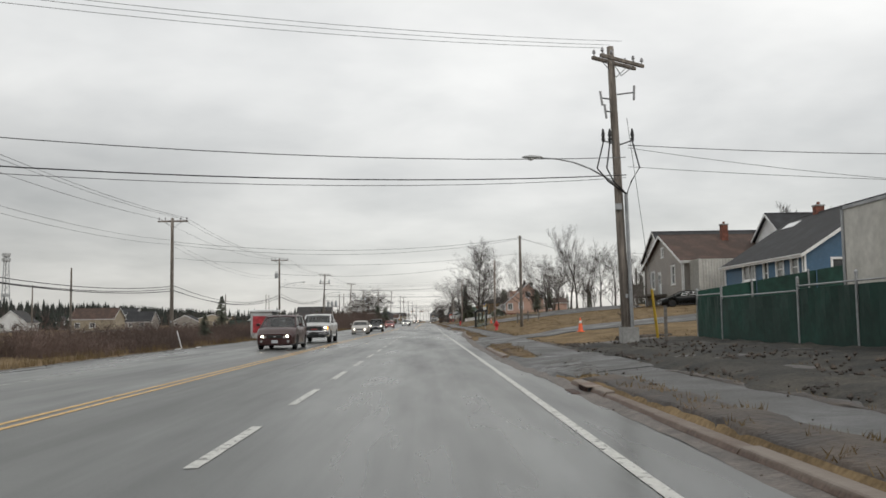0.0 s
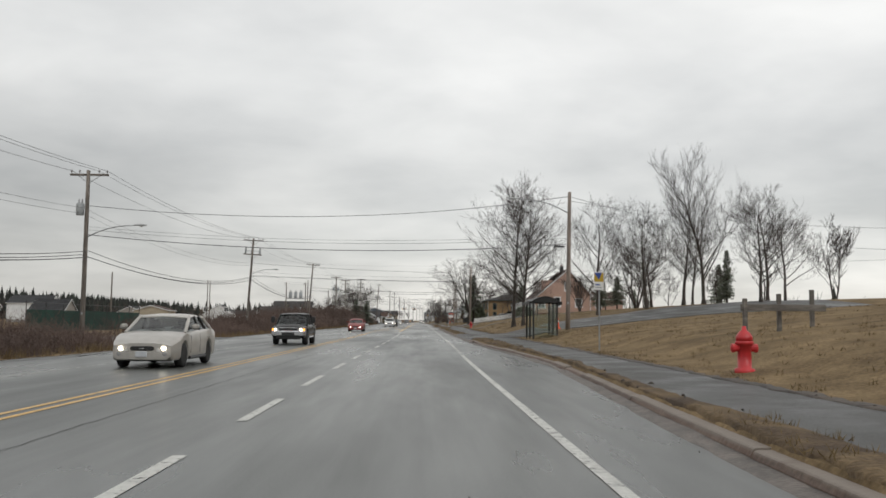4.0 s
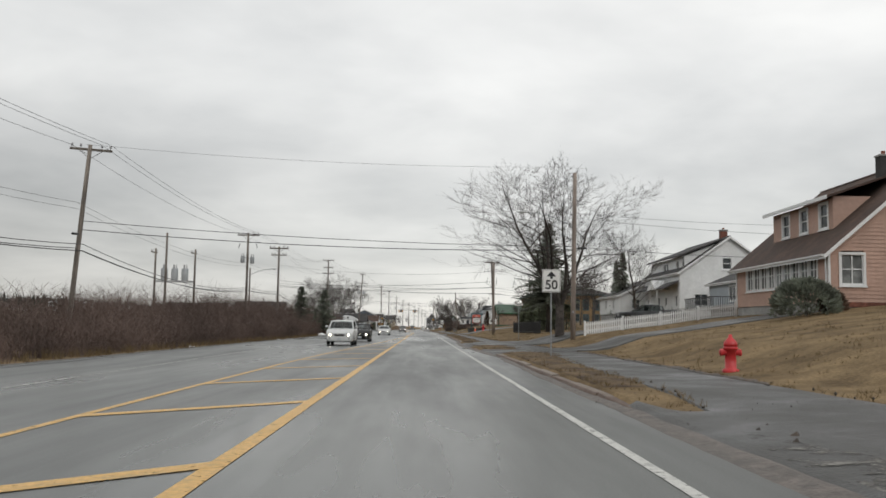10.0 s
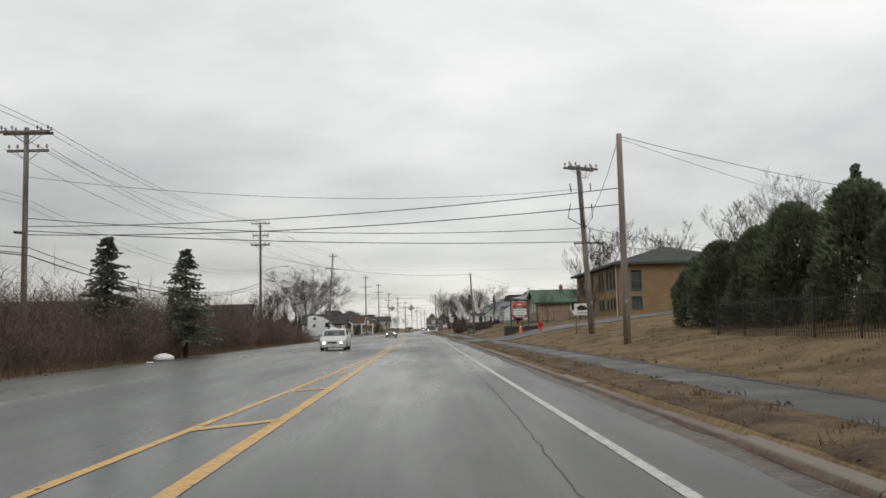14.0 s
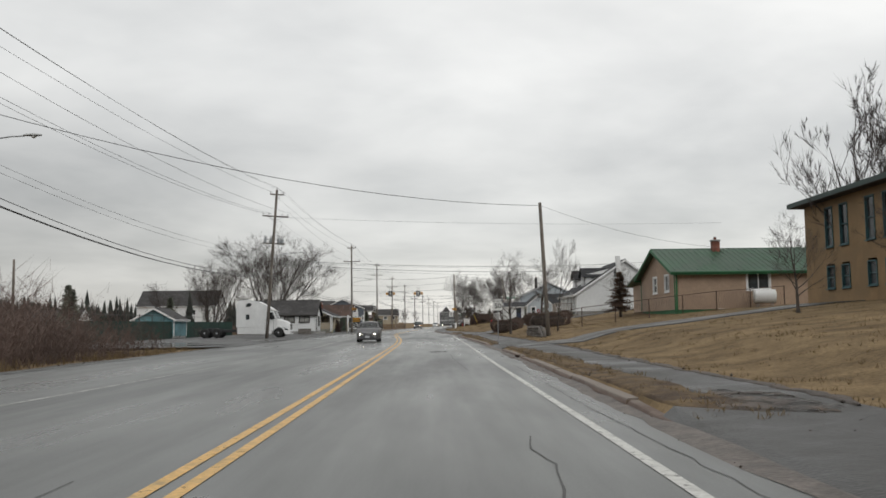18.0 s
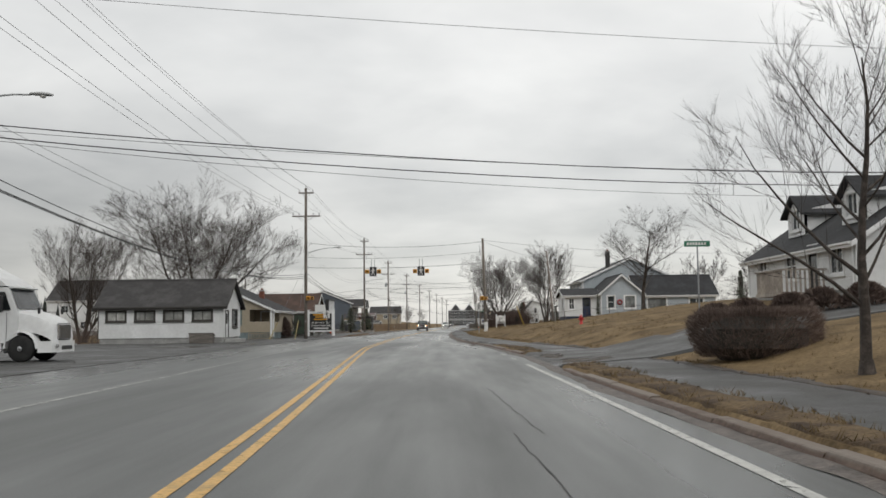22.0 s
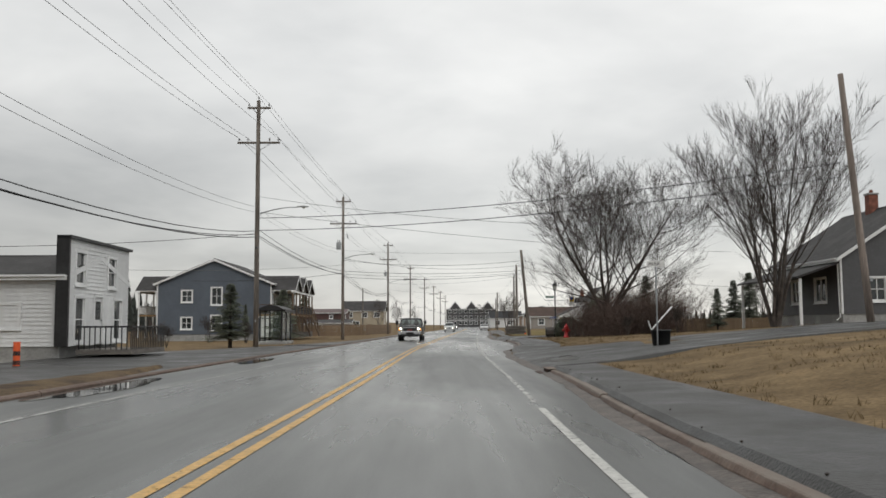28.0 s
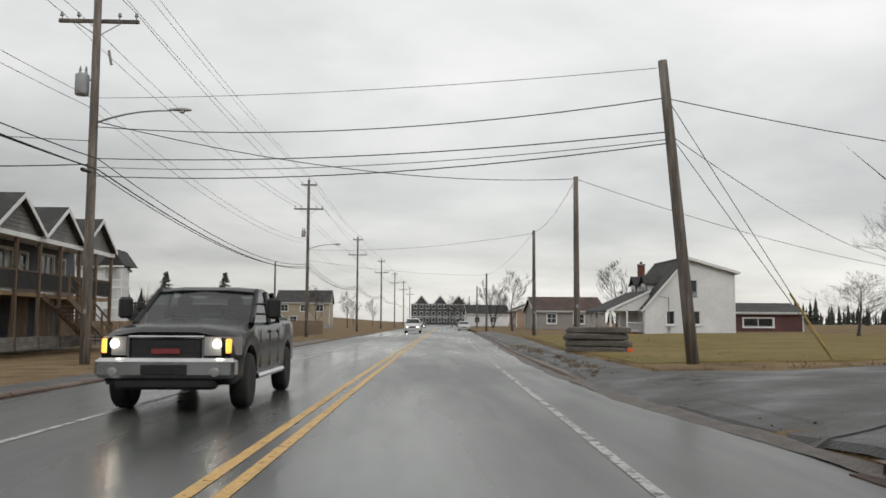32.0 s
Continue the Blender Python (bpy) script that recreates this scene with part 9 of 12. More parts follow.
part("guard", Mesh().tube([(9.35, 31.8, 0.25), (9.05, 31.4, 2.35)], 0.055, 7), M_YELLOW, gg)
part("wire", Mesh().tube([(9.05, 31.4, 2.3), (8.0, 30.0, 8.6)], 0.01, 4), M_WIRE, gg)
mp = thing("marker_post", "short grey wooden marker post", "post", pose(9.0, 29.4, 0.2))
part("post", Mesh().cbox(-0.05, 0.05, -0.05, 0.05, -0.1, 1.5, 0.01), M_DECK, mp)
single("log", Mesh().tube([(8.3, 34.2, 0.42), (9.6, 34.9, 0.45), (10.8, 35.3, 0.47)], 0.14, 9), M_BARK, "dark log lying on the verge", "log")

fs = thing("wooden_sign", "empty weathered wooden sign frame", "sign frame")
for x, y in ((10.4, 94.5), (11.6, 94.9), (12.8, 95.3)):
    part("post", Mesh().cbox(x - 0.06, x + 0.06, y - 0.06, y + 0.06, terrain(x, y) - 0.2, terrain(x, y) + 1.15, 0.01), M_DECK, fs)
part("board", Mesh().cbox(10.3, 12.9, 94.55, 94.62, terrain(11.6, 94.9) + 0.62, terrain(11.6, 94.9) + 0.82, 0.01), M_DECK, fs)


def sign_post(name, label, x, y, height, category="sign", r=0.028, material=None):
    t = thing(name, label, category, pose(x, y, terrain(x, y)))
    part("post", Mesh().tube([(0, 0, -0.2), (0, 0, height)], r, 7), material or M_STEEL, t)
    return t


def plate(parent, x0, x1, z0, z1, material, name="plate", y=-0.05, t=0.006, label=""):
    return part(name, Mesh().cbox(x0, x1, y - t, y, z0, z1, 0.02), material, parent, label)


s = sign_post("bus_stop_sign", "blue, yellow and white bus stop sign on a post", 7.3, 101.0, 2.9)
plate(s, -0.2, 0.16, 2.25, 2.92, M_SIGNWHITE)
plate(s, -0.19, 0.15, 2.56, 2.9, M_YELLOW, "band", -0.058)
part("emblem", Mesh().prism([(-0.19, 2.9), (0.1, 2.9), (-0.02, 2.62)], -0.07, -0.066, "y"), M_SIGNBLUE, s)
plate(s, -0.16, 0.02, 2.42, 2.47, M_SIGNBLUE, "bar", -0.058)
plate(s, -0.16, 0.08, 2.33, 2.36, M_STEEL, "bar", -0.058)
s = sign_post("speed_sign", "white 50 speed limit ahead sign with black arrow", 5.2, 212.7, 3.35, "traffic sign")
plate(s, -0.36, 0.36, 2.55, 3.45, M_SIGNWHITE)
fr = Mesh()
for a in ((-0.34, 0.34, 2.57, 2.585), (-0.34, 0.34, 3.415, 3.43), (-0.34, -0.325, 2.585, 3.415), (0.325, 0.34, 2.585, 3.415)):
    fr.box(a[0], a[1], -0.0585, -0.0566, a[2], a[3])
part("border", fr, M_SIGNBLACK, s)
part("arrow", Mesh().prism([(-0.045, 3.08), (0.045, 3.08), (0.045, 3.17), (0.19, 3.17), (0, 3.37), (-0.19, 3.17), (-0.045, 3.17)], -0.064, -0.0565, "y"), M_SIGNBLACK, s)
writing("50", 0.5, plane_s(0, -0.06, 2.83), M_SIGNBLACK, s, bold=0.008)
s = sign_post("speed_sign", "white maximum 50 speed limit sign", 4.8, 381.4, 2.7, "traffic sign")
plate(s, -0.3, 0.3, 1.95, 2.72, M_SIGNWHITE)
fr = Mesh()
for a in ((-0.285, 0.285, 1.965, 1.977), (-0.285, 0.285, 2.69, 2.702), (-0.285, -0.273, 1.977, 2.69), (0.273, 0.285, 1.977, 2.69)):
    fr.box(a[0], a[1], -0.0585, -0.0566, a[2], a[3])
part("border", fr, M_SIGNBLACK, s)
writing("MAXIMUM", 0.125, plane_s(0, -0.06, 2.58), M_SIGNBLACK, s, bold=0.003)
writing("50", 0.47, plane_s(0, -0.06, 2.24), M_SIGNBLACK, s, bold=0.008)


def street_name(x, y, text, face, ink, height=2.95, width=0.75, lean=0.0, label="street name sign on a galvanised post"):
    s = sign_post("street_name_sign", label, x, y, height)
    plate(s, -width / 2, width / 2, height, height + 0.2, face, "blade", 0.01, 0.012)
    if text:
        writing(text, 0.17, plane_s(-0.05, -0.004, height + 0.1), ink, s, bold=0.002)
    return s


street_name(8.5, 254.6, "TWIN", M_SIGNWHITE, M_SIGNBLACK, 2.95, 0.72, label="white street name sign reading TWIN")
s = street_name(8.7, 416.2, "", M_SIGNGREEN, M_SIGNWHITE, 2.9, 0.9, label="green street name sign with white lettering")
for i in range(7):
    plate(s, -0.36 + 0.1 * i, -0.29 + 0.1 * i, 2.95, 3.05, M_SIGNWHITE, "bar", -0.004, 0.003)
street_name(5.75, 509.6, "ALEX", M_SIGNWHITE, M_SIGNBLACK, 2.75, 0.62, label="white street name sign reading ALEX")
bin_ = thing("garbage_bin", "black plastic bin with crossed pale sticks", "bin", pose(5.95, 509.9, terrain(5.95, 509.9)))
part("tub", Mesh().lathe([(0.26, 0), (0.3, 0.02), (0.34, 0.5), (0.36, 0.5), (0.36, 0.55), (0.31, 0.55)], 14), M_BLACK, bin_, smooth=True)
part("stick", Mesh().tube([(-0.35, -0.1, 0.55), (0.42, 0.05, 1.35)], 0.025, 6), M_TRIM, bin_)
part("stick", Mesh().tube([(-0.2, 0.1, 0.2), (-0.42, 0.05, 0.85)], 0.025, 6), M_TRIM, bin_)

# bus shelters
def shelter(x0, x1, y0, y1, zt, label, frame=None, panel=None):
    s = thing("bus_shelter", label, "bus shelter")
    f = frame or M_SIGNBLACK
    b = 0.2
    for x in (x0, x1):
        for y in (y0, (y0 + y1) / 2, y1):
            part("post", Mesh().cbox(x - 0.05, x + 0.05, y - 0.05, y + 0.05, b - 0.15, zt, 0.01), f, s)
    n = 10
    arc = [(x0 - 0.25 + (x1 - x0 + 0.5) * i / n, zt + 0.38 * math.sin(math.pi * i / n)) for i in range(n + 1)]
    part("roof", Mesh().prism(arc + [(x, z - 0.03) for x, z in reversed(arc)], y0 - 0.25, y1 + 0.25, "y"), f, s)
    for y in (y0 - 0.2, y1 + 0.2):
        part("fascia", Mesh().prism(arc, y, y + 0.03, "y"), panel or f, s)
    part("edge", Mesh().box(x0 - 0.27, x0 - 0.2, y0 - 0.25, y1 + 0.25, zt - 0.12, zt + 0.06).box(x1 + 0.2, x1 + 0.27, y0 - 0.25, y1 + 0.25, zt - 0.12, zt + 0.06), f, s)
    for y in (y0, y1):
        part("pane", Mesh().box(x0 + 0.05, x1 - 0.05, y - 0.006, y + 0.006, b + 0.15, zt - 0.1), M_SHELTER_GLASS, s)
    part("pane", Mesh().box(x1 - 0.006, x1 + 0.006, y0 + 0.05, (y0 + y1) / 2 - 0.05, b + 0.15, zt - 0.1), M_SHELTER_GLASS, s)
    part("pane", Mesh().box(x1 - 0.006, x1 + 0.006, (y0 + y1) / 2 + 0.05, y1 - 0.05, b + 0.15, zt - 0.1), M_SHELTER_GLASS, s)
    part("seat", Mesh().cbox(x1 - 0.45, x1 - 0.1, y0 + 0.4, y1 - 0.4, b + 0.42, b + 0.48, 0.01), f, s)
    part("slab", Mesh().cbox(x0 - 0.3, x1 + 0.2, y0 - 0.3, y1 + 0.3, b - 0.2, b + 0.01, 0.02), M_CONCRETE, s)
    return s


shelter(7.42, 8.85, 121.3, 124.7, 2.45, "black framed glass bus shelter with arched roof")
shelter(-14.0, -12.5, 540.8, 544.4, 2.35, "grey bus shelter with arched roof")
sh = thing("bus_shelter", "white bus shelter with red advertising panel", "bus shelter")
part("wall", Mesh().cbox(-14.8, -13.0, 76.0, 76.1, 0, 2.3, 0.02).cbox(-14.8, -13.0, 79.4, 79.5, 0, 2.3, 0.02).cbox(-14.85, -14.75, 76.0, 79.5, 0, 2.3, 0.02), M_LAMP, sh)
part("roof", Mesh().cbox(-14.95, -12.8, 75.85, 79.65, 2.3, 2.5, 0.04), M_WHITE, sh)
part("poster", Mesh().box(-14.65, -13.15, 75.97, 75.995, 0.5, 1.95), surface("red_poster", (0.42, 0.04, 0.05), 0.4, 0.25, 20, 40, 0.0), sh, "red advertising poster")
part("post", Mesh().box(-13.1, -13.0, 76.1, 76.2, 0, 2.3).box(-13.1, -13.0, 79.3, 79.4, 0, 2.3), M_WHITE, sh)

# white board sign between turned posts on a lawn
sg = thing("lawn_sign", "white painted board sign between two posts on a lawn", "sign", pose(6.6, 488.6, terrain(6.6, 488.6), 0, 0, -4))
for x in (-0.5, 0.5):
    ps = part("post", Mesh().cbox(x - 0.05, x + 0.05, -0.05, 0.05, -0.2, 1.32, 0.012), M_TRIM, sg)
    part("cap", Mesh().lathe([(0.075, 1.32), (0.075, 1.35), (0.03, 1.37), (0.055, 1.42), (0.03, 1.48), (0.0, 1.5)], 10, Matrix.Translation((x, 0, 0))), M_TRIM, ps, smooth=True)
bd = part("board", Mesh().cbox(-0.46, 0.46, -0.02, 0.02, 0.62, 1.2, 0.01).prism([(-0.42, 1.2), (0.42, 1.2), (0.2, 1.32), (0.0, 1.38), (-0.2, 1.32)], -0.018, 0.018, "y"), M_SIGNWHITE, sg)
for z, w in ((1.06, 0.26), (0.94, 0.2), (0.8, 0.3)):
    part("bar", Mesh().box(-w, w, -0.026, -0.02, z, z + 0.05), M_LAMP, bd)
part("lower_rail", Mesh().cbox(-0.46, 0.46, -0.025, 0.025, 0.42, 0.5, 0.008), M_TRIM, sg)
# white picket fence up the slope
pf = thing("picket_fence", "white wooden picket fence up a lawn", "fence")
for i in range(105):
    x = 10.9 + 0.145 * i
    z = terrain(x, 236.4)
    part("picket", Mesh().prism([(x, z + 0.05), (x + 0.085, z + 0.05), (x + 0.085, z + 0.8), (x + 0.0425, z + 0.88), (x, z + 0.8)], 236.38, 236.4, "y"), M_TRIM, pf)
for i in range(7):
    x = 10.9 + 2.5 * i
    z = terrain(x, 236.4)
    part("post", Mesh().cbox(x - 0.06, x + 0.06, 236.42, 236.54, z - 0.2, z + 0.95, 0.01), M_TRIM, pf)
    if i < 6:
        z2 = terrain(x + 2.5, 236.4)
        for d in (0.25, 0.62):
            part("rail", Mesh().rings([[(x, 236.4, z + d), (x, 236.44, z + d), (x, 236.44, z + d + 0.08), (x, 236.4, z + d + 0.08)], [(x + 2.5, 236.4, z2 + d), (x + 2.5, 236.44, z2 + d), (x + 2.5, 236.44, z2 + d + 0.08), (x + 2.5, 236.4, z2 + d + 0.08)]]), M_TRIM, pf)

# black iron railing round the corner garden
ir = thing("iron_fence", "black iron railing round a garden", "fence")
IRON = [(10.9, 258.5 + 0.16 * i) for i in range(150)] + [(11.06 + 0.16 * i, 258.5) for i in range(110)]
for i, (x, y) in enumerate(IRON):
    z = terrain(x, y)
    big = i % 16 == 0
    part("post" if big else "bar", Mesh().tube([(x, y, z - 0.1), (x, y, z + (1.3 if big else 1.15))], 0.03 if big else 0.011, 6 if big else 4), M_SIGNBLACK, ir)
for d in (0.15, 1.05):
    for k in range(15):
        (xa, ya), (xb, yb) = IRON[k * 10], IRON[min(k * 10 + 10, 149)]
        part("rail", Mesh().tube([(xa, ya, terrain(xa, ya) + d), (xb, yb, terrain(xb, yb) + d)], 0.014, 4), M_SIGNBLACK, ir)
    for k in range(11):
        (xa, ya), (xb, yb) = IRON[150 + k * 10 - (1 if k else 0)], IRON[min(150 + k * 10 + 10, 259)]
        part("rail", Mesh().tube([(xa, ya, terrain(xa, ya) + d), (xb, yb, terrain(xb, yb) + d)], 0.014, 4), M_SIGNBLACK, ir)

# business sign on a timber planter
sg = thing("business_sign", "red, black and white sign on teal posts", "sign")
for x in (8.95, 10.6):
    part("post", Mesh().cbox(x - 0.08, x + 0.08, 335.0, 335.16, 0.9, 3.78, 0.02), M_TEAL, sg)
part("crossbar", Mesh().cbox(8.8, 10.75, 334.98, 335.18, 3.68, 3.86, 0.02), M_TEAL, sg)
part("panel", Mesh().box(9.08, 10.47, 335.05, 335.09, 2.1, 3.6), M_SIGNRED, sg)
plate2 = lambda z0, z1, mat, name: part(name, Mesh().box(9.18, 10.42, 335.03, 335.046, z0, z1), mat, sg)
plate2(2.98, 3.19, M_SIGNBLACK, "heading_band"); plate2(2.36, 2.97, M_SIGNWHITE, "message_board"); plate2(2.14, 2.35, M_SIGNBLACK, "number_band")
writing("AVAILABLE:", 0.15, plane_s(9.8, 335.026, 3.085), M_SIGNWHITE, sg, bold=0.002)
writing("BOAT & RV STORAGE", 0.135, plane_s(9.8, 335.026, 2.79), M_SIGNBLACK, sg, bold=0.002)
writing("OFFICE SPACE", 0.135, plane_s(9.8, 335.026, 2.54), M_SIGNBLACK, sg, bold=0.002)
part("bar", Mesh().box(9.3, 10.3, 335.02, 335.027, 2.2, 2.29), M_SIGNWHITE, sg)
part("bar", Mesh().box(9.6, 10.0, 335.035, 335.048, 3.3, 3.42), M_SIGNWHITE, sg)
pln = thing("timber_planter", "old dark railway timber planter", "planter")
for j in range(5):
    for k in range(2):
        part("timber", Mesh().cbox(8.35 + 1.55 * k, 9.88 + 1.55 * k, 334.3 + 0.01 * (j % 2), 334.5, 0.35 + 0.19 * j, 0.53 + 0.19 * j, 0.015), M_TIMBER, pln)
    part("timber", Mesh().cbox(8.35, 8.55, 334.52, 336.4, 0.35 + 0.19 * j, 0.53 + 0.19 * j, 0.015), M_TIMBER, pln)
part("soil", Mesh().box(8.5, 11.4, 334.5, 336.4, 0.4, 1.22), M_SOIL, pln)
s = sign_post("sign", "white property sign with a dark emblem", 9.8, 304.2, 1.75, material=M_DECK, r=0.05)
plate(s, -0.1, 0.95, 1.15, 1.85, M_SIGNWHITE, y=-0.06)
part("emblem", Mesh().prism([(0.05, 1.6), (0.3, 1.78), (0.6, 1.66), (0.8, 1.5), (0.4, 1.42), (0.1, 1.45)], -0.072, -0.067, "y"), M_SIGNBLACK, s)
plate(s, 0.1, 0.75, 1.25, 1.32, M_STEEL, "bar", -0.067)
gr = thing("chain_link_fence", "rusty chain-link fence posts and top rail", "fence")
GP = [(8.6 + 2.35 * i, 384.6 - 0.12 * i) for i in range(8)]
for i, (x, y) in enumerate(GP):
    part("post", Mesh().tube([(x, y, terrain(x, y) - 0.2), (x, y, terrain(x, y) + 1.35)], 0.035, 6), M_RUSTED, gr)
    if i < 7:
        x2, y2 = GP[i + 1]
        part("rail", Mesh().tube([(x, y, terrain(x, y) + 1.33), (x2, y2, terrain(x2, y2) + 1.33)], 0.022, 5), M_RUSTED, gr)
        mm = Mesh()
        for k in range(14):
            for sg_ in (0, 1):
                fa, fb_ = (k / 14, (k + 1.6) / 14) if sg_ else ((k + 1.6) / 14, k / 14)
                fa, fb_ = min(fa, 1), min(fb_, 1)
                pa = Vector((x + (x2 - x) * fa, y + (y2 - y) * fa, terrain(x, y) + 0.1))
                pb = Vector((x + (x2 - x) * fb_, y + (y2 - y) * fb_, terrain(x, y) + 1.3))
                mm.tube([pa, pb], 0.004, 3, False)
        part("mesh", mm, M_RUSTED, gr)
# stone wall
wl = thing("stone_wall", "low grey fieldstone retaining wall", "wall")
rg = random.Random(31)
part("core", Mesh().prism([(380.6, 0.05), (390.3, 0.05), (390.3, 0.7), (389.2, 0.98), (383.0, 0.98), (380.6, 0.28)], 7.68, 8.1, "x"), M_MORTAR, wl)
for r_ in range(5):
    y = 380.6 - rg.uniform(0, 0.3)
    while y < 390.1:
        w, hh = rg.uniform(0.18, 0.48), rg.uniform(0.15, 0.23)
        z = 0.08 + r_ * 0.185 + rg.uniform(-0.025, 0.025)
        if z + hh < 0.32 + 0.7 * min(1, max(0, (y - 380.5) / 2.4), max(0, (390.6 - y) / 1.3)) + 0.06:
            q = Mesh().cbox(7.58 + rg.uniform(-0.05, 0.03), 7.76, y, min(y + w, 390.3) - 0.02, z, z + hh, 0.07, Matrix.Translation((0, y, z)) @ Matrix.Rotation(rg.uniform(-0.12, 0.12), 4, "X") @ Matrix.Translation((0, -y, -z)))
            part("stone", q, M_STONE, wl)
        y += w
part("turf_edge", Mesh().tube([(7.85, 380.5, 0.3), (7.88, 383.0, 1.0), (7.88, 389.2, 1.0), (7.88, 390.4, 0.72)], 0.09, 6), M_SOIL, wl, "dark soil along the wall top")

# crossing signs, overhead pedestrian signals
def pedestrian(parent, x, y, z, s, material):
    """The walking figure of a crossing sign, as a plain shape."""
    m = Mesh()
    m.lathe([(0.0, -0.002), (0.085 * s, -0.002), (0.085 * s, 0.002), (0.0, 0.002)], 10, Matrix.Translation((x, y, z + 0.36 * s)) @ Matrix.Rotation(radians(90), 4, "X"))
    for poly in ([(-0.07, 0.25), (0.08, 0.25), (0.07, -0.05), (-0.06, -0.05)], [(-0.06, -0.04), (0.02, -0.04), (-0.12, -0.42), (-0.2, -0.42)], [(0.0, -0.04), (0.07, -0.04), (0.2, -0.4), (0.12, -0.42)], [(-0.07, 0.25), (-0.05, 0.16), (-0.22, -0.02), (-0.26, 0.03)], [(0.08, 0.25), (0.06, 0.15), (0.22, 0.02), (0.25, 0.07)]):
        m.prism([(x + u * s, z + w * s) for u, w in poly], y - 0.002, y + 0.002, "y")
    return part("figure", m, material, parent)


def beacon(parent, x, y, z, s=0.3):
    b = part("beacon", Mesh().cbox(x - s / 2, x + s / 2, y - 0.12, y + 0.12, z - s / 2, z + s / 2, 0.03), M_SIGNYELLOW, parent, "amber flashing beacon housing")
    part("visor", Mesh().lathe([(0.11, 0.0), (0.12, 0.18), (0.125, 0.18), (0.115, 0.0)], 12, Matrix.Translation((x, y - 0.12, z)) @ Matrix.Rotation(radians(90), 4, "X")), M_SIGNYELLOW, b)
    part("lens", Mesh().lathe([(0.1, 0), (0.09, 0.02), (0.0, 0.03)], 12, Matrix.Translation((x, y - 0.115, z)) @ Matrix.Rotation(radians(90), 4, "X")), surface("dark_amber_lens", (0.12, 0.05, 0.01), 0.2), b)


for x in (-6.9, -2.2):
    s = thing("crossing_signal", "hanging pedestrian crossing sign with two amber beacons", "traffic signal")
    y, z = 472.3, 6.45
    part("case", Mesh().cbox(x - 0.34, x + 0.34, y - 0.12, y + 0.12, z - 0.45, z + 0.45, 0.03), M_SIGNBLACK, s)
    pedestrian(s, x, y - 0.125, z, 0.85, M_SIGNWHITE)
    beacon(s, x - 0.58, y, z, 0.4); beacon(s, x + 0.58, y, z, 0.4)
    part("hanger", Mesh().tube([(x - 0.15, y, z + 0.45), (x - 0.15, y, z + 1.2)], 0.03, 5).tube([(x + 0.15, y, z + 0.45), (x + 0.15, y, z + 1.2)], 0.03, 5), M_STEEL, s)
for x, y, sx in ((3.3, 469.6, 1), (-12.0, 476.5, 1)):
    s = sign_post("crossing_sign", "white pedestrian crossing sign on a post", x, y, 2.75, "traffic sign")
    plate(s, -0.32, 0.32, 2.1, 2.85, M_SIGNWHITE)
    pedestrian(s, 0, -0.06, 2.48, 0.8, M_SIGNBLACK)
for x, y, z in ((3.75, 472.1, 3.7), (-13.1, 471.3, 3.9)):
    s = thing("crossing_beacon", "amber beacon mounted on a pole", "traffic signal")
    beacon(s, x, y, z, 0.4); beacon(s, x + 0.38, y, z, 0.3)
for a, b in (((-16.5, 469.4, -0.05), (-15.8, 469.9, 1.6)), ((-13.85, 468.0, -0.05), (-13.6, 468.5, 1.75)), ((8.0, 474.0, 0.9), (7.2, 473.4, 2.9))):
    s = thing("guy_guard", "pale yellow guy wire guard beside a pole" if a[0] < 0 else "yellow guy wire guard beside a pole", "guy guard")
    part("guard", Mesh().tube([a, b], 0.04, 7), M_PALE_YELLOW if a[0] < 0 else M_YELLOW, s)
    part("wire", Mesh().tube([b, (-13.4 if a[0] < 0 else 4.0, 471.8 if a[0] < 0 else 472.5, 7.4)], 0.01, 4), M_WIRE, s)
for x0_, y0_, x1_, y1_ in ((5.5, 473.5, 13.0, 481.0), (13.0, 481.0, 30, 481.5)):
    cf = thing("garden_fence", "thin wire garden fence on posts", "fence")
    for i in range(8):
        x, y = x0_ + (x1_ - x0_) * i / 7, y0_ + (y1_ - y0_) * i / 7
        part("post", Mesh().tube([(x, y, terrain(x, y) - 0.1), (x, y, terrain(x, y) + 0.95)], 0.03, 5), M_RUSTED, cf)
        if i < 7:
            x2, y2 = x0_ + (x1_ - x0_) * (i + 1) / 7, y0_ + (y1_ - y0_) * (i + 1) / 7
            part("rail", Mesh().tube([(x, y, terrain(x, y) + 0.93), (x2, y2, terrain(x2, y2) + 0.93)], 0.014, 4), M_RUSTED, cf)

# salon sign board on the left
s = thing("business_sign", "black salon sign board between white posts", "sign")
for x in (-15.65, -12.75):
    part("post", Mesh().cbox(x - 0.16, x + 0.16, 488.0, 488.32, 0, 2.95, 0.03), M_TRIM, s)
    part("cap", Mesh().cbox(x - 0.2, x + 0.2, 487.96, 488.36, 2.95, 3.06, 0.03), M_TRIM, s)
for z0, z1 in ((0.52, 0.7), (2.62, 2.72)):
    part("rail", Mesh().box(-15.5, -12.9, 488.05, 488.2, z0, z1), M_TRIM, s)
part("board", Mesh().box(-15.45, -12.95, 488.08, 488.16, 0.7, 2.62), M_SIGNBLACK, s)
part("emblem", Mesh().box(-15.1, -13.3, 488.06, 488.075, 2.4, 2.54).box(-14.8, -13.6, 488.06, 488.075, 2.16, 2.3), M_SIGNYELLOW, s)
part("bar", Mesh().box(-15.0, -13.4, 488.06, 488.075, 1.88, 2.02), M_SIGNYELLOW, s)
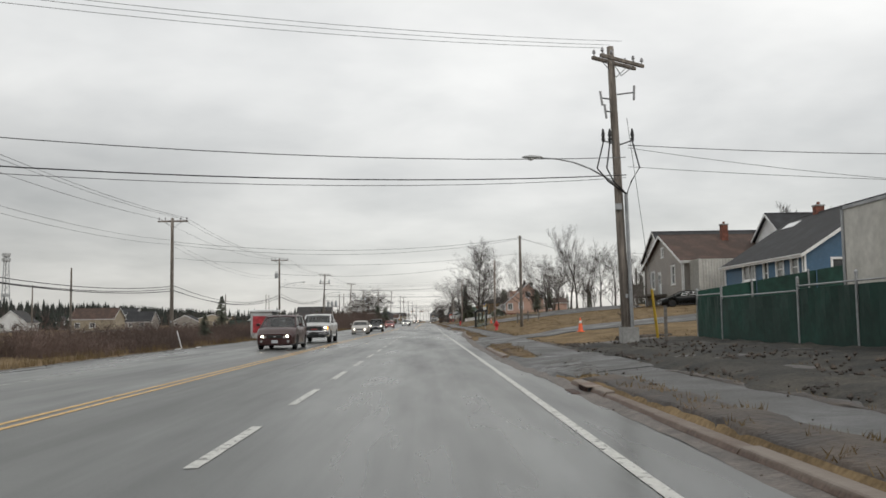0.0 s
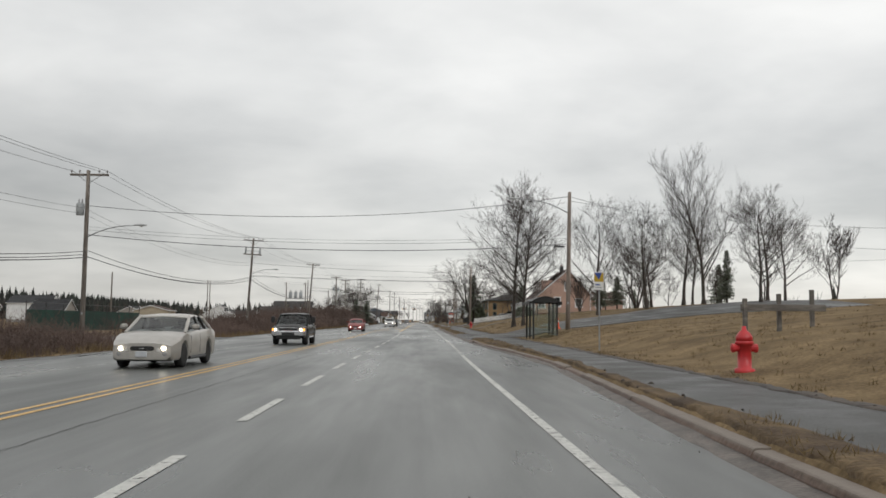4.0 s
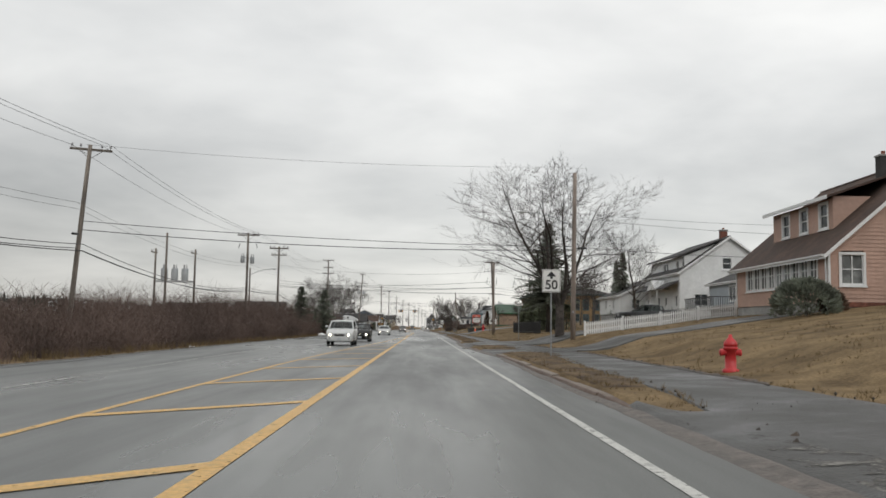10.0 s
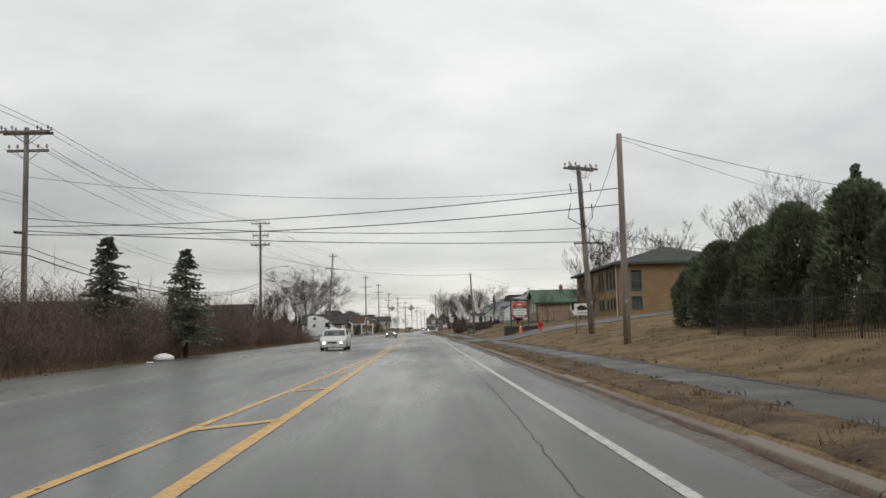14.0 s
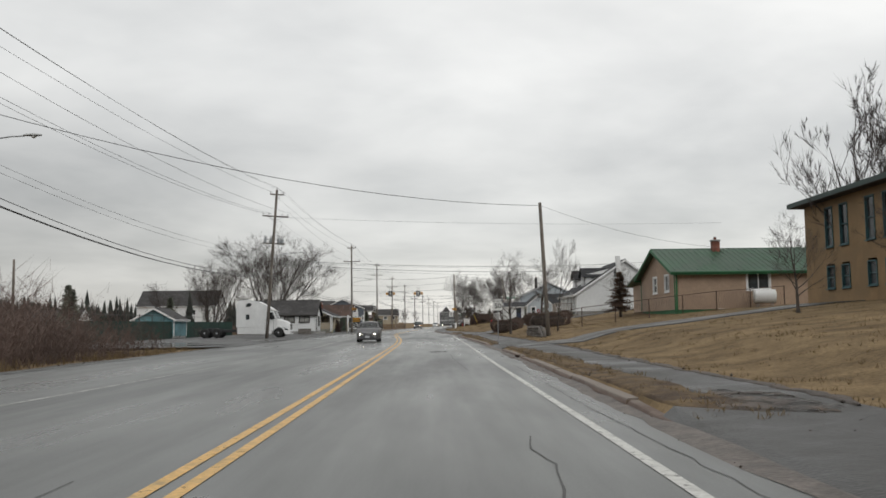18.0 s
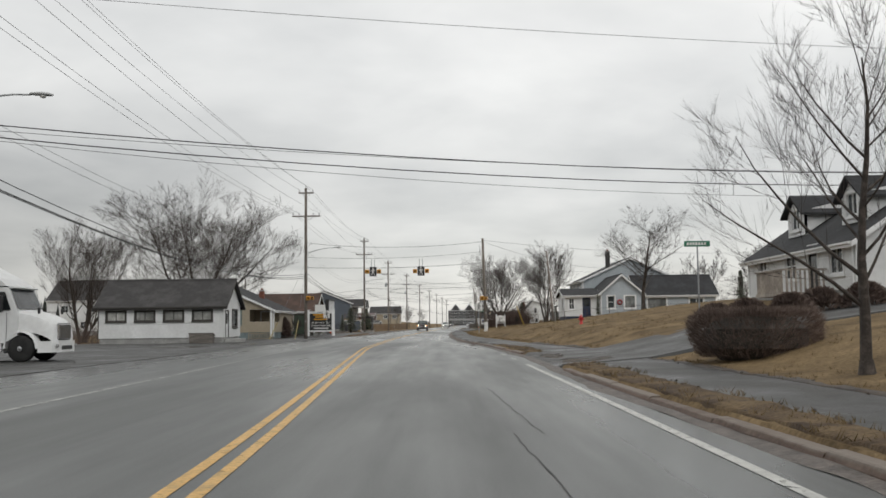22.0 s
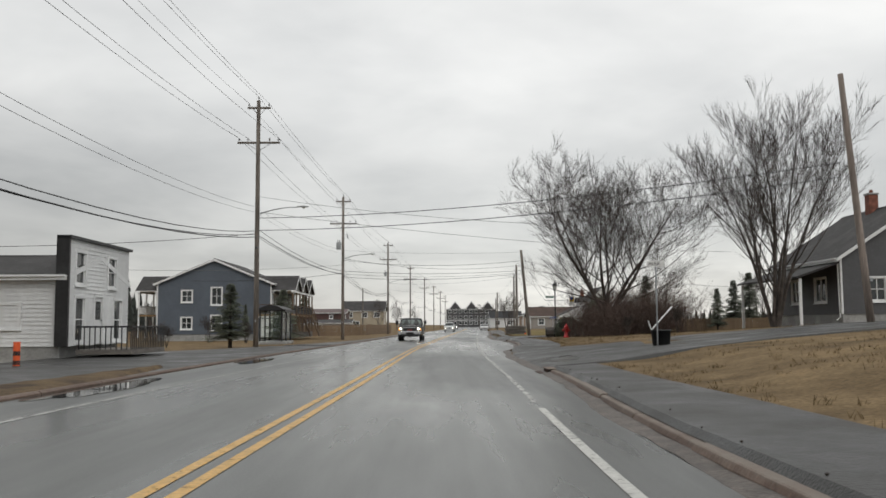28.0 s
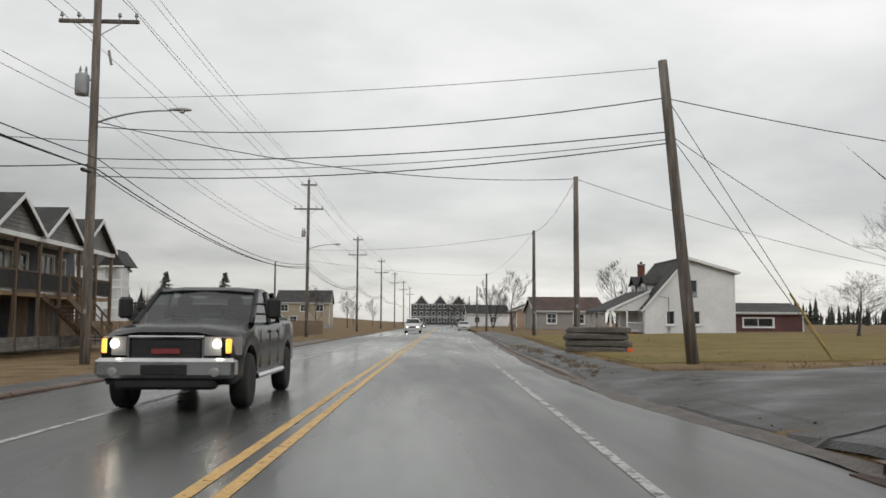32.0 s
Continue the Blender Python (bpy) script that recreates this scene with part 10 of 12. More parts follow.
writing("MANI / PEDI   $50", 0.26, plane_s(-14.2, 488.06, 1.56), M_SIGNWHITE, s, bold=0.004)
writing("WAXING WED  50%", 0.26, plane_s(-14.2, 488.06, 1.22), M_SIGNWHITE, s, bold=0.004)
part("bar", Mesh().box(-15.0, -13.3, 488.06, 488.075, 0.86, 1.0), M_SIGNWHITE, s)
st = thing("sign", "small white boards fixed above the sign", "sign")
part("board", Mesh().cbox(-15.0, -13.8, 489.0, 489.08, 2.8, 3.65, 0.02), M_SIGNWHITE, st)
part("post", Mesh().box(-14.6, -14.5, 489.08, 489.18, 0, 3.6), M_DECK, st)

# lantern post with name sign, number bars and banner
lp = thing("lantern_post", "black ornamental lantern post with green name sign", "street lamp", pose(7.6, 549.2, terrain(7.6, 549.2)))
part("column", Mesh().lathe([(0.12, -0.1), (0.12, 0.5), (0.08, 0.6), (0.055, 0.8), (0.045, 3.5), (0.07, 3.55), (0.04, 3.6)], 12), M_SIGNBLACK, lp, smooth=True)
lt = part("lantern", Mesh().lathe([(0.08, 3.6), (0.13, 3.66), (0.2, 4.02), (0.19, 4.02), (0.12, 3.68)], 6), M_LENS, lp, "frosted lantern panes")
part("hood", Mesh().lathe([(0.24, 4.02), (0.22, 4.06), (0.12, 4.2), (0.05, 4.24), (0.06, 4.3), (0.02, 4.4), (0.0, 4.5)], 6), M_SIGNBLACK, lt)
part("name_blade", Mesh().cbox(-0.75, -0.1, -0.012, 0.012, 3.05, 3.22, 0.02), M_SIGNGREEN, lp)
for i in range(4):
    part("bar", Mesh().box(-0.68 + 0.13 * i, -0.6 + 0.13 * i, -0.018, -0.0125, 3.1, 3.17), M_SIGNWHITE, lp)
part("arm", Mesh().tube([(-0.8, 0, 2.85), (0.85, 0, 2.85)], 0.015, 5), M_SIGNBLACK, lp)
nb = part("number_plate", Mesh().cbox(-0.45, 0.0, -0.07, -0.055, 1.4, 1.55, 0.01), M_SIGNBLUE, lp)
part("bar", Mesh().box(-0.38, -0.08, -0.076, -0.0702, 1.44, 1.5), M_SIGNWHITE, nb)
s = sign_post("bus_stop_sign", "blue, yellow and white bus stop sign on a post", 8.6, 546.0, 2.95)
plate(s, -0.36, 0.02, 2.3, 2.95, M_SIGNWHITE); plate(s, -0.35, 0.01, 2.6, 2.92, M_YELLOW, "band", -0.058)
part("emblem", Mesh().prism([(-0.35, 2.92), (-0.05, 2.92), (-0.2, 2.66)], -0.07, -0.066, "y"), M_SIGNBLUE, s)
ob_ = thing("planter_box", "grey weathered eight-sided wooden box with stave sides", "garbage box", pose(6.95, 549.85, terrain(6.95, 549.85) + 0.03, 0, 0, -93))
OCT = [(0.4 * math.cos(math.radians(22.5 + 45 * i)), 0.4 + 0.4 * math.sin(math.radians(22.5 + 45 * i))) for i in range(8)]
part("shell", Mesh().prism([(0.94 * u, 0.4 + 0.94 * (v - 0.4)) for u, v in OCT], 0.03, 1.4, "y"), M_DECK, ob_)
for (u0, v0), (u1, v1) in zip(OCT, OCT[1:] + OCT[:1]):
    for k in range(2):
        a, b = k / 2 + 0.02, k / 2 + 0.48
        c = [(u0 + (u1 - u0) * g, v0 + (v1 - v0) * g) for g in (a, b)]
        c += [(0.93 * u, 0.4 + 0.93 * (v - 0.4)) for u, v in c[::-1]]
        part("stave", Mesh().prism(c, 0.0, 1.42, "y"), M_DECK, ob_)
    q = [(u0, v0), (u1, v1), (0.84 * u1, 0.4 + 0.84 * (v1 - 0.4)), (0.84 * u0, 0.4 + 0.84 * (v0 - 0.4))]
    part("rim", Mesh().prism(q, -0.04, 0.0, "y"), M_TIMBER, ob_)
nb = part("number_plate", Mesh().cbox(-0.16, 0.12, -0.03, 0.028, 0.54, 0.68, 0.01), M_SIGNBLUE, ob_)
part("bar", Mesh().box(-0.1, 0.06, -0.036, -0.0302, 0.59, 0.63), M_SIGNWHITE, nb)
tb = thing("timber_stack", "stack of old guard rail timbers beside a pole", "timber stack")
for j in range(4):
    for k in (0, 1):
        at = pose(6.35 + 0.04 * (j % 2), 570.7 + 0.42 * k, 0.06 * (1 - k), 0, 0, -48 + 3 * (j % 3))
        part("timber", Mesh().cbox(-1.25, 1.25 + 0.12 * (j % 2), -0.11, 0.11, 0.15 + 0.24 * j, 0.36 + 0.24 * j, 0.03, at), M_DECK, tb)
part("marker", Mesh().box(7.2, 7.36, 569.5, 569.6, 0.1, 0.42), M_ORANGE, tb)

# plank fences
def plank_fence(x0, y0, x1, y1, h, label, material, w=0.14, base=None):
    f = thing("plank_fence", label, "fence")
    n = int(math.hypot(x1 - x0, y1 - y0) / w)
    turn = math.degrees(math.atan2(y1 - y0, x1 - x0))
    me = Mesh().cbox(0, w * 0.93, -0.012, 0.012, 0, h, 0.006).data("plank", material)
    for i in range(n):
        x, y = x0 + (x1 - x0) * i / n, y0 + (y1 - y0) * i / n
        part("plank", me, material, f, at=pose(x, y, (terrain(x, y) if base is None else base) + 0.02 * math.sin(i * 2.3), 0, 0, turn))
    return f


M_PLANK = surface("weathered_tan_planks", (0.21, 0.145, 0.09), 0.85, 0.2, 8, 60, 0.2, stretch=(1, 1, 0.3), per_object=0.15)
plank_fence(18, 552, 46, 553, 1.1, "low tan wooden plank fence", M_PLANK, 0.19)
plank_fence(-12.3, 612, -10.4, 650, 1.6, "weathered wooden plank fence along the road", M_PLANK, 0.2)
plank_fence(-30, 611, -12.4, 612, 1.6, "weathered wooden plank fence", M_PLANK, 0.2)
# green mesh fence round the yard and the sports ground
for x0_, y0_, x1_, y1_, nn in ((-29.5, 380, -29.0, 452, 18), (-31, 140, -33, 175, 8)):
    yf = thing("fence", "green mesh fence on steel posts", "fence")
    for i in range(nn + 1):
        x, y = x0_ + (x1_ - x0_) * i / nn, y0_ + (y1_ - y0_) * i / nn
        part("post", Mesh().tube([(x, y, -0.3), (x, y, 2.6)], 0.04, 6), M_SIGNBLACK, yf)
        if i < nn:
            x2, y2 = x0_ + (x1_ - x0_) * (i + 1) / nn, y0_ + (y1_ - y0_) * (i + 1) / nn
            part("fabric", Mesh().sheet([[(x, y, 0.0), (x2, y2, 0.0)], [(x, y, 1.9), (x2, y2, 1.9)]]).sheet([[(x - 0.01, y, 0.0), (x2 - 0.01, y2, 0.0)], [(x - 0.01, y, 1.9), (x2 - 0.01, y2, 1.9)]]), M_MESH, yf)
            part("rail", Mesh().tube([(x, y, 2.5), (x2, y2, 2.5)], 0.02, 5), M_SIGNBLACK, yf)
# radio mast on the horizon
mast = thing("radio_mast", "tall lattice radio mast on the horizon", "mast", pose(-165, 350, terrain(-165, 350)))
for a in range(3):
    u = Vector((math.cos(a * 2.094), math.sin(a * 2.094), 0))
    v = Vector((math.cos((a + 1) * 2.094), math.sin((a + 1) * 2.094), 0))
    part("leg", Mesh().tube([u * 2.2 + Vector((0, 0, -1)), u * 0.9 + Vector((0, 0, 30))], 0.16, 5), M_STEEL, mast)
    lat = Mesh()
    for k in range(12):
        z0, z1 = 2.5 * k, 2.5 * (k + 1)
        r0, r1 = 2.2 - 1.3 * z0 / 30, 2.2 - 1.3 * z1 / 30
        lat.tube([u * r0 + Vector((0, 0, z0)), v * r1 + Vector((0, 0, z1))], 0.08, 3, False)
    part("lattice", lat, M_STEEL, mast)
for z in (27, 29, 13):
    part("antenna_array", Mesh().lathe([(1.6, z), (1.6, z + 1.2)], 9), M_LAMP, mast)

# manhole and catch basins, each a rim with a slotted or plain cover
M_COVER = surface("worn_iron_cover", (0.1, 0.1, 0.098), 0.4, 0.35, 30, 160, 0.6)
for x, y in ((-0.03, 526.2), (0.72, 363.0)):
    mh = thing("manhole", "round iron manhole cover in the road", "manhole", pose(x, y, 0))
    part("rim", Mesh().lathe([(0.42, 0.005), (0.42, 0.012), (0.36, 0.012), (0.36, 0.005)], 24), M_TAR, mh)
    part("cover", Mesh().lathe([(0.0, 0.006), (0.35, 0.006), (0.35, 0.009), (0.0, 0.009)], 24), M_COVER, mh)
for y in (13.9, 120.5, 355.1, 503.2, 546.0):
    x = kerb_line(y)
    cb = thing("catch_basin", "dark iron inlet grating set in the kerb face", "drain", pose(x - 0.02, y, 0.0))
    part("pit", Mesh().cbox(-0.03, 0.1, -0.42, 0.42, -0.05, 0.105, 0.01), M_SIGNBLACK, cb)
    part("hood", Mesh().cbox(-0.07, 0.26, -0.5, 0.5, 0.105, 0.13, 0.01), M_HOOD, cb, "stained concrete lid")
    part("sill", Mesh().cbox(-0.3, -0.03, -0.5, 0.5, -0.02, 0.014, 0.006), M_RUSTED, cb)
    for i in range(7):
        part("grate_bar", Mesh().box(-0.06, -0.031, -0.38 + 0.12 * i, -0.345 + 0.12 * i, -0.01, 0.105), M_RUSTED, cb)

# ---- vehicles ----
def paint(name, colour, metal=0.3):
    return surface(name, colour, 0.3, 0.12, 3, 40, 0.02, metal=metal, coat=0.15, rough_vary=0.08, spec=0.4)


M_CARGLASS = glass("tinted_car_glass", (0.7, 0.78, 0.78), 0.03, 0.6)
M_CABIN = surface("dark_car_interior", (0.03, 0.03, 0.032), 0.8, 0.2, 10, 60, 0.1)
M_CHROME = surface("dull_chrome", (0.6, 0.6, 0.61), 0.22, 0.1, 10, 60, 0.02, metal=1.0)
M_ALLOY = surface("silver_alloy", (0.42, 0.43, 0.44), 0.35, 0.2, 12, 60, 0.05, metal=0.8)
M_LENS = surface("clear_lamp_lens", (0.3, 0.3, 0.3), 0.12, 0.1, 10, 60, 0.0)
M_LAMP = surface("lit_headlamp", (1.0, 0.9, 0.72), 0.3, 0.0, bump=0.0, emit=14.0)
M_AMBER = surface("lit_amber_lamp", (1.0, 0.4, 0.06), 0.3, 0.0, bump=0.0, emit=1.6)
M_BADGE = surface("red_enamel_badge", (0.25, 0.05, 0.05), 0.3, 0.1)
M_TAIL = surface("red_lamp_lens", (0.3, 0.012, 0.012), 0.2, 0.1)
M_GREYBAR = surface("pale_plate_metal", (0.5, 0.52, 0.55), 0.5, 0.1)

WHEELS = {}


def wheel(parent, x, y, r, w, side, rim_mat=None):
    key = (round(r, 3), round(w, 3))
    if key not in WHEELS:
        ry = Matrix.Rotation(radians(90), 4, "Y")
        k = r * 0.64
        tyre = Mesh().lathe([(k, -w / 2), (r * 0.93, -w / 2), (r, -w * 0.36), (r, w * 0.36), (r * 0.93, w / 2), (k, w / 2)], 22, ry)
        rim = Mesh().lathe([(k, -w * 0.4), (k, w * 0.47), (k * 0.9, w * 0.47), (k * 0.86, w * 0.1), (0.02, w * 0.08)], 18, ry)
        spoke = Mesh()
        for i in range(5):
            spoke.cbox(w * 0.1, w * 0.36, -k * 0.12, k * 0.12, k * 0.05, k * 0.9, 0.01, Matrix.Rotation(2 * math.pi * i / 5, 4, "X"))
        spoke.lathe([(k * 0.22, w * 0.08), (k * 0.22, w * 0.4), (k * 0.12, w * 0.44)], 10, ry)
        WHEELS[key] = (tyre.data("tyre", M_RUBBER, True), rim.data("rim", M_BLACK, True), spoke.data("spokes", M_ALLOY))
    a, b, c = WHEELS[key]
    wh = part("wheel", b, M_BLACK, parent, at=pose(x, y, r, 0, 0, 0 if side > 0 else 180))
    part("tyre", a, M_RUBBER, wh)
    part("spokes", c, M_ALLOY, wh)
    return wh


# length, width, height, sill, nose top, cowl (y, z), screen top y, roof end y, rear glass foot (y, z), tail z, axles, wheel radius, nose narrowing
FORMS = {
    "sedan": dict(L=4.6, W=1.76, H=1.43, sill=0.22, nose=0.68, cowl=(1.15, 0.93), top=1.95, end=3.25, foot=(3.95, 1.02), tail=0.98, axles=(0.88, 3.55), r=0.32, pinch=0.84),
    "hatchback": dict(L=4.1, W=1.7, H=1.53, sill=0.22, nose=0.76, cowl=(0.88, 1.02), top=1.65, end=3.7, foot=(4.0, 1.08), tail=1.06, axles=(0.8, 3.35), r=0.31, pinch=0.86),
    "minivan": dict(L=5.0, W=1.96, H=1.74, sill=0.24, nose=0.82, cowl=(1.0, 1.1), top=1.95, end=4.7, foot=(4.92, 1.15), tail=1.12, axles=(0.98, 3.95), r=0.34, pinch=0.86),
    "suv": dict(L=4.6, W=1.86, H=1.7, sill=0.28, nose=0.86, cowl=(1.15, 1.1), top=1.9, end=4.2, foot=(4.52, 1.15), tail=1.12, axles=(0.9, 3.55), r=0.35, pinch=0.88),
    "pickup": dict(L=5.8, W=2.0, H=1.88, sill=0.42, nose=1.15, cowl=(1.45, 1.27), top=2.32, end=3.7, foot=(3.88, 1.3), tail=1.32, axles=(1.0, 4.55), r=0.41, pinch=0.9),
    "small_pickup": dict(L=5.0, W=1.76, H=1.64, sill=0.36, nose=0.94, cowl=(1.3, 1.05), top=1.9, end=3.2, foot=(3.35, 1.08), tail=1.06, axles=(0.88, 3.8), r=0.36, pinch=0.94),
}
SHELLS = {}


def shell(kind):
    """Body, roof and glass meshes of one kind of car; its nose is at y = 0 and looks along -y."""
    if kind in SHELLS:
        return SHELLS[kind]
    f = FORMS[kind]
    W, H, L = f["W"] / 2, f["H"], f["L"]
    truck = "pickup" in kind
    cy, cz = f["cowl"]
    fy, fz = f["foot"]
    R = f["r"] + (0.09 if truck else 0.055)
    ys = {0, 0.05, 0.14, 0.3, 0.5, cy * 0.7, cy, (cy + fy) / 2, fy, fy + (L - fy) * 0.5, L - 0.12, L - 0.03, L}
    for a in f["axles"]:
        ys |= {a + R * math.cos(k * math.pi / 8) for k in range(9)} | {a - R - 0.012, a + R + 0.012}
    ys = sorted(y for y in ys if 0 <= y <= L)
    wide = curve([(0, f["pinch"]), (0.14, 0.5 + f["pinch"] / 2 - 0.02), (0.45, 0.985), (1.0, 1), (L * 0.75, 1), (L - 0.3, 0.97), (L, 0.9)])
    lid = curve([(0, f["nose"] - 0.06), (0.14, f["nose"]), (cy * 0.6, f["nose"] + 0.72 * (cz - f["nose"])), (cy, cz), (fy, fz), (L - 0.15, f["tail"]), (L, f["tail"] - 0.08)])
    low = curve([(0, f["sill"] + 0.06), (0.12, f["sill"] - 0.02), (0.4, f["sill"]), (L - 0.3, f["sill"]), (L, f["sill"] + 0.12)])
    body = Mesh()
    rings = []
    for y in ys:
        w, z1, zb = W * wide(y), lid(y), low(y)
        for a in f["axles"]:
            if abs(y - a) <= R:
                zb = max(zb, f["r"] + math.sqrt(max(0, R * R - (y - a) ** 2)))
        m = zb + (z1 - zb) * 0.5
        half = [(w * 0.93, zb), (w * 0.985, zb + (z1 - zb) * 0.12), (w, m), (w * 0.985, z1 - 0.12 * (z1 - zb)), (w * 0.93, z1 - 0.025), (w * 0.84, z1), (w * 0.4, z1 + 0.03)]
        if truck and y < fy:
            half[3:] = [(w * 0.985, z1 - 0.19 * (z1 - zb)), (w * 0.95, z1 - 0.075), (w * 0.84, z1 - 0.012), (w * 0.45, z1 + 0.05)]
        rings.append([(x, y, z) for x, z in half] + [(-x, y, z) for x, z in reversed(half)])
    body.rings(rings, True)
    # cabin
    bw, tw = W * 0.9, W * (0.76 if not truck else 0.8)
    by = cy - 0.06
    zt = H - 0.09
    roof = Mesh().rings([[(sx * tw * k, y, z) for sx, k in ((-1, 1), (-0.8, 0.98), (0.8, 0.98), (1, 1))] for y, z, k in ()] or
                        [[(-tw * k, y, z0), (tw * k, y, z0), (tw * k * 0.96, y, z1), (tw * k * 0.5, y, z1 + 0.03), (-tw * k * 0.5, y, z1 + 0.03), (-tw * k * 0.96, y, z1)]
                         for y, z0, z1, k in ((f["top"] - 0.1, zt - 0.035, zt - 0.02, 0.97), (f["top"] + 0.05, zt - 0.005, zt + 0.035, 1), ((f["top"] + f["end"]) / 2, zt + 0.005, zt + 0.06, 1), (f["end"] - 0.1, zt - 0.005, zt + 0.03, 0.98), (f["end"] + 0.05, zt - 0.05, zt - 0.03, 0.95))], True)
    A0, A1, D1, D0 = Vector((bw, by, cz - 0.01)), Vector((tw, f["top"], zt)), Vector((tw, f["end"], zt)), Vector((bw, fy, fz - 0.01))
    cuts = {"sedan": (0.36, 0.76), "hatchback": (0.36, 0.7), "minivan": (0.3, 0.6), "suv": (0.34, 0.68), "pickup": (0.52,), "small_pickup": (0.55,)}[kind]
    glassy, posts = [], []
    lo = lambda k: Vector((bw, by + (fy - by) * (0.3 * (k > 0) + k * 0.62 if k not in (0, 1) else k), cz + (fz - cz) * k))
    hi = lambda k: A1.lerp(D1, k)
    cuts = (0,) + cuts + (1,)
    for i in range(len(cuts) - 1):
        a, b, c, d = lo(cuts[i]), lo(cuts[i + 1]), hi(cuts[i + 1]), hi(cuts[i])
        glassy.append(("side_window", (a, b, c, d)))
    for k in cuts:
        posts.append((lo(k), hi(k), 0.045 if k in (0, 1) else 0.04))
    screen = Mesh().sheet([[(-bw + 0.03, by + 0.02, cz), (0, by - 0.1, cz + 0.02), (bw - 0.03, by + 0.02, cz)], [(-tw + 0.03, f["top"], zt), (0, f["top"] - 0.06, zt + 0.02), (tw - 0.03, f["top"], zt)]])
    back = Mesh().sheet([[(-bw + 0.05, fy, fz), (bw - 0.05, fy, fz)], [(-tw + 0.05, f["end"], zt), (tw - 0.05, f["end"], zt)]])
    SHELLS[kind] = (body, roof, glassy, posts, screen, back)
    return SHELLS[kind]


def car(kind, colour, label, x, y, z=0.0, turn=0.0, lit=True, category="car", grille=None, chrome=False):
    f = FORMS[kind]
    W, H, L = f["W"] / 2, f["H"], f["L"]
    truck = "pickup" in kind
    t = thing({"pickup": "pickup_truck", "small_pickup": "pickup_truck", "sedan": "sedan", "hatchback": "hatchback_car", "minivan": "minivan", "suv": "suv"}[kind], label, category, pose(x, y, z, 0, 0, turn))
    body, roof, glassy, posts, screen, back = shell(kind)
    part("body", body, colour, t, smooth="edges")
    part("roof", roof, colour, t, smooth="edges")
    pane = part("windscreen", screen, M_CARGLASS, t, "clear curved windscreen", True)
    pane.visible_shadow = False
    part("rear_window", back, M_CARGLASS, t)
    for s in (1, -1):
        for name, q in glassy:
            part(name, Mesh().add([(p.x * s, p.y, p.z) for p in q], [(0, 1, 2, 3) if s > 0 else (3, 2, 1, 0)]), M_CARGLASS, t)
        for p, q, r in posts:
            part("pillar", Mesh().tube([(p.x * s, p.y, p.z - 0.03), (q.x * s, q.y, q.z + 0.01)], [r * 1.1, r], 6), colour if r > 0.042 else M_BLACK, t)
    cy, cz = f["cowl"]
    by, mid = cy + 0.15, (cy + f["foot"][0]) / 2
    part("dashboard", Mesh().cbox(-W * 0.8, W * 0.8, by, by + 0.45, cz - 0.25, cz - 0.02, 0.06), M_CABIN, t)
    for s in (1, -1):
        sx = s * W * 0.42
        part("car_seat", Mesh().cbox(sx - 0.23, sx + 0.23, mid - 0.28, mid - 0.08, cz - 0.5, H - 0.32, 0.06).cbox(sx - 0.12, sx + 0.12, mid - 0.24, mid - 0.13, H - 0.34, H - 0.17, 0.04), M_CABIN, t)
    part("steering_wheel", Mesh().tube([(W * 0.42 + 0.18 * math.cos(a), by + 0.5 + 0.07 * math.sin(a), cz - 0.02 + 0.17 * math.sin(a)) for a in (i * math.pi / 6 for i in range(13))], 0.016, 5), M_CABIN, t)
    # nose
    n0, s0, pw = f["nose"], f["sill"], W * f["pinch"]
    gh = (n0 - s0) * (0.5 if truck else 0.26)
    gz = n0 - 0.1 - gh
    gw = pw * (0.56 if truck else 0.42)
    gr = part("grille", Mesh().cbox(-gw, gw, -0.028, 0.08, gz, gz + gh, 0.03), M_BLACK, t, "dark front grille")
    for i in range(3):
        zz = gz + gh * (i + 1) / 4
        part("bar", Mesh().box(-gw * 0.94, gw * 0.94, -0.036, -0.026, zz - 0.008, zz + 0.008), M_CHROME if chrome and not truck else M_BLACK, gr)
    if chrome:
        for a in ((-gw - 0.03, gw + 0.03, gz - 0.045, gz), (-gw - 0.03, gw + 0.03, gz + gh, gz + gh + 0.04)):
            part("surround", Mesh().cbox(a[0], a[1], -0.05, 0.04, a[2], a[3], 0.015), M_CHROME, gr)
        for s in (1, -1):
            part("surround", Mesh().cbox(s * (gw + 0.014) - 0.018, s * (gw + 0.014) + 0.018, -0.047, 0.04, gz + 0.002, gz + gh - 0.002, 0.012), M_CHROME, gr)
    if truck and chrome:
        part("badge", Mesh().cbox(-0.2, 0.2, -0.05, -0.03, gz + gh * 0.4, gz + gh * 0.62, 0.015), M_BADGE, gr, "wide red badge")
    else:
        part("badge", Mesh().cbox(-0.07, 0.07, -0.05, -0.03, gz + gh * 0.36, gz + gh * 0.64, 0.015), M_CHROME, gr)
    part("air_intake", Mesh().cbox(-pw * 0.66, pw * 0.66, -0.02, 0.1, s0 + 0.1, s0 + 0.1 + (n0 - s0) * 0.16, 0.03), M_BLACK, t)
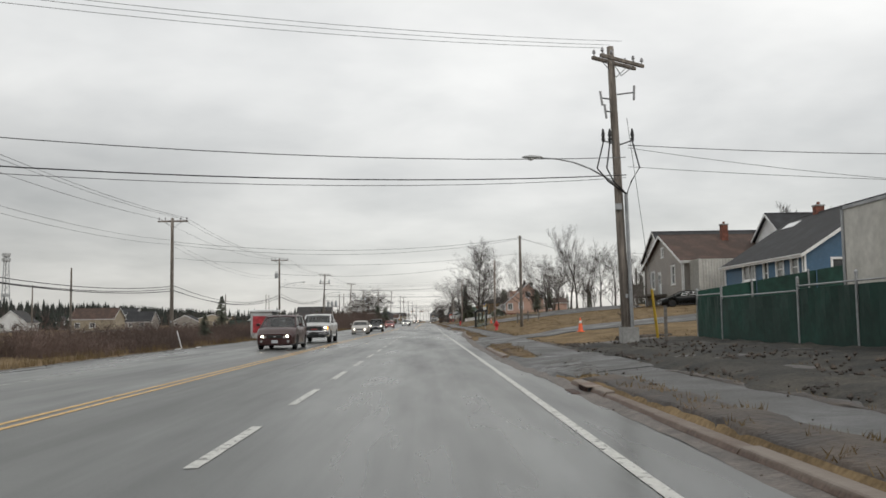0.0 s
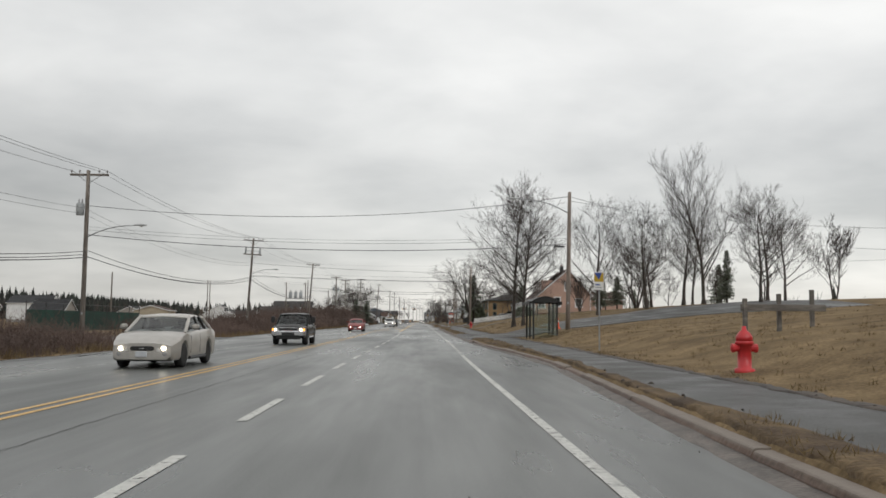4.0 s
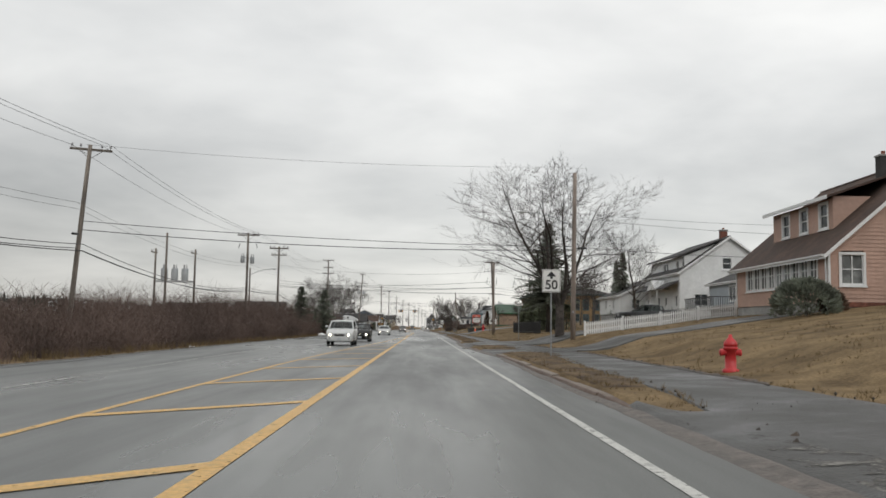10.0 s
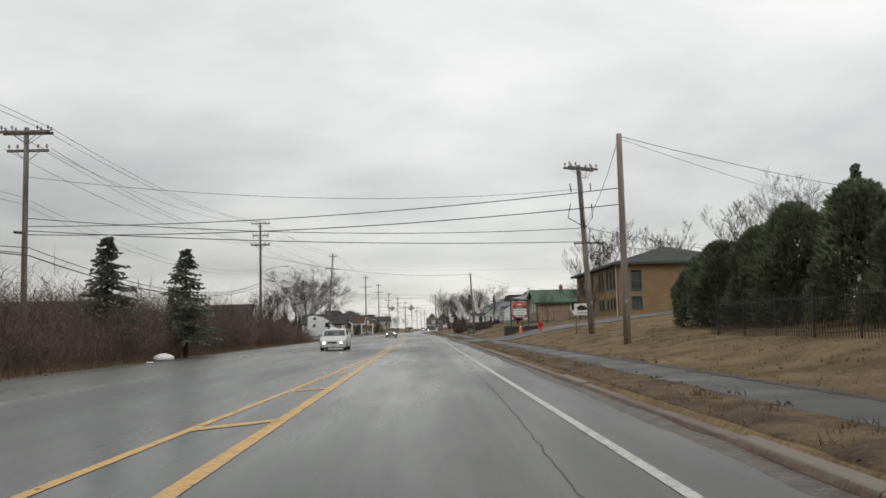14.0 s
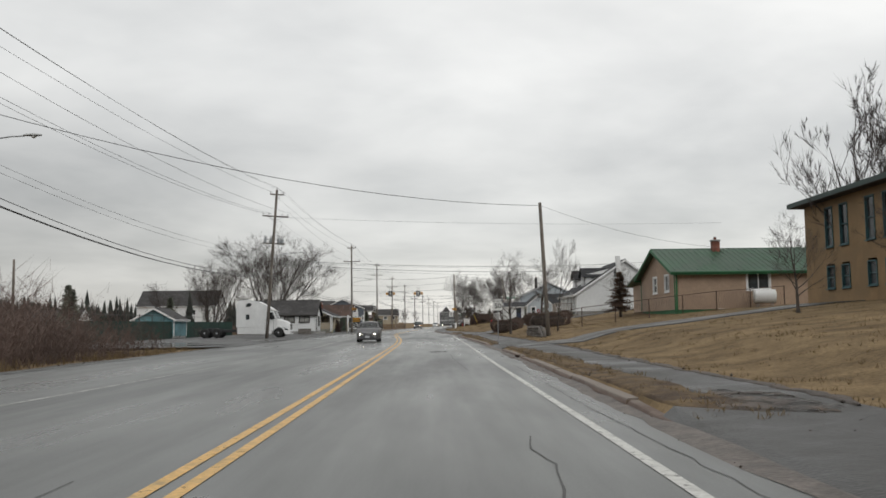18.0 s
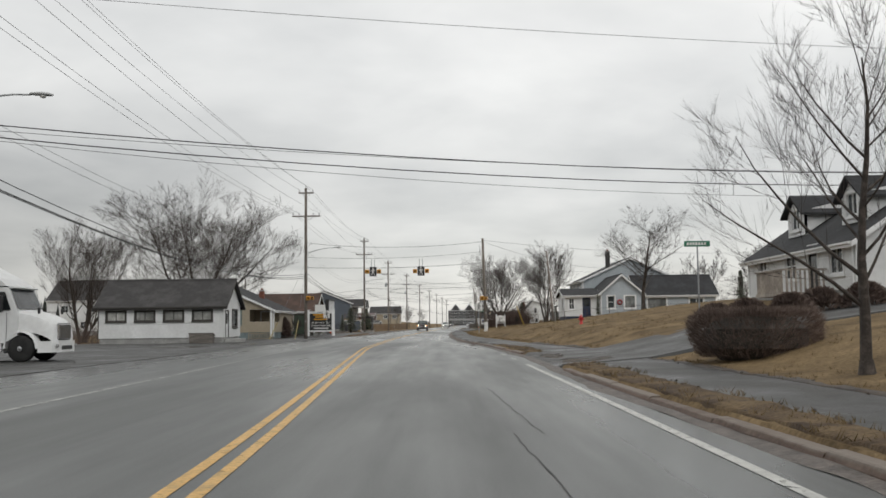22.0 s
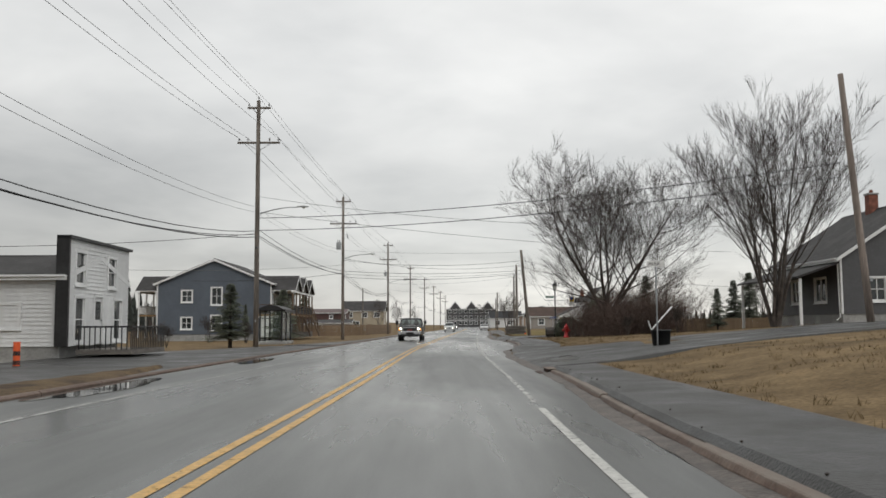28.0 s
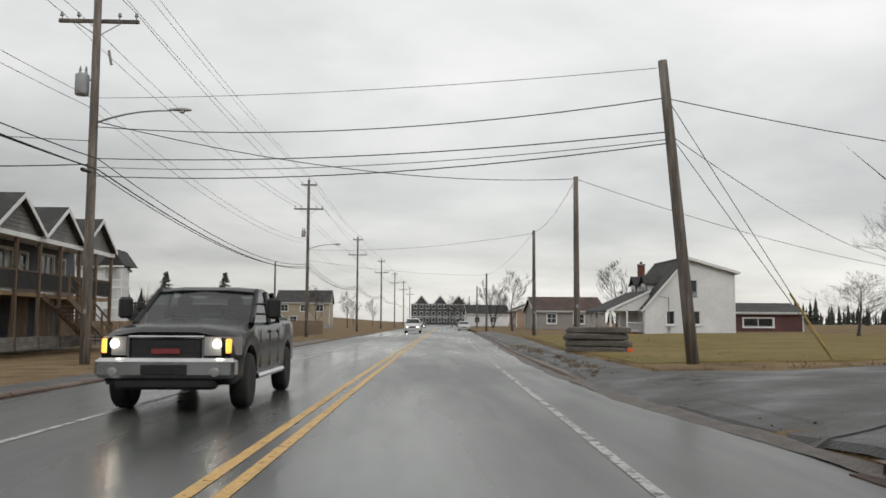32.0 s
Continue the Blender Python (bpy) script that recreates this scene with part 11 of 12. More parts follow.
    if truck:
        part("front_bumper", Mesh().cbox(-W * 0.97, W * 0.97, -0.11, 0.2, s0 + 0.08, s0 + 0.36, 0.05), M_CHROME if chrome else M_BLACK, t, "steel front bumper")
        part("skid_plate", Mesh().cbox(-W * 0.7, W * 0.7, -0.05, 0.2, s0 - 0.08, s0 + 0.08, 0.04), M_BLACK, t)
    else:
        part("front_bumper", Mesh().rings([[(k * pw * q, yy, zz) for k, yy in ((-1.02, 0.16), (-0.9, -0.02), (-0.4, -0.06), (0.4, -0.06), (0.9, -0.02), (1.02, 0.16))] for zz, q in ((s0 + 0.02, 0.96), (s0 + 0.06, 1), (s0 + 0.17, 1), (s0 + 0.2, 0.97))], True), colour, t)
    hz, hh = n0 - 0.075 - (0.26 if truck else 0.17), (0.26 if truck else 0.17)
    yl = -0.02 if truck else 0.0
    for s in (1, -1):
        a, b = pw * (0.6 if truck else 0.5), pw * 0.98
        q = Mesh().prism([(s * a, yl - 0.035), (s * b, yl + 0.05), (s * W * (0.99 if truck else 0.96), yl + 0.34), (s * a, yl + 0.2)], hz, hz + hh, "z")
        for i, v in enumerate(q.v):
            if v[2] > hz + hh * 0.5 and not truck:
                q.v[i] = (v[0], v[1] + 0.05, v[2])
        h = part("headlight", q, M_LENS, t, "clear headlight, switched on" if lit else "clear headlight")
        cxl = s * (a + (b - a) * 0.5)
        if lit:
            rr = 0.055 if truck else 0.05
            part("bulb", Mesh().lathe([(rr, 0), (rr, 0.03), (rr * 0.6, 0.05)], 14, pose(cxl, yl - 0.0, hz + hh * (0.62 if truck else 0.5), 90)), M_LAMP, h)
            if truck and chrome:
                part("marker", Mesh().cbox(s * (b - 0.02) - 0.035, s * (b - 0.02) + 0.035, yl + 0.0, yl + 0.09, hz + 0.03, hz + hh - 0.03, 0.012), M_AMBER, h)
        part("fog_lamp", Mesh().lathe([(0.065, 0), (0.065, 0.03), (0.04, 0.04)], 12, pose(s * pw * 0.78, -0.1 if truck else 0.0, s0 + 0.17, 90)), M_LENS, t)
        part("taillight", Mesh().cbox(s * W * 0.78 - 0.1, s * W * 0.78 + 0.1, L - 0.08, L + 0.015, f["tail"] - 0.36, f["tail"] - 0.1, 0.02), M_TAIL, t)
        mz = cz + 0.06
        if truck and chrome and colour is P_BLACK:
            mi = part("mirror", Mesh().cbox(s * (W + 0.18) - 0.11, s * (W + 0.18) + 0.11, cy + 0.28, cy + 0.4, mz, mz + 0.34, 0.04), M_BLACK, t, "tall black towing mirror")
            for k in (0.08, 0.24):
                part("arm", Mesh().tube([(s * W * 0.88, cy + 0.34, mz + k), (s * (W + 0.1), cy + 0.33, mz + k)], 0.018, 5), M_BLACK, mi)
        else:
            mi = part("mirror", Mesh().cbox(s * (W + 0.09) - 0.1, s * (W + 0.09) + 0.1, cy + 0.26, cy + 0.4, mz, mz + 0.16, 0.05), colour, t)
            part("arm", Mesh().tube([(s * W * 0.88, cy + 0.34, mz + 0.02), (s * (W + 0.03), cy + 0.33, mz + 0.05)], 0.025, 5), M_BLACK, mi)
        for k in (0.3, 0.62):
            yy = cy + (f["foot"][0] - cy) * k + 0.35
            part("door_handle", Mesh().cbox(s * W * 0.985 - 0.02, s * W * 0.985 + 0.025, yy, yy + 0.2, cz - 0.16, cz - 0.12, 0.01), colour, t)
        for k in (0.02, 0.42, 0.82):
            yy = cy + 0.25 + (f["foot"][0] - cy - 0.3) * k
            part("door_gap", Mesh().box(s * W * 0.995 - 0.006, s * W * 0.995 + 0.004, yy, yy + 0.008, s0 + 0.14, cz - 0.1), M_BLACK, t)
        part("sill", Mesh().tube([(s * W * 0.97, f["axles"][0] + f["r"] + 0.14, s0 + 0.02), (s * W * 0.97, f["axles"][1] - f["r"] - 0.14, s0 + 0.02)], 0.05, 6), M_CHROME if (truck and chrome) else M_BLACK, t)
        part("wiper", Mesh().tube([(s * W * 0.1 + 0.1, cy - 0.1, cz + 0.03), (s * W * 0.1 - 0.32, cy + 0.1, cz + 0.12)], 0.012, 4), M_BLACK, t)
        for a in f["axles"]:
            wheel(t, s * (W - 0.13), a, f["r"], 0.25 if truck else 0.2, s)
    if truck and chrome:
        part("bumper_slot", Mesh().cbox(-0.32, 0.32, -0.125, -0.1, s0 + 0.13, s0 + 0.27, 0.01), M_BLACK, t)
    else:
        part("number_plate", Mesh().cbox(-0.15, 0.15, -0.09 if not truck else -0.13, -0.06 if not truck else -0.1, s0 + 0.06 + 0.02, s0 + 0.23, 0.01), M_GREYBAR, t, "plain pale number plate")
    part("underside", Mesh().cbox(-W * 0.74, W * 0.74, 0.25, L - 0.25, s0 - 0.04, s0 + 0.2, 0.05), M_BLACK, t)
    if truck:
        part("bed_cover", Mesh().cbox(-W * 0.8, W * 0.8, f["foot"][0] + 0.1, L - 0.12, f["tail"] - 0.02, f["tail"] + 0.055, 0.02), M_BLACK, t, "dark soft bed cover")
    return t


P_MAROON = paint("dark_maroon_paint", (0.05, 0.02, 0.019)); P_SILVER = paint("silver_paint", (0.56, 0.56, 0.56)); P_PALE = paint("champagne_paint", (0.45, 0.43, 0.4)); P_BLACK = surface("black_car_paint", (0.006, 0.0065, 0.0065), 0.22, 0.12, 3, 40, 0.02, coat=0.0, rough_vary=0.06, spec=0.22)
P_RED = paint("red_car_paint", (0.24, 0.03, 0.025)); P_GREY = paint("dark_grey_car_paint", (0.045, 0.047, 0.05)); P_MID = paint("mid_grey_car_paint", (0.11, 0.11, 0.112)); P_WHITE = paint("white_car_paint", (0.6, 0.61, 0.61), 0.0)
car("minivan", P_MAROON, "dark maroon minivan with its headlights on", -6.95, 42.0)
car("pickup", P_SILVER, "silver crew-cab pickup truck with headlights on", -6.7, 55.3, category="pickup truck", chrome=True)
car("sedan", P_PALE, "pale champagne sedan with its headlights on", -6.5, 91.0)
car("small_pickup", P_BLACK, "black compact pickup truck with headlights on", -6.1, 113.5, category="pickup truck", chrome=True)
car("sedan", P_RED, "red sedan with its headlights on", -6.6, 167.0)
car("suv", P_WHITE, "white crossover with its headlights on", -5.3, 237.5)
car("hatchback", P_BLACK, "black hatchback with its headlights on", -5.0, 252.5)
car("sedan", P_WHITE, "white sedan with its headlights on", -5.4, 308.0)
car("hatchback", P_MID, "grey hatchback with chrome grille, headlights on", -4.4, 387.4, chrome=True)
car("pickup", P_BLACK, "large black pickup truck with chrome bumper", -3.95, 551.5, category="pickup truck", chrome=True, turn=-1.5)
car("suv", P_WHITE, "small white car approaching with headlights on", 0.6, 640.0, turn=-2.9)
car("sedan", P_MID, "distant grey sedan on the road", 3.3, 720.0, turn=-2.9)
car("sedan", P_SILVER, "pale parked car beside the road", 8.5, 668.0, turn=-2.9, lit=False)
car("sedan", P_BLACK, "black sedan parked on a driveway", 20.3, 73.0, terrain(20.3, 73.0) + 0.03, -90, False)
car("pickup", P_GREY, "dark pickup truck parked beside a house", 17.4, 256.0, terrain(17.4, 256.0) + 0.03, -115, False, "pickup truck")
car("hatchback", P_PALE, "small pale car parked near trees", 30.0, 100.0, terrain(30, 100) - 0.02, -80, False)


def tractor_unit(x, y):
    """White road tractor with a high sleeper cab; it looks along +x."""
    t = thing("truck_tractor", "white semi-truck tractor with tall sleeper cab parked", "truck", pose(x, y, 0.0))
    w = 1.2
    side = ((-4.65, 1.15, 1), (-4.65, 3.75, 1), (-4.45, 4.1, 0.93), (-3.45, 4.2, 0.93), (-2.2, 3.95, 0.93), (-0.95, 3.3, 0.95), (-0.6, 3.0, 0.95), (-1.5, 2.96, 0.96), (-1.5, 1.15, 1))
    part("sleeper", Mesh().rings([[(px, s * w * k, z) for px, z, k in side] for s in (-1, 1)], True), W_WHITE, t, "tall white sleeper box")
    part("visor", Mesh().cbox(-0.62, -0.34, -1.05, 1.05, 2.9, 2.97, 0.025), W_WHITE, t)
    part("cab", Mesh().rings([[(px, s * w * k, z) for px, z, k in ((-1.51, 0.75, 0.99), (-1.51, 2.95, 0.95), (-0.55, 2.94, 0.93), (-0.2, 2.08, 0.96), (-0.12, 1.8, 0.97), (-0.12, 1.05, 0.98), (-0.62, 0.75, 0.98))] for s in (-1, 1)], True), W_WHITE, t)
    rows = []
    for px, z0, z1, k in ((-0.19, 1.15, 2.05, 0.93), (0.1, 1.18, 1.99, 0.9), (0.6, 1.1, 1.84, 0.86), (0.95, 0.95, 1.68, 0.82), (1.14, 0.8, 1.48, 0.77), (1.2, 0.78, 1.2, 0.74)):
        rows.append([(px, w * k * u, z0 + (z1 - z0) * v) for u, v in ((-1, 0), (-1, 0.6), (-0.94, 0.86), (-0.74, 0.98), (0, 1.03), (0.74, 0.98), (0.94, 0.86), (1, 0.6), (1, 0))])
    part("hood", Mesh().rings(rows, True), W_WHITE, t, "short sloping white hood", smooth="edges")
    part("windscreen", Mesh().sheet([[(-0.5, y, 2.88) for y in (-1.0, -0.4, 0.4, 1.0)], [(-0.17 + 0.03 * (abs(y) < 0.5), y, 2.1) for y in (-1.05, -0.4, 0.4, 1.05)]]), M_PANE, t)
    for s in (-1, 1):
        part("side_window", Mesh().prism([(-1.3, 2.0), (-1.3, 2.78), (-0.66, 2.76), (-0.4, 2.05)], s * 1.16 - 0.03, s * 1.16 + 0.03, "y"), M_PANE, t)
        part("sleeper_window", Mesh().prism([(-3.6, 2.0), (-3.6, 2.5), (-3.53, 2.56), (-3.27, 2.56), (-3.2, 2.5), (-3.2, 2.0)], s * 1.2 - 0.015, s * 1.2 + 0.015, "y"), M_PANE, t)
        part("upper_window", Mesh().prism([(-3.65, 3.4), (-3.5, 3.75), (-3.2, 3.85), (-2.95, 3.7), (-3.15, 3.42)], s * 1.17 - 0.03, s * 1.17 + 0.03, "y"), M_PANE, t)
        for xg in (-0.55, -1.48):
            part("door_gap", Mesh().box(xg, xg + 0.015, s * 1.19 - 0.006, s * 1.19 + 0.006, 0.8, 1.95), M_BLACK, t)
        part("side_skirt", Mesh().cbox(-4.55, -0.75, s * 1.12 - 0.06, s * 1.12 + 0.06, 0.4, 1.16, 0.03), W_WHITE, t)
        part("fender", Mesh().rings([[(0.62 * c * k, s * yy, 0.52 + 0.66 * d * k) for k, yy in ((0.98, 0.8), (1.12, 0.82), (1.12, 1.16), (0.98, 1.2))] for c, d in ((math.cos(math.pi * q / 10), math.sin(math.pi * q / 10)) for q in range(11))], True), W_WHITE, t)
        part("mirror", Mesh().cbox(-0.75, -0.62, s * 1.42 - 0.1, s * 1.42 + 0.1, 1.95, 2.6, 0.03), M_BLACK, t)
        part("mirror_arm", Mesh().tube([(-0.7, s * 1.12, 2.2), (-0.7, s * 1.35, 2.2)], 0.02, 5), M_BLACK, t)
        part("hood_mirror", Mesh().cbox(0.62, 0.7, s * 1.06 - 0.07, s * 1.06 + 0.07, 1.88, 2.14, 0.03), M_BLACK, t)
        part("headlight", Mesh().rings([[(0.62, s * 1.02, 1.12), (0.62, s * 1.01, 1.42), (0.6, s * 0.96, 1.12)], [(1.1, s * 0.88, 1.08), (1.02, s * 0.88, 1.34), (1.12, s * 0.8, 1.08)]], True), M_LENS, t)
        part("fog_lamp", Mesh().cbox(1.3, 1.36, s * 0.85 - 0.09, s * 0.85 + 0.09, 0.55, 0.68, 0.02), M_LENS, t)
        part("fuel_step", Mesh().cbox(-1.7, -0.85, s * 1.13 - 0.12, s * 1.13 + 0.1, 0.3, 0.39, 0.02), M_ALLOY, t)
        for xx in (0.0, -6.8, -8.15):
            wh = wheel(t, xx, s * 1.0, 0.52, 0.3, s)
            wh.matrix_basis = pose(xx, s * 1.0, 0.52, 0, 0, 90 * s)
            part("hub", Mesh().lathe([(0.3, 0.135), (0.29, 0.15), (0.2, 0.11 if xx == 0.0 else 0.06), (0.12, 0.12), (0.1, 0.2), (0.0, 0.21)], 18, Matrix.Rotation(radians(90), 4, "Y")), M_CHROME, wh, "polished wheel hub")
    part("front_bumper", Mesh().rings([[(xx, yy, z) for xx, yy in ((0.7, -1.2), (1.2, -1.08), (1.34, -0.7), (1.34, 0.7), (1.2, 1.08), (0.7, 1.2))] for z in (0.36, 0.42, 0.72, 0.8)], True), W_WHITE, t)
    part("air_intake", Mesh().cbox(1.3, 1.355, -0.5, 0.5, 0.45, 0.62, 0.02), M_BLACK, t)
    g = part("grille", Mesh().cbox(1.14, 1.26, -0.6, 0.6, 0.84, 1.5, 0.05), M_CHROME, t, "chrome slatted grille")
    for i in range(7):
        part("bar", Mesh().box(1.258, 1.268, -0.54, 0.54, 0.89 + 0.08 * i, 0.935 + 0.08 * i), M_BLACK, g)
    part("chassis", Mesh().cbox(-8.75, 0.9, -0.42, 0.42, 0.62, 0.92, 0.03), M_BLACK, t)
    part("fifth_wheel", Mesh().cbox(-7.95, -6.95, -0.45, 0.45, 0.94, 1.1, 0.05), M_BLACK, t)
    part("rear_lamp_bar", Mesh().cbox(-8.85, -8.73, -1.0, 1.0, 0.5, 0.8, 0.02), M_BLACK, t)
    return t


tractor_unit(-16.7, 421.5)

# ---- cracks, puddles, worn road marks, tufts and clods ----
rd = random.Random(9)


def crack(points, width=0.018, seed=0):
    rows = []
    for (x0, y0), (x1, y1) in zip(points[:-1], points[1:]):
        n = max(3, int(math.hypot(x1 - x0, y1 - y0) / 0.35))
        for i in range(n):
            f = i / n
            x, y = x0 + (x1 - x0) * f + 0.05 * noise.noise((seed, y0 + (y1 - y0) * f * 1.7, 0)), y0 + (y1 - y0) * f
            w = width * (0.6 + 0.8 * abs(noise.noise((seed + 3, y * 2.2, 0))))
            rows.append([(x - w, y, 0.0045), (x + w, y, 0.0045)])
    single("road_crack", Mesh().sheet(rows), M_TAR, "dark ragged crack in the asphalt", "crack", kind="structure")


for i, (w, pts) in enumerate(((0.016, ((1.5, 250), (1.6, 258), (1.74, 263), (1.9, 272), (1.95, 285))), (0.02, ((1.48, 346.5), (1.36, 350.5), (1.25, 354.5), (1.2, 360))), (0.022, ((1.52, 328.5), (1.68, 330.2), (1.55, 331.2), (1.7, 332.6))), (0.018, ((0.77, 391.5), (0.7, 393.5), (0.6, 396.4))),
                               (0.016, ((0.96, 396), (0.82, 399.5), (0.68, 403.5))), (0.014, ((3.1, 322), (2.9, 336), (3.0, 350))), (0.018, ((-3.4, 20), (-3.3, 48), (-3.45, 80), (-3.3, 112))), (0.015, ((0.9, 62), (1.0, 75))),
                               (0.018, ((-4.4, 356), (-4.6, 372), (-5.2, 395))), (0.018, ((0.2, 523), (0.4, 530))), (0.014, ((-2.6, 300), (-2.5, 330))))):
    crack(pts, w * 0.6, i)


def blot(name, x, y, rx, ry, material, label, category, z=0.005, seed=0):
    ring = []
    for k in range(26):
        a = 2 * math.pi * k / 26
        r = 1 + 0.35 * noise.noise((math.cos(a) * 1.3 + seed, math.sin(a) * 1.3, seed)) + 0.12 * noise.noise((math.cos(a) * 5, math.sin(a) * 5 + seed, 1))
        ring.append((x + rx * r * math.cos(a), y + ry * r * math.sin(a), z))
    m = Mesh()
    m.v = ring + [(x, y, z)]
    m.f = [(k, (k + 1) % 26, 26) for k in range(26)]
    single(name, m, material, label, category, kind="structure")


for i, (x, y, rx, ry, z) in enumerate(((1.5, 437.6, 0.3, 1.1, 0.009), (3.0, 233.4, 0.3, 1.4, 0.009), (-16, 384, 2.4, 1.2, 0.013), (-20, 391, 3.2, 1.0, 0.013), (-14.5, 400, 1.8, 1.0, 0.013),
                                   (-17, 442, 2.0, 1.6, 0.013), (-14.2, 449, 1.4, 1.1, 0.013), (2.4, 503.5, 0.4, 1.2, 0.009), (4.6, 100, 0.25, 2.0, 0.009), (-8.9, 498, 0.6, 3.0, 0.009), (-8.5, 512, 0.5, 2.6, 0.009))):
    blot("puddle", x, y, rx, ry, M_WATER, "shallow puddle of still water", "puddle", z, i + 1)


def dirt_patch(x, y, rx, ry, material, seed):
    """A thin ragged spread of dirt that follows the land."""
    m, n = Mesh(), 34
    rings = []
    for g, up in ((1.06, 0.03), (1.0, 0.054), (0.66, 0.057), (0.33, 0.058)):
        ring = []
        for k in range(n):
            a = 2 * math.pi * k / n
            c, s = math.cos(a), math.sin(a)
            r = g * (1 + 0.45 * noise.noise((c * 1.4 + seed, s * 1.4, seed)) + 0.3 * noise.noise((c * 5, s * 5 + seed, 1)))
            px, py = max(x + rx * r * c, kerb_line(y + ry * r * s) + 0.03), y + ry * r * s
            ring.append((px, py, terrain(px, py) * min(1, (px - kerb_line(py)) / 0.22) + up * min(1, 0.25 + (px - kerb_line(py)) / 0.3) + 0.004 * noise.noise((px * 3, py * 3, 4))))
        rings.append(ring)
    m.v = [p for r in rings for p in r] + [(x, y, terrain(x, y) + 0.06)]
    for i in range(3):
        m.f += [(i * n + k, i * n + (k + 1) % n, (i + 1) * n + (k + 1) % n, (i + 1) * n + k) for k in range(n)]
    m.f += [(3 * n + k, 3 * n + (k + 1) % n, 4 * n) for k in range(n)]
    single("dirt_patch", m, material, "ragged spread of mud and gravel over asphalt", "dirt", kind="structure", smooth=True)


M_SILT = patchy(surface("pale_dried_silt", (0.13, 0.125, 0.115), 0.7, 0.4, 26, 220, 0.6, second=(0.22, 0.21, 0.195), spec=0.25), 0.5, 0.6, 2.2, 9.0)
M_SOIL_SPREAD = patchy(surface("trodden_brown_mud", (0.05, 0.038, 0.03), 0.7, 0.45, 9, 110, 1.0, second=(0.12, 0.09, 0.066)), 0.4, 0.56, 2.4, 9.0)
for i, (y, d, rx, ry, mat) in enumerate(((39.6, 0.5, 0.4, 2.2, M_SILT), (43.5, 0.45, 0.35, 2.6, M_SILT), (20.5, 0.9, 0.7, 2.6, M_SILT), (186, 0.6, 0.4, 2.4, M_SILT), (325, 0.7, 0.5, 3.0, M_SILT), (334, 1.5, 0.6, 1.6, M_SOIL_SPREAD), (19.2, 1.0, 0.6, 1.2, M_SILT), (138, 0.8, 0.4, 2.4, M_SILT), (237.8, 1.3, 0.8, 1.5, M_SOIL_SPREAD), (242, 0.6, 0.35, 2.6, M_SILT), (321, 1.2, 0.6, 1.6, M_SOIL_SPREAD), (368, 0.7, 0.4, 1.6, M_SILT), (413.2, 1.2, 0.7, 1.4, M_SOIL_SPREAD), (417.4, 0.7, 0.4, 1.7, M_SOIL_SPREAD), (508, 1.0, 0.5, 1.8, M_SILT), (555.6, 1.6, 0.6, 1.3, M_SILT))):
    dirt_patch(kerb_line(y) + d, y, rx, ry, mat, i * 1.7 + 0.3)
# zebra bars, bicycle mark, turn arrow
M_FADED = surface("faded_white_paint", (0.14, 0.14, 0.137), 0.5, 0.35, 30, 160, 0.15, second=(0.34, 0.34, 0.325))
for k in range(7):
    x = -7.2 + 1.15 * k
    single("crosswalk_bar", Mesh().sheet([[(x, 467.6, 0.0075), (x + 0.42, 467.6, 0.0075)], [(x, 469.9, 0.0075), (x + 0.42, 469.9, 0.0075)]]), M_FADED, "worn white crosswalk bar", "road marking", kind="structure")


def stroke(m, pts, w, z=0.007):
    for (x0, y0), (x1, y1) in zip(pts[:-1], pts[1:]):
        d = Vector((x1 - x0, y1 - y0, 0)).normalized() * w
        n = Vector((-d.y, d.x, 0))
        a, b = Vector((x0, y0, z)) - d * 0.5, Vector((x1, y1, z)) + d * 0.5
        m.sheet([[tuple(a - n), tuple(a + n)], [tuple(b - n), tuple(b + n)]])
        z += 0.0004


m = Mesh()
for cx in (2.68, 3.3):
    stroke(m, [(cx + 0.19 * math.cos(a), 381.6 + 0.34 * math.sin(a)) for a in (i * math.pi / 5 for i in range(11))], 0.025)
stroke(m, [(2.68, 381.6), (2.86, 382.15), (3.18, 382.15), (3.3, 381.6)], 0.025)
stroke(m, [(2.86, 382.15), (3.0, 381.55), (3.18, 382.15), (3.16, 382.45), (3.28, 382.5)], 0.025)
for k in (0, 1):
    stroke(m, [(2.75, 383.1 + 0.7 * k), (3.0, 383.6 + 0.7 * k), (3.25, 383.1 + 0.7 * k)], 0.05)
single("bicycle_mark", m, M_FADED, "worn white bicycle and arrow lane mark", "road marking", kind="structure")
m = Mesh()
stroke(m, [(-2.45, 131.8), (-2.45, 133.2), (-2.6, 133.6)], 0.06)
m.add([(-2.5, 133.95, 0.0085), (-3.0, 133.4, 0.0085), (-2.45, 133.2, 0.0085)], [(0, 1, 2)])
single("turn_arrow", m, M_FADED, "faded white left-turn arrow on the road", "road marking", kind="structure")

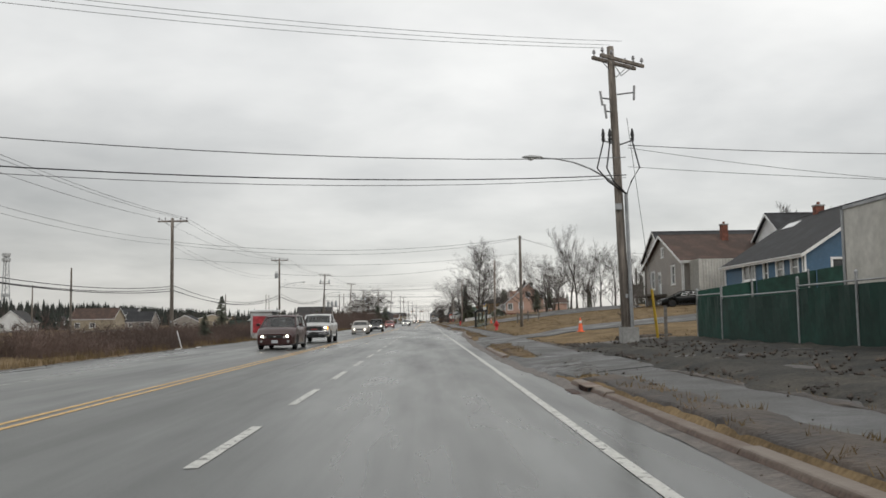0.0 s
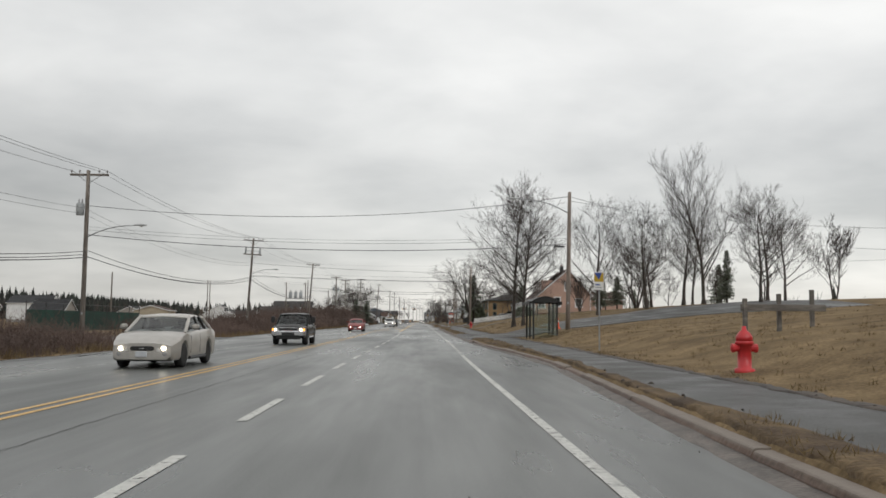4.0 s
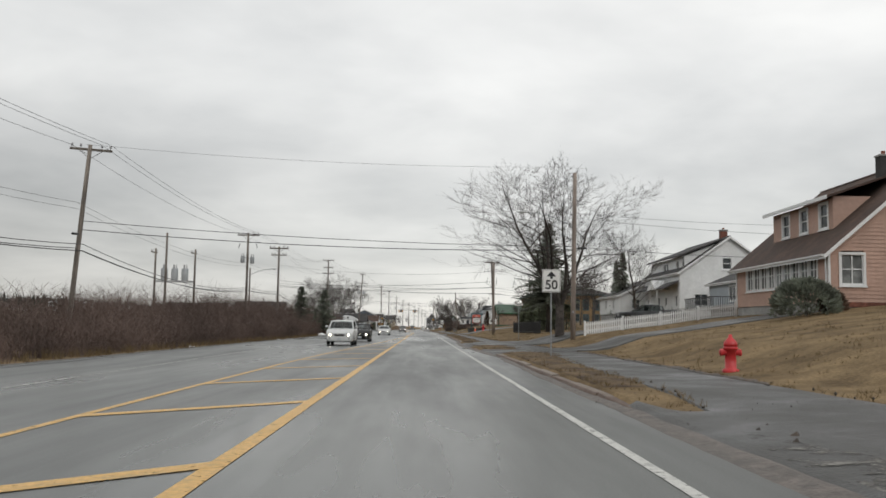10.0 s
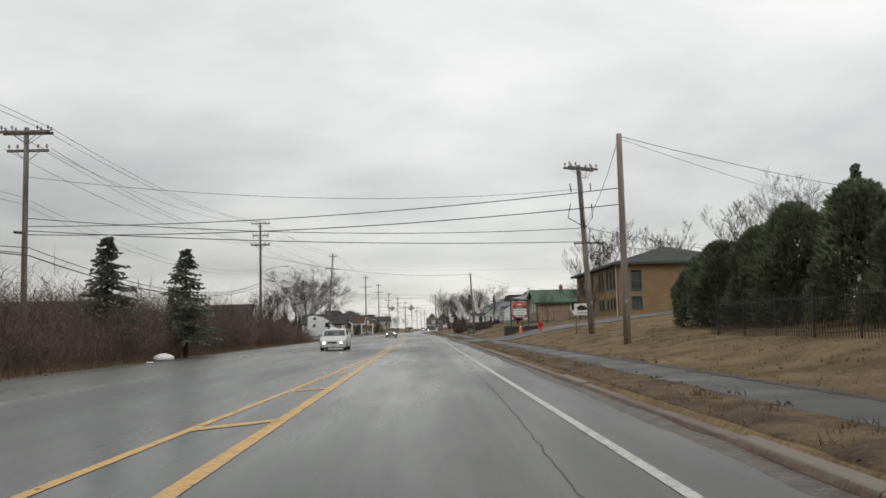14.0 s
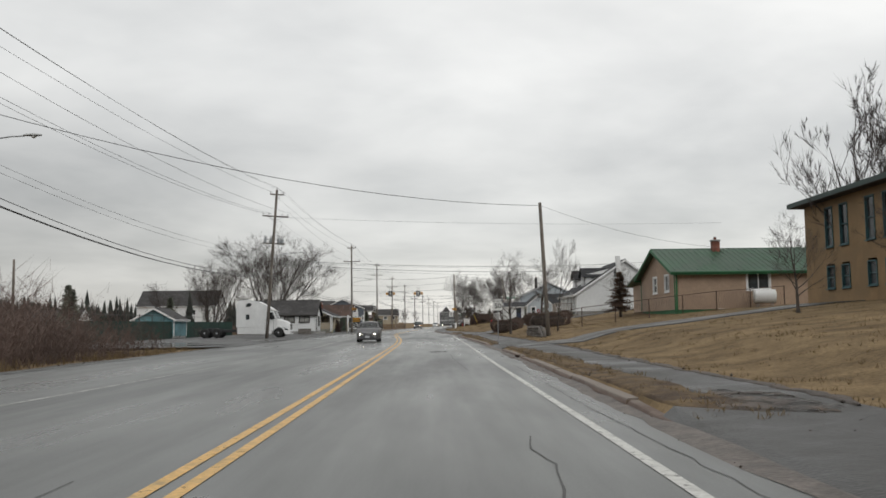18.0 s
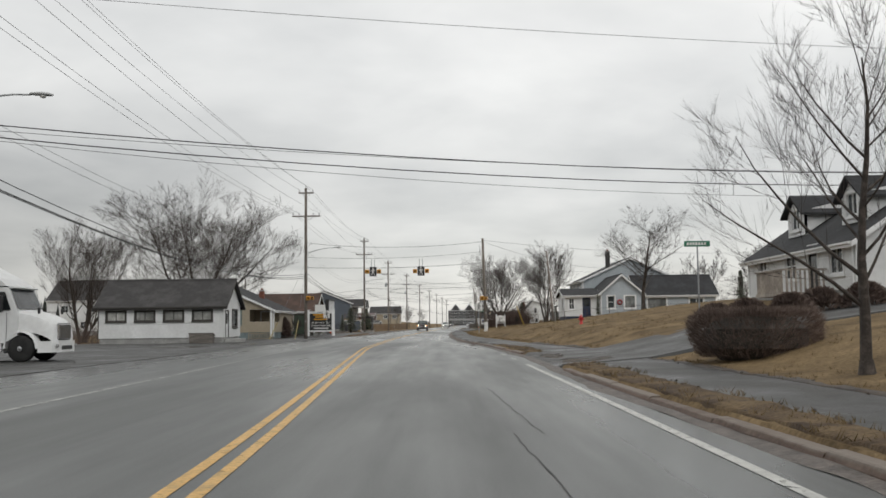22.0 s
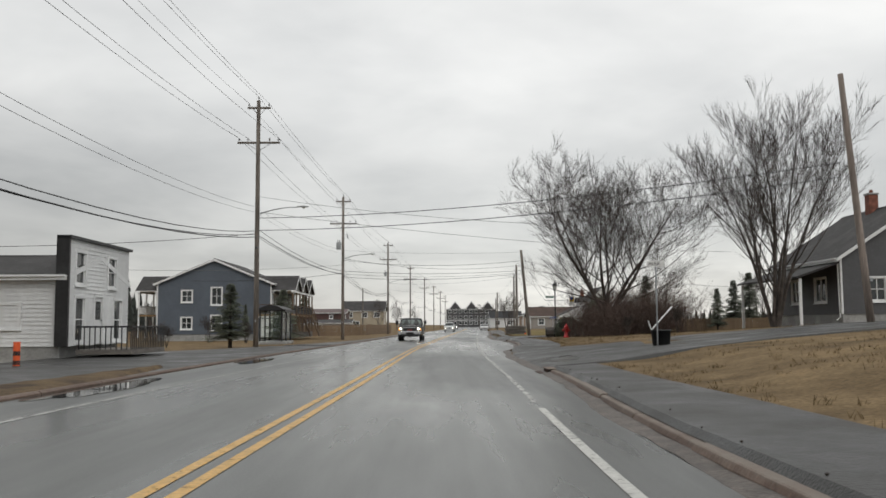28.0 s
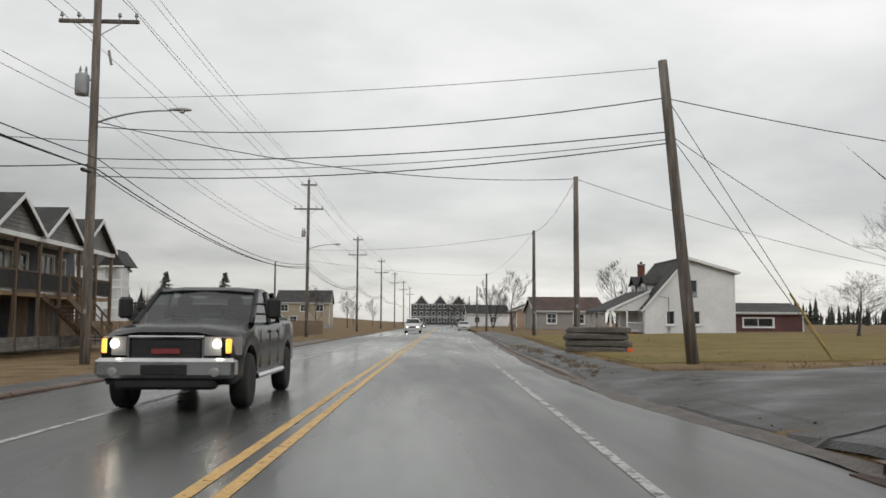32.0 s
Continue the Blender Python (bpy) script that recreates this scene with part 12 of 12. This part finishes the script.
# grass tufts along the footpath and verge
M_TUFT = surface("straw_grass_blades", (0.14, 0.102, 0.054), 0.9, 0.35, 3, 30, 0.0, second=(0.235, 0.174, 0.104), spec=0.1)
m = Mesh()
for i in range(7200):
    y = rd.uniform(4, 600)
    if i % 3 == 0 and path_near(y) - kerb_line(y) < 0.7:
        continue
    if i % 3 == 0:
        x = rd.uniform(kerb_line(y) + 0.25, max(path_near(y) + 0.1, kerb_line(y) + 0.3))
    else:
        x = path_far(y) + 0.1 + 7.0 * rd.random() ** 2.2
    if open_kerb(y):
        continue
    z = terrain(x, y) + (0.03 if i % 3 == 0 else -0.01)
    for k in range(8):
        p = Vector((x + rd.uniform(-0.12, 0.12), y + rd.uniform(-0.12, 0.12), z))
        sliver(m, p, p + Vector((rd.uniform(-0.07, 0.07), rd.uniform(-0.07, 0.07), rd.uniform(0.04, 0.13))), 0.008, Vector((rd.uniform(-1, 1), 1, 0)))
for i in range(1500):
    y = rd.uniform(0, 374)
    x = left_side(y) - 1.2 - 1.6 * rd.random()
    z = terrain(x, y)
    for k in range(8):
        p = Vector((x + rd.uniform(-0.2, 0.2), y + rd.uniform(-0.2, 0.2), z))
        sliver(m, p, p + Vector((rd.uniform(-0.15, 0.15), rd.uniform(-0.15, 0.15), rd.uniform(0.15, 0.5))), 0.012, Vector((rd.uniform(-1, 1), 1, 0)))
for i in range(5200):
    y = rd.uniform(30, 560)
    x = path_far(y) + 2.0 + 13.0 * rd.random()
    if open_kerb(y):
        continue
    z = terrain(x, y) - 0.01
    for k in range(6):
        p = Vector((x + rd.uniform(-0.3, 0.3), y + rd.uniform(-0.3, 0.3), z))
        sliver(m, p, p + Vector((rd.uniform(-0.08, 0.08), rd.uniform(-0.08, 0.08), rd.uniform(0.04, 0.12))), 0.012, Vector((rd.uniform(-1, 1), 1, 0)))
single("grass_tufts", m, M_TUFT, "dry straw-coloured tufts of winter grass", "grass", kind="stuff")


def lump(m, x, y, z, r):
    k = [rd.uniform(0.6, 1.2) * r for _ in range(6)]
    n = len(m.v)
    m.v += [(x + k[0], y, z), (x, y + k[1], z), (x - k[2], y, z), (x, y - k[3], z), (x + 0.2 * r, y, z + k[4] * 0.8), (x, y, z - r)]
    m.f += [(n, n + 1, n + 4), (n + 1, n + 2, n + 4), (n + 2, n + 3, n + 4), (n + 3, n, n + 4), (n + 1, n, n + 5), (n + 2, n + 1, n + 5), (n + 3, n + 2, n + 5), (n, n + 3, n + 5)]


m = Mesh()
for i in range(2600):
    y = rd.uniform(2, 600)
    pick = i % 4
    x = (path_near(y) + rd.gauss(0, 0.14), path_far(y) + rd.gauss(0.1, 0.12), kerb_line(y) + rd.gauss(0.25, 0.08), kerb_line(y) - abs(rd.gauss(0, 0.15)))[pick]
    z = 0.01 if x < kerb_line(y) else terrain(x, y) + 0.045
    if y > 425 and pick < 2:
        continue
    lump(m, x, y, z, rd.uniform(0.01, 0.05) * (1.4 if rd.random() < 0.07 and pick < 2 else 1) * (0.5 if pick > 1 else 1))
for i in range(900):
    y = rd.uniform(2, 470)
    x = left_side(y) + rd.gauss(-0.4, 0.5)
    lump(m, x, y, max(terrain(x, y) + 0.03, 0.0), rd.uniform(0.01, 0.05))
for i in range(900):
    y = rd.uniform(4, 33)
    x = path_far(y) + 0.2 + 3.4 * rd.random() ** 1.7
    lump(m, x, y, terrain(x, y) + 0.09, rd.uniform(0.02, 0.07))
for i in range(420):
    a, b, reach, *_ = CROSSINGS[rd.randrange(len(CROSSINGS))]
    y = rd.choice((a, b)) + rd.gauss(0, 0.7)
    x = kerb_line(y) + 0.1 + 3.2 * rd.random()
    lump(m, x, y, terrain(x, y) + 0.05, rd.uniform(0.006, 0.02))
single("dirt_clods", m, M_SOIL, "scattered clods of soil and stones", "clods", kind="stuff")
dl = thing("delineator", "orange and black striped road delineator post", "road marker", pose(-15.6, 508.5, terrain(-15.6, 508.5)))
part("post", Mesh().tube([(0, 0, 0), (0, 0, 1.05)], 0.11, 10), M_ORANGE, dl)
for z in (0.3, 0.6):
    part("band", Mesh().lathe([(0.115, z), (0.115, z + 0.14)], 10), M_BLACK, dl)
part("base", Mesh().lathe([(0.3, -0.02), (0.3, 0.05), (0.14, 0.08)], 12), M_BLACK, dl)
# bag of rubbish and pale scraps on the gravel shoulder
single("rubbish_bag", Mesh().lathe([(0.1, -0.02), (0.34, 0.04), (0.38, 0.16), (0.3, 0.28), (0.16, 0.36), (0.05, 0.4)], 11, Matrix.Diagonal((1.5, 0.9, 1, 1))), M_WHITE, "white rubbish bag lying on the shoulder", "rubbish bag", pose(-13.2, 297.5, -0.08, 0, 0, 25), smooth=True)
for i, (x, y) in enumerate(((-13.0, 294.5), (-13.6, 232.0), (-13.4, 201), (-13.2, 262), (-12.9, 120.6), (-13.1, 51.5), (-13.4, 48.2))):
    single("litter", Mesh().cbox(-0.16, 0.16, -0.1, 0.1, 0, 0.06, 0.02), M_WHITE, "pale scrap of litter on the shoulder", "litter", pose(x, y, terrain(x, y) + 0.02, 6, 4, i * 40))
for x, y, ry in ((-14.2, 129.0, 22), (-13.4, 49.0, -15)):
    single("marker_stake", Mesh().tube([(0, 0, -0.2), (0, 0, 1.1)], 0.03, 6), M_WHITE, "white leaning marker stake beside the road", "stake", pose(x, y, terrain(x, y), 0, ry, 0))
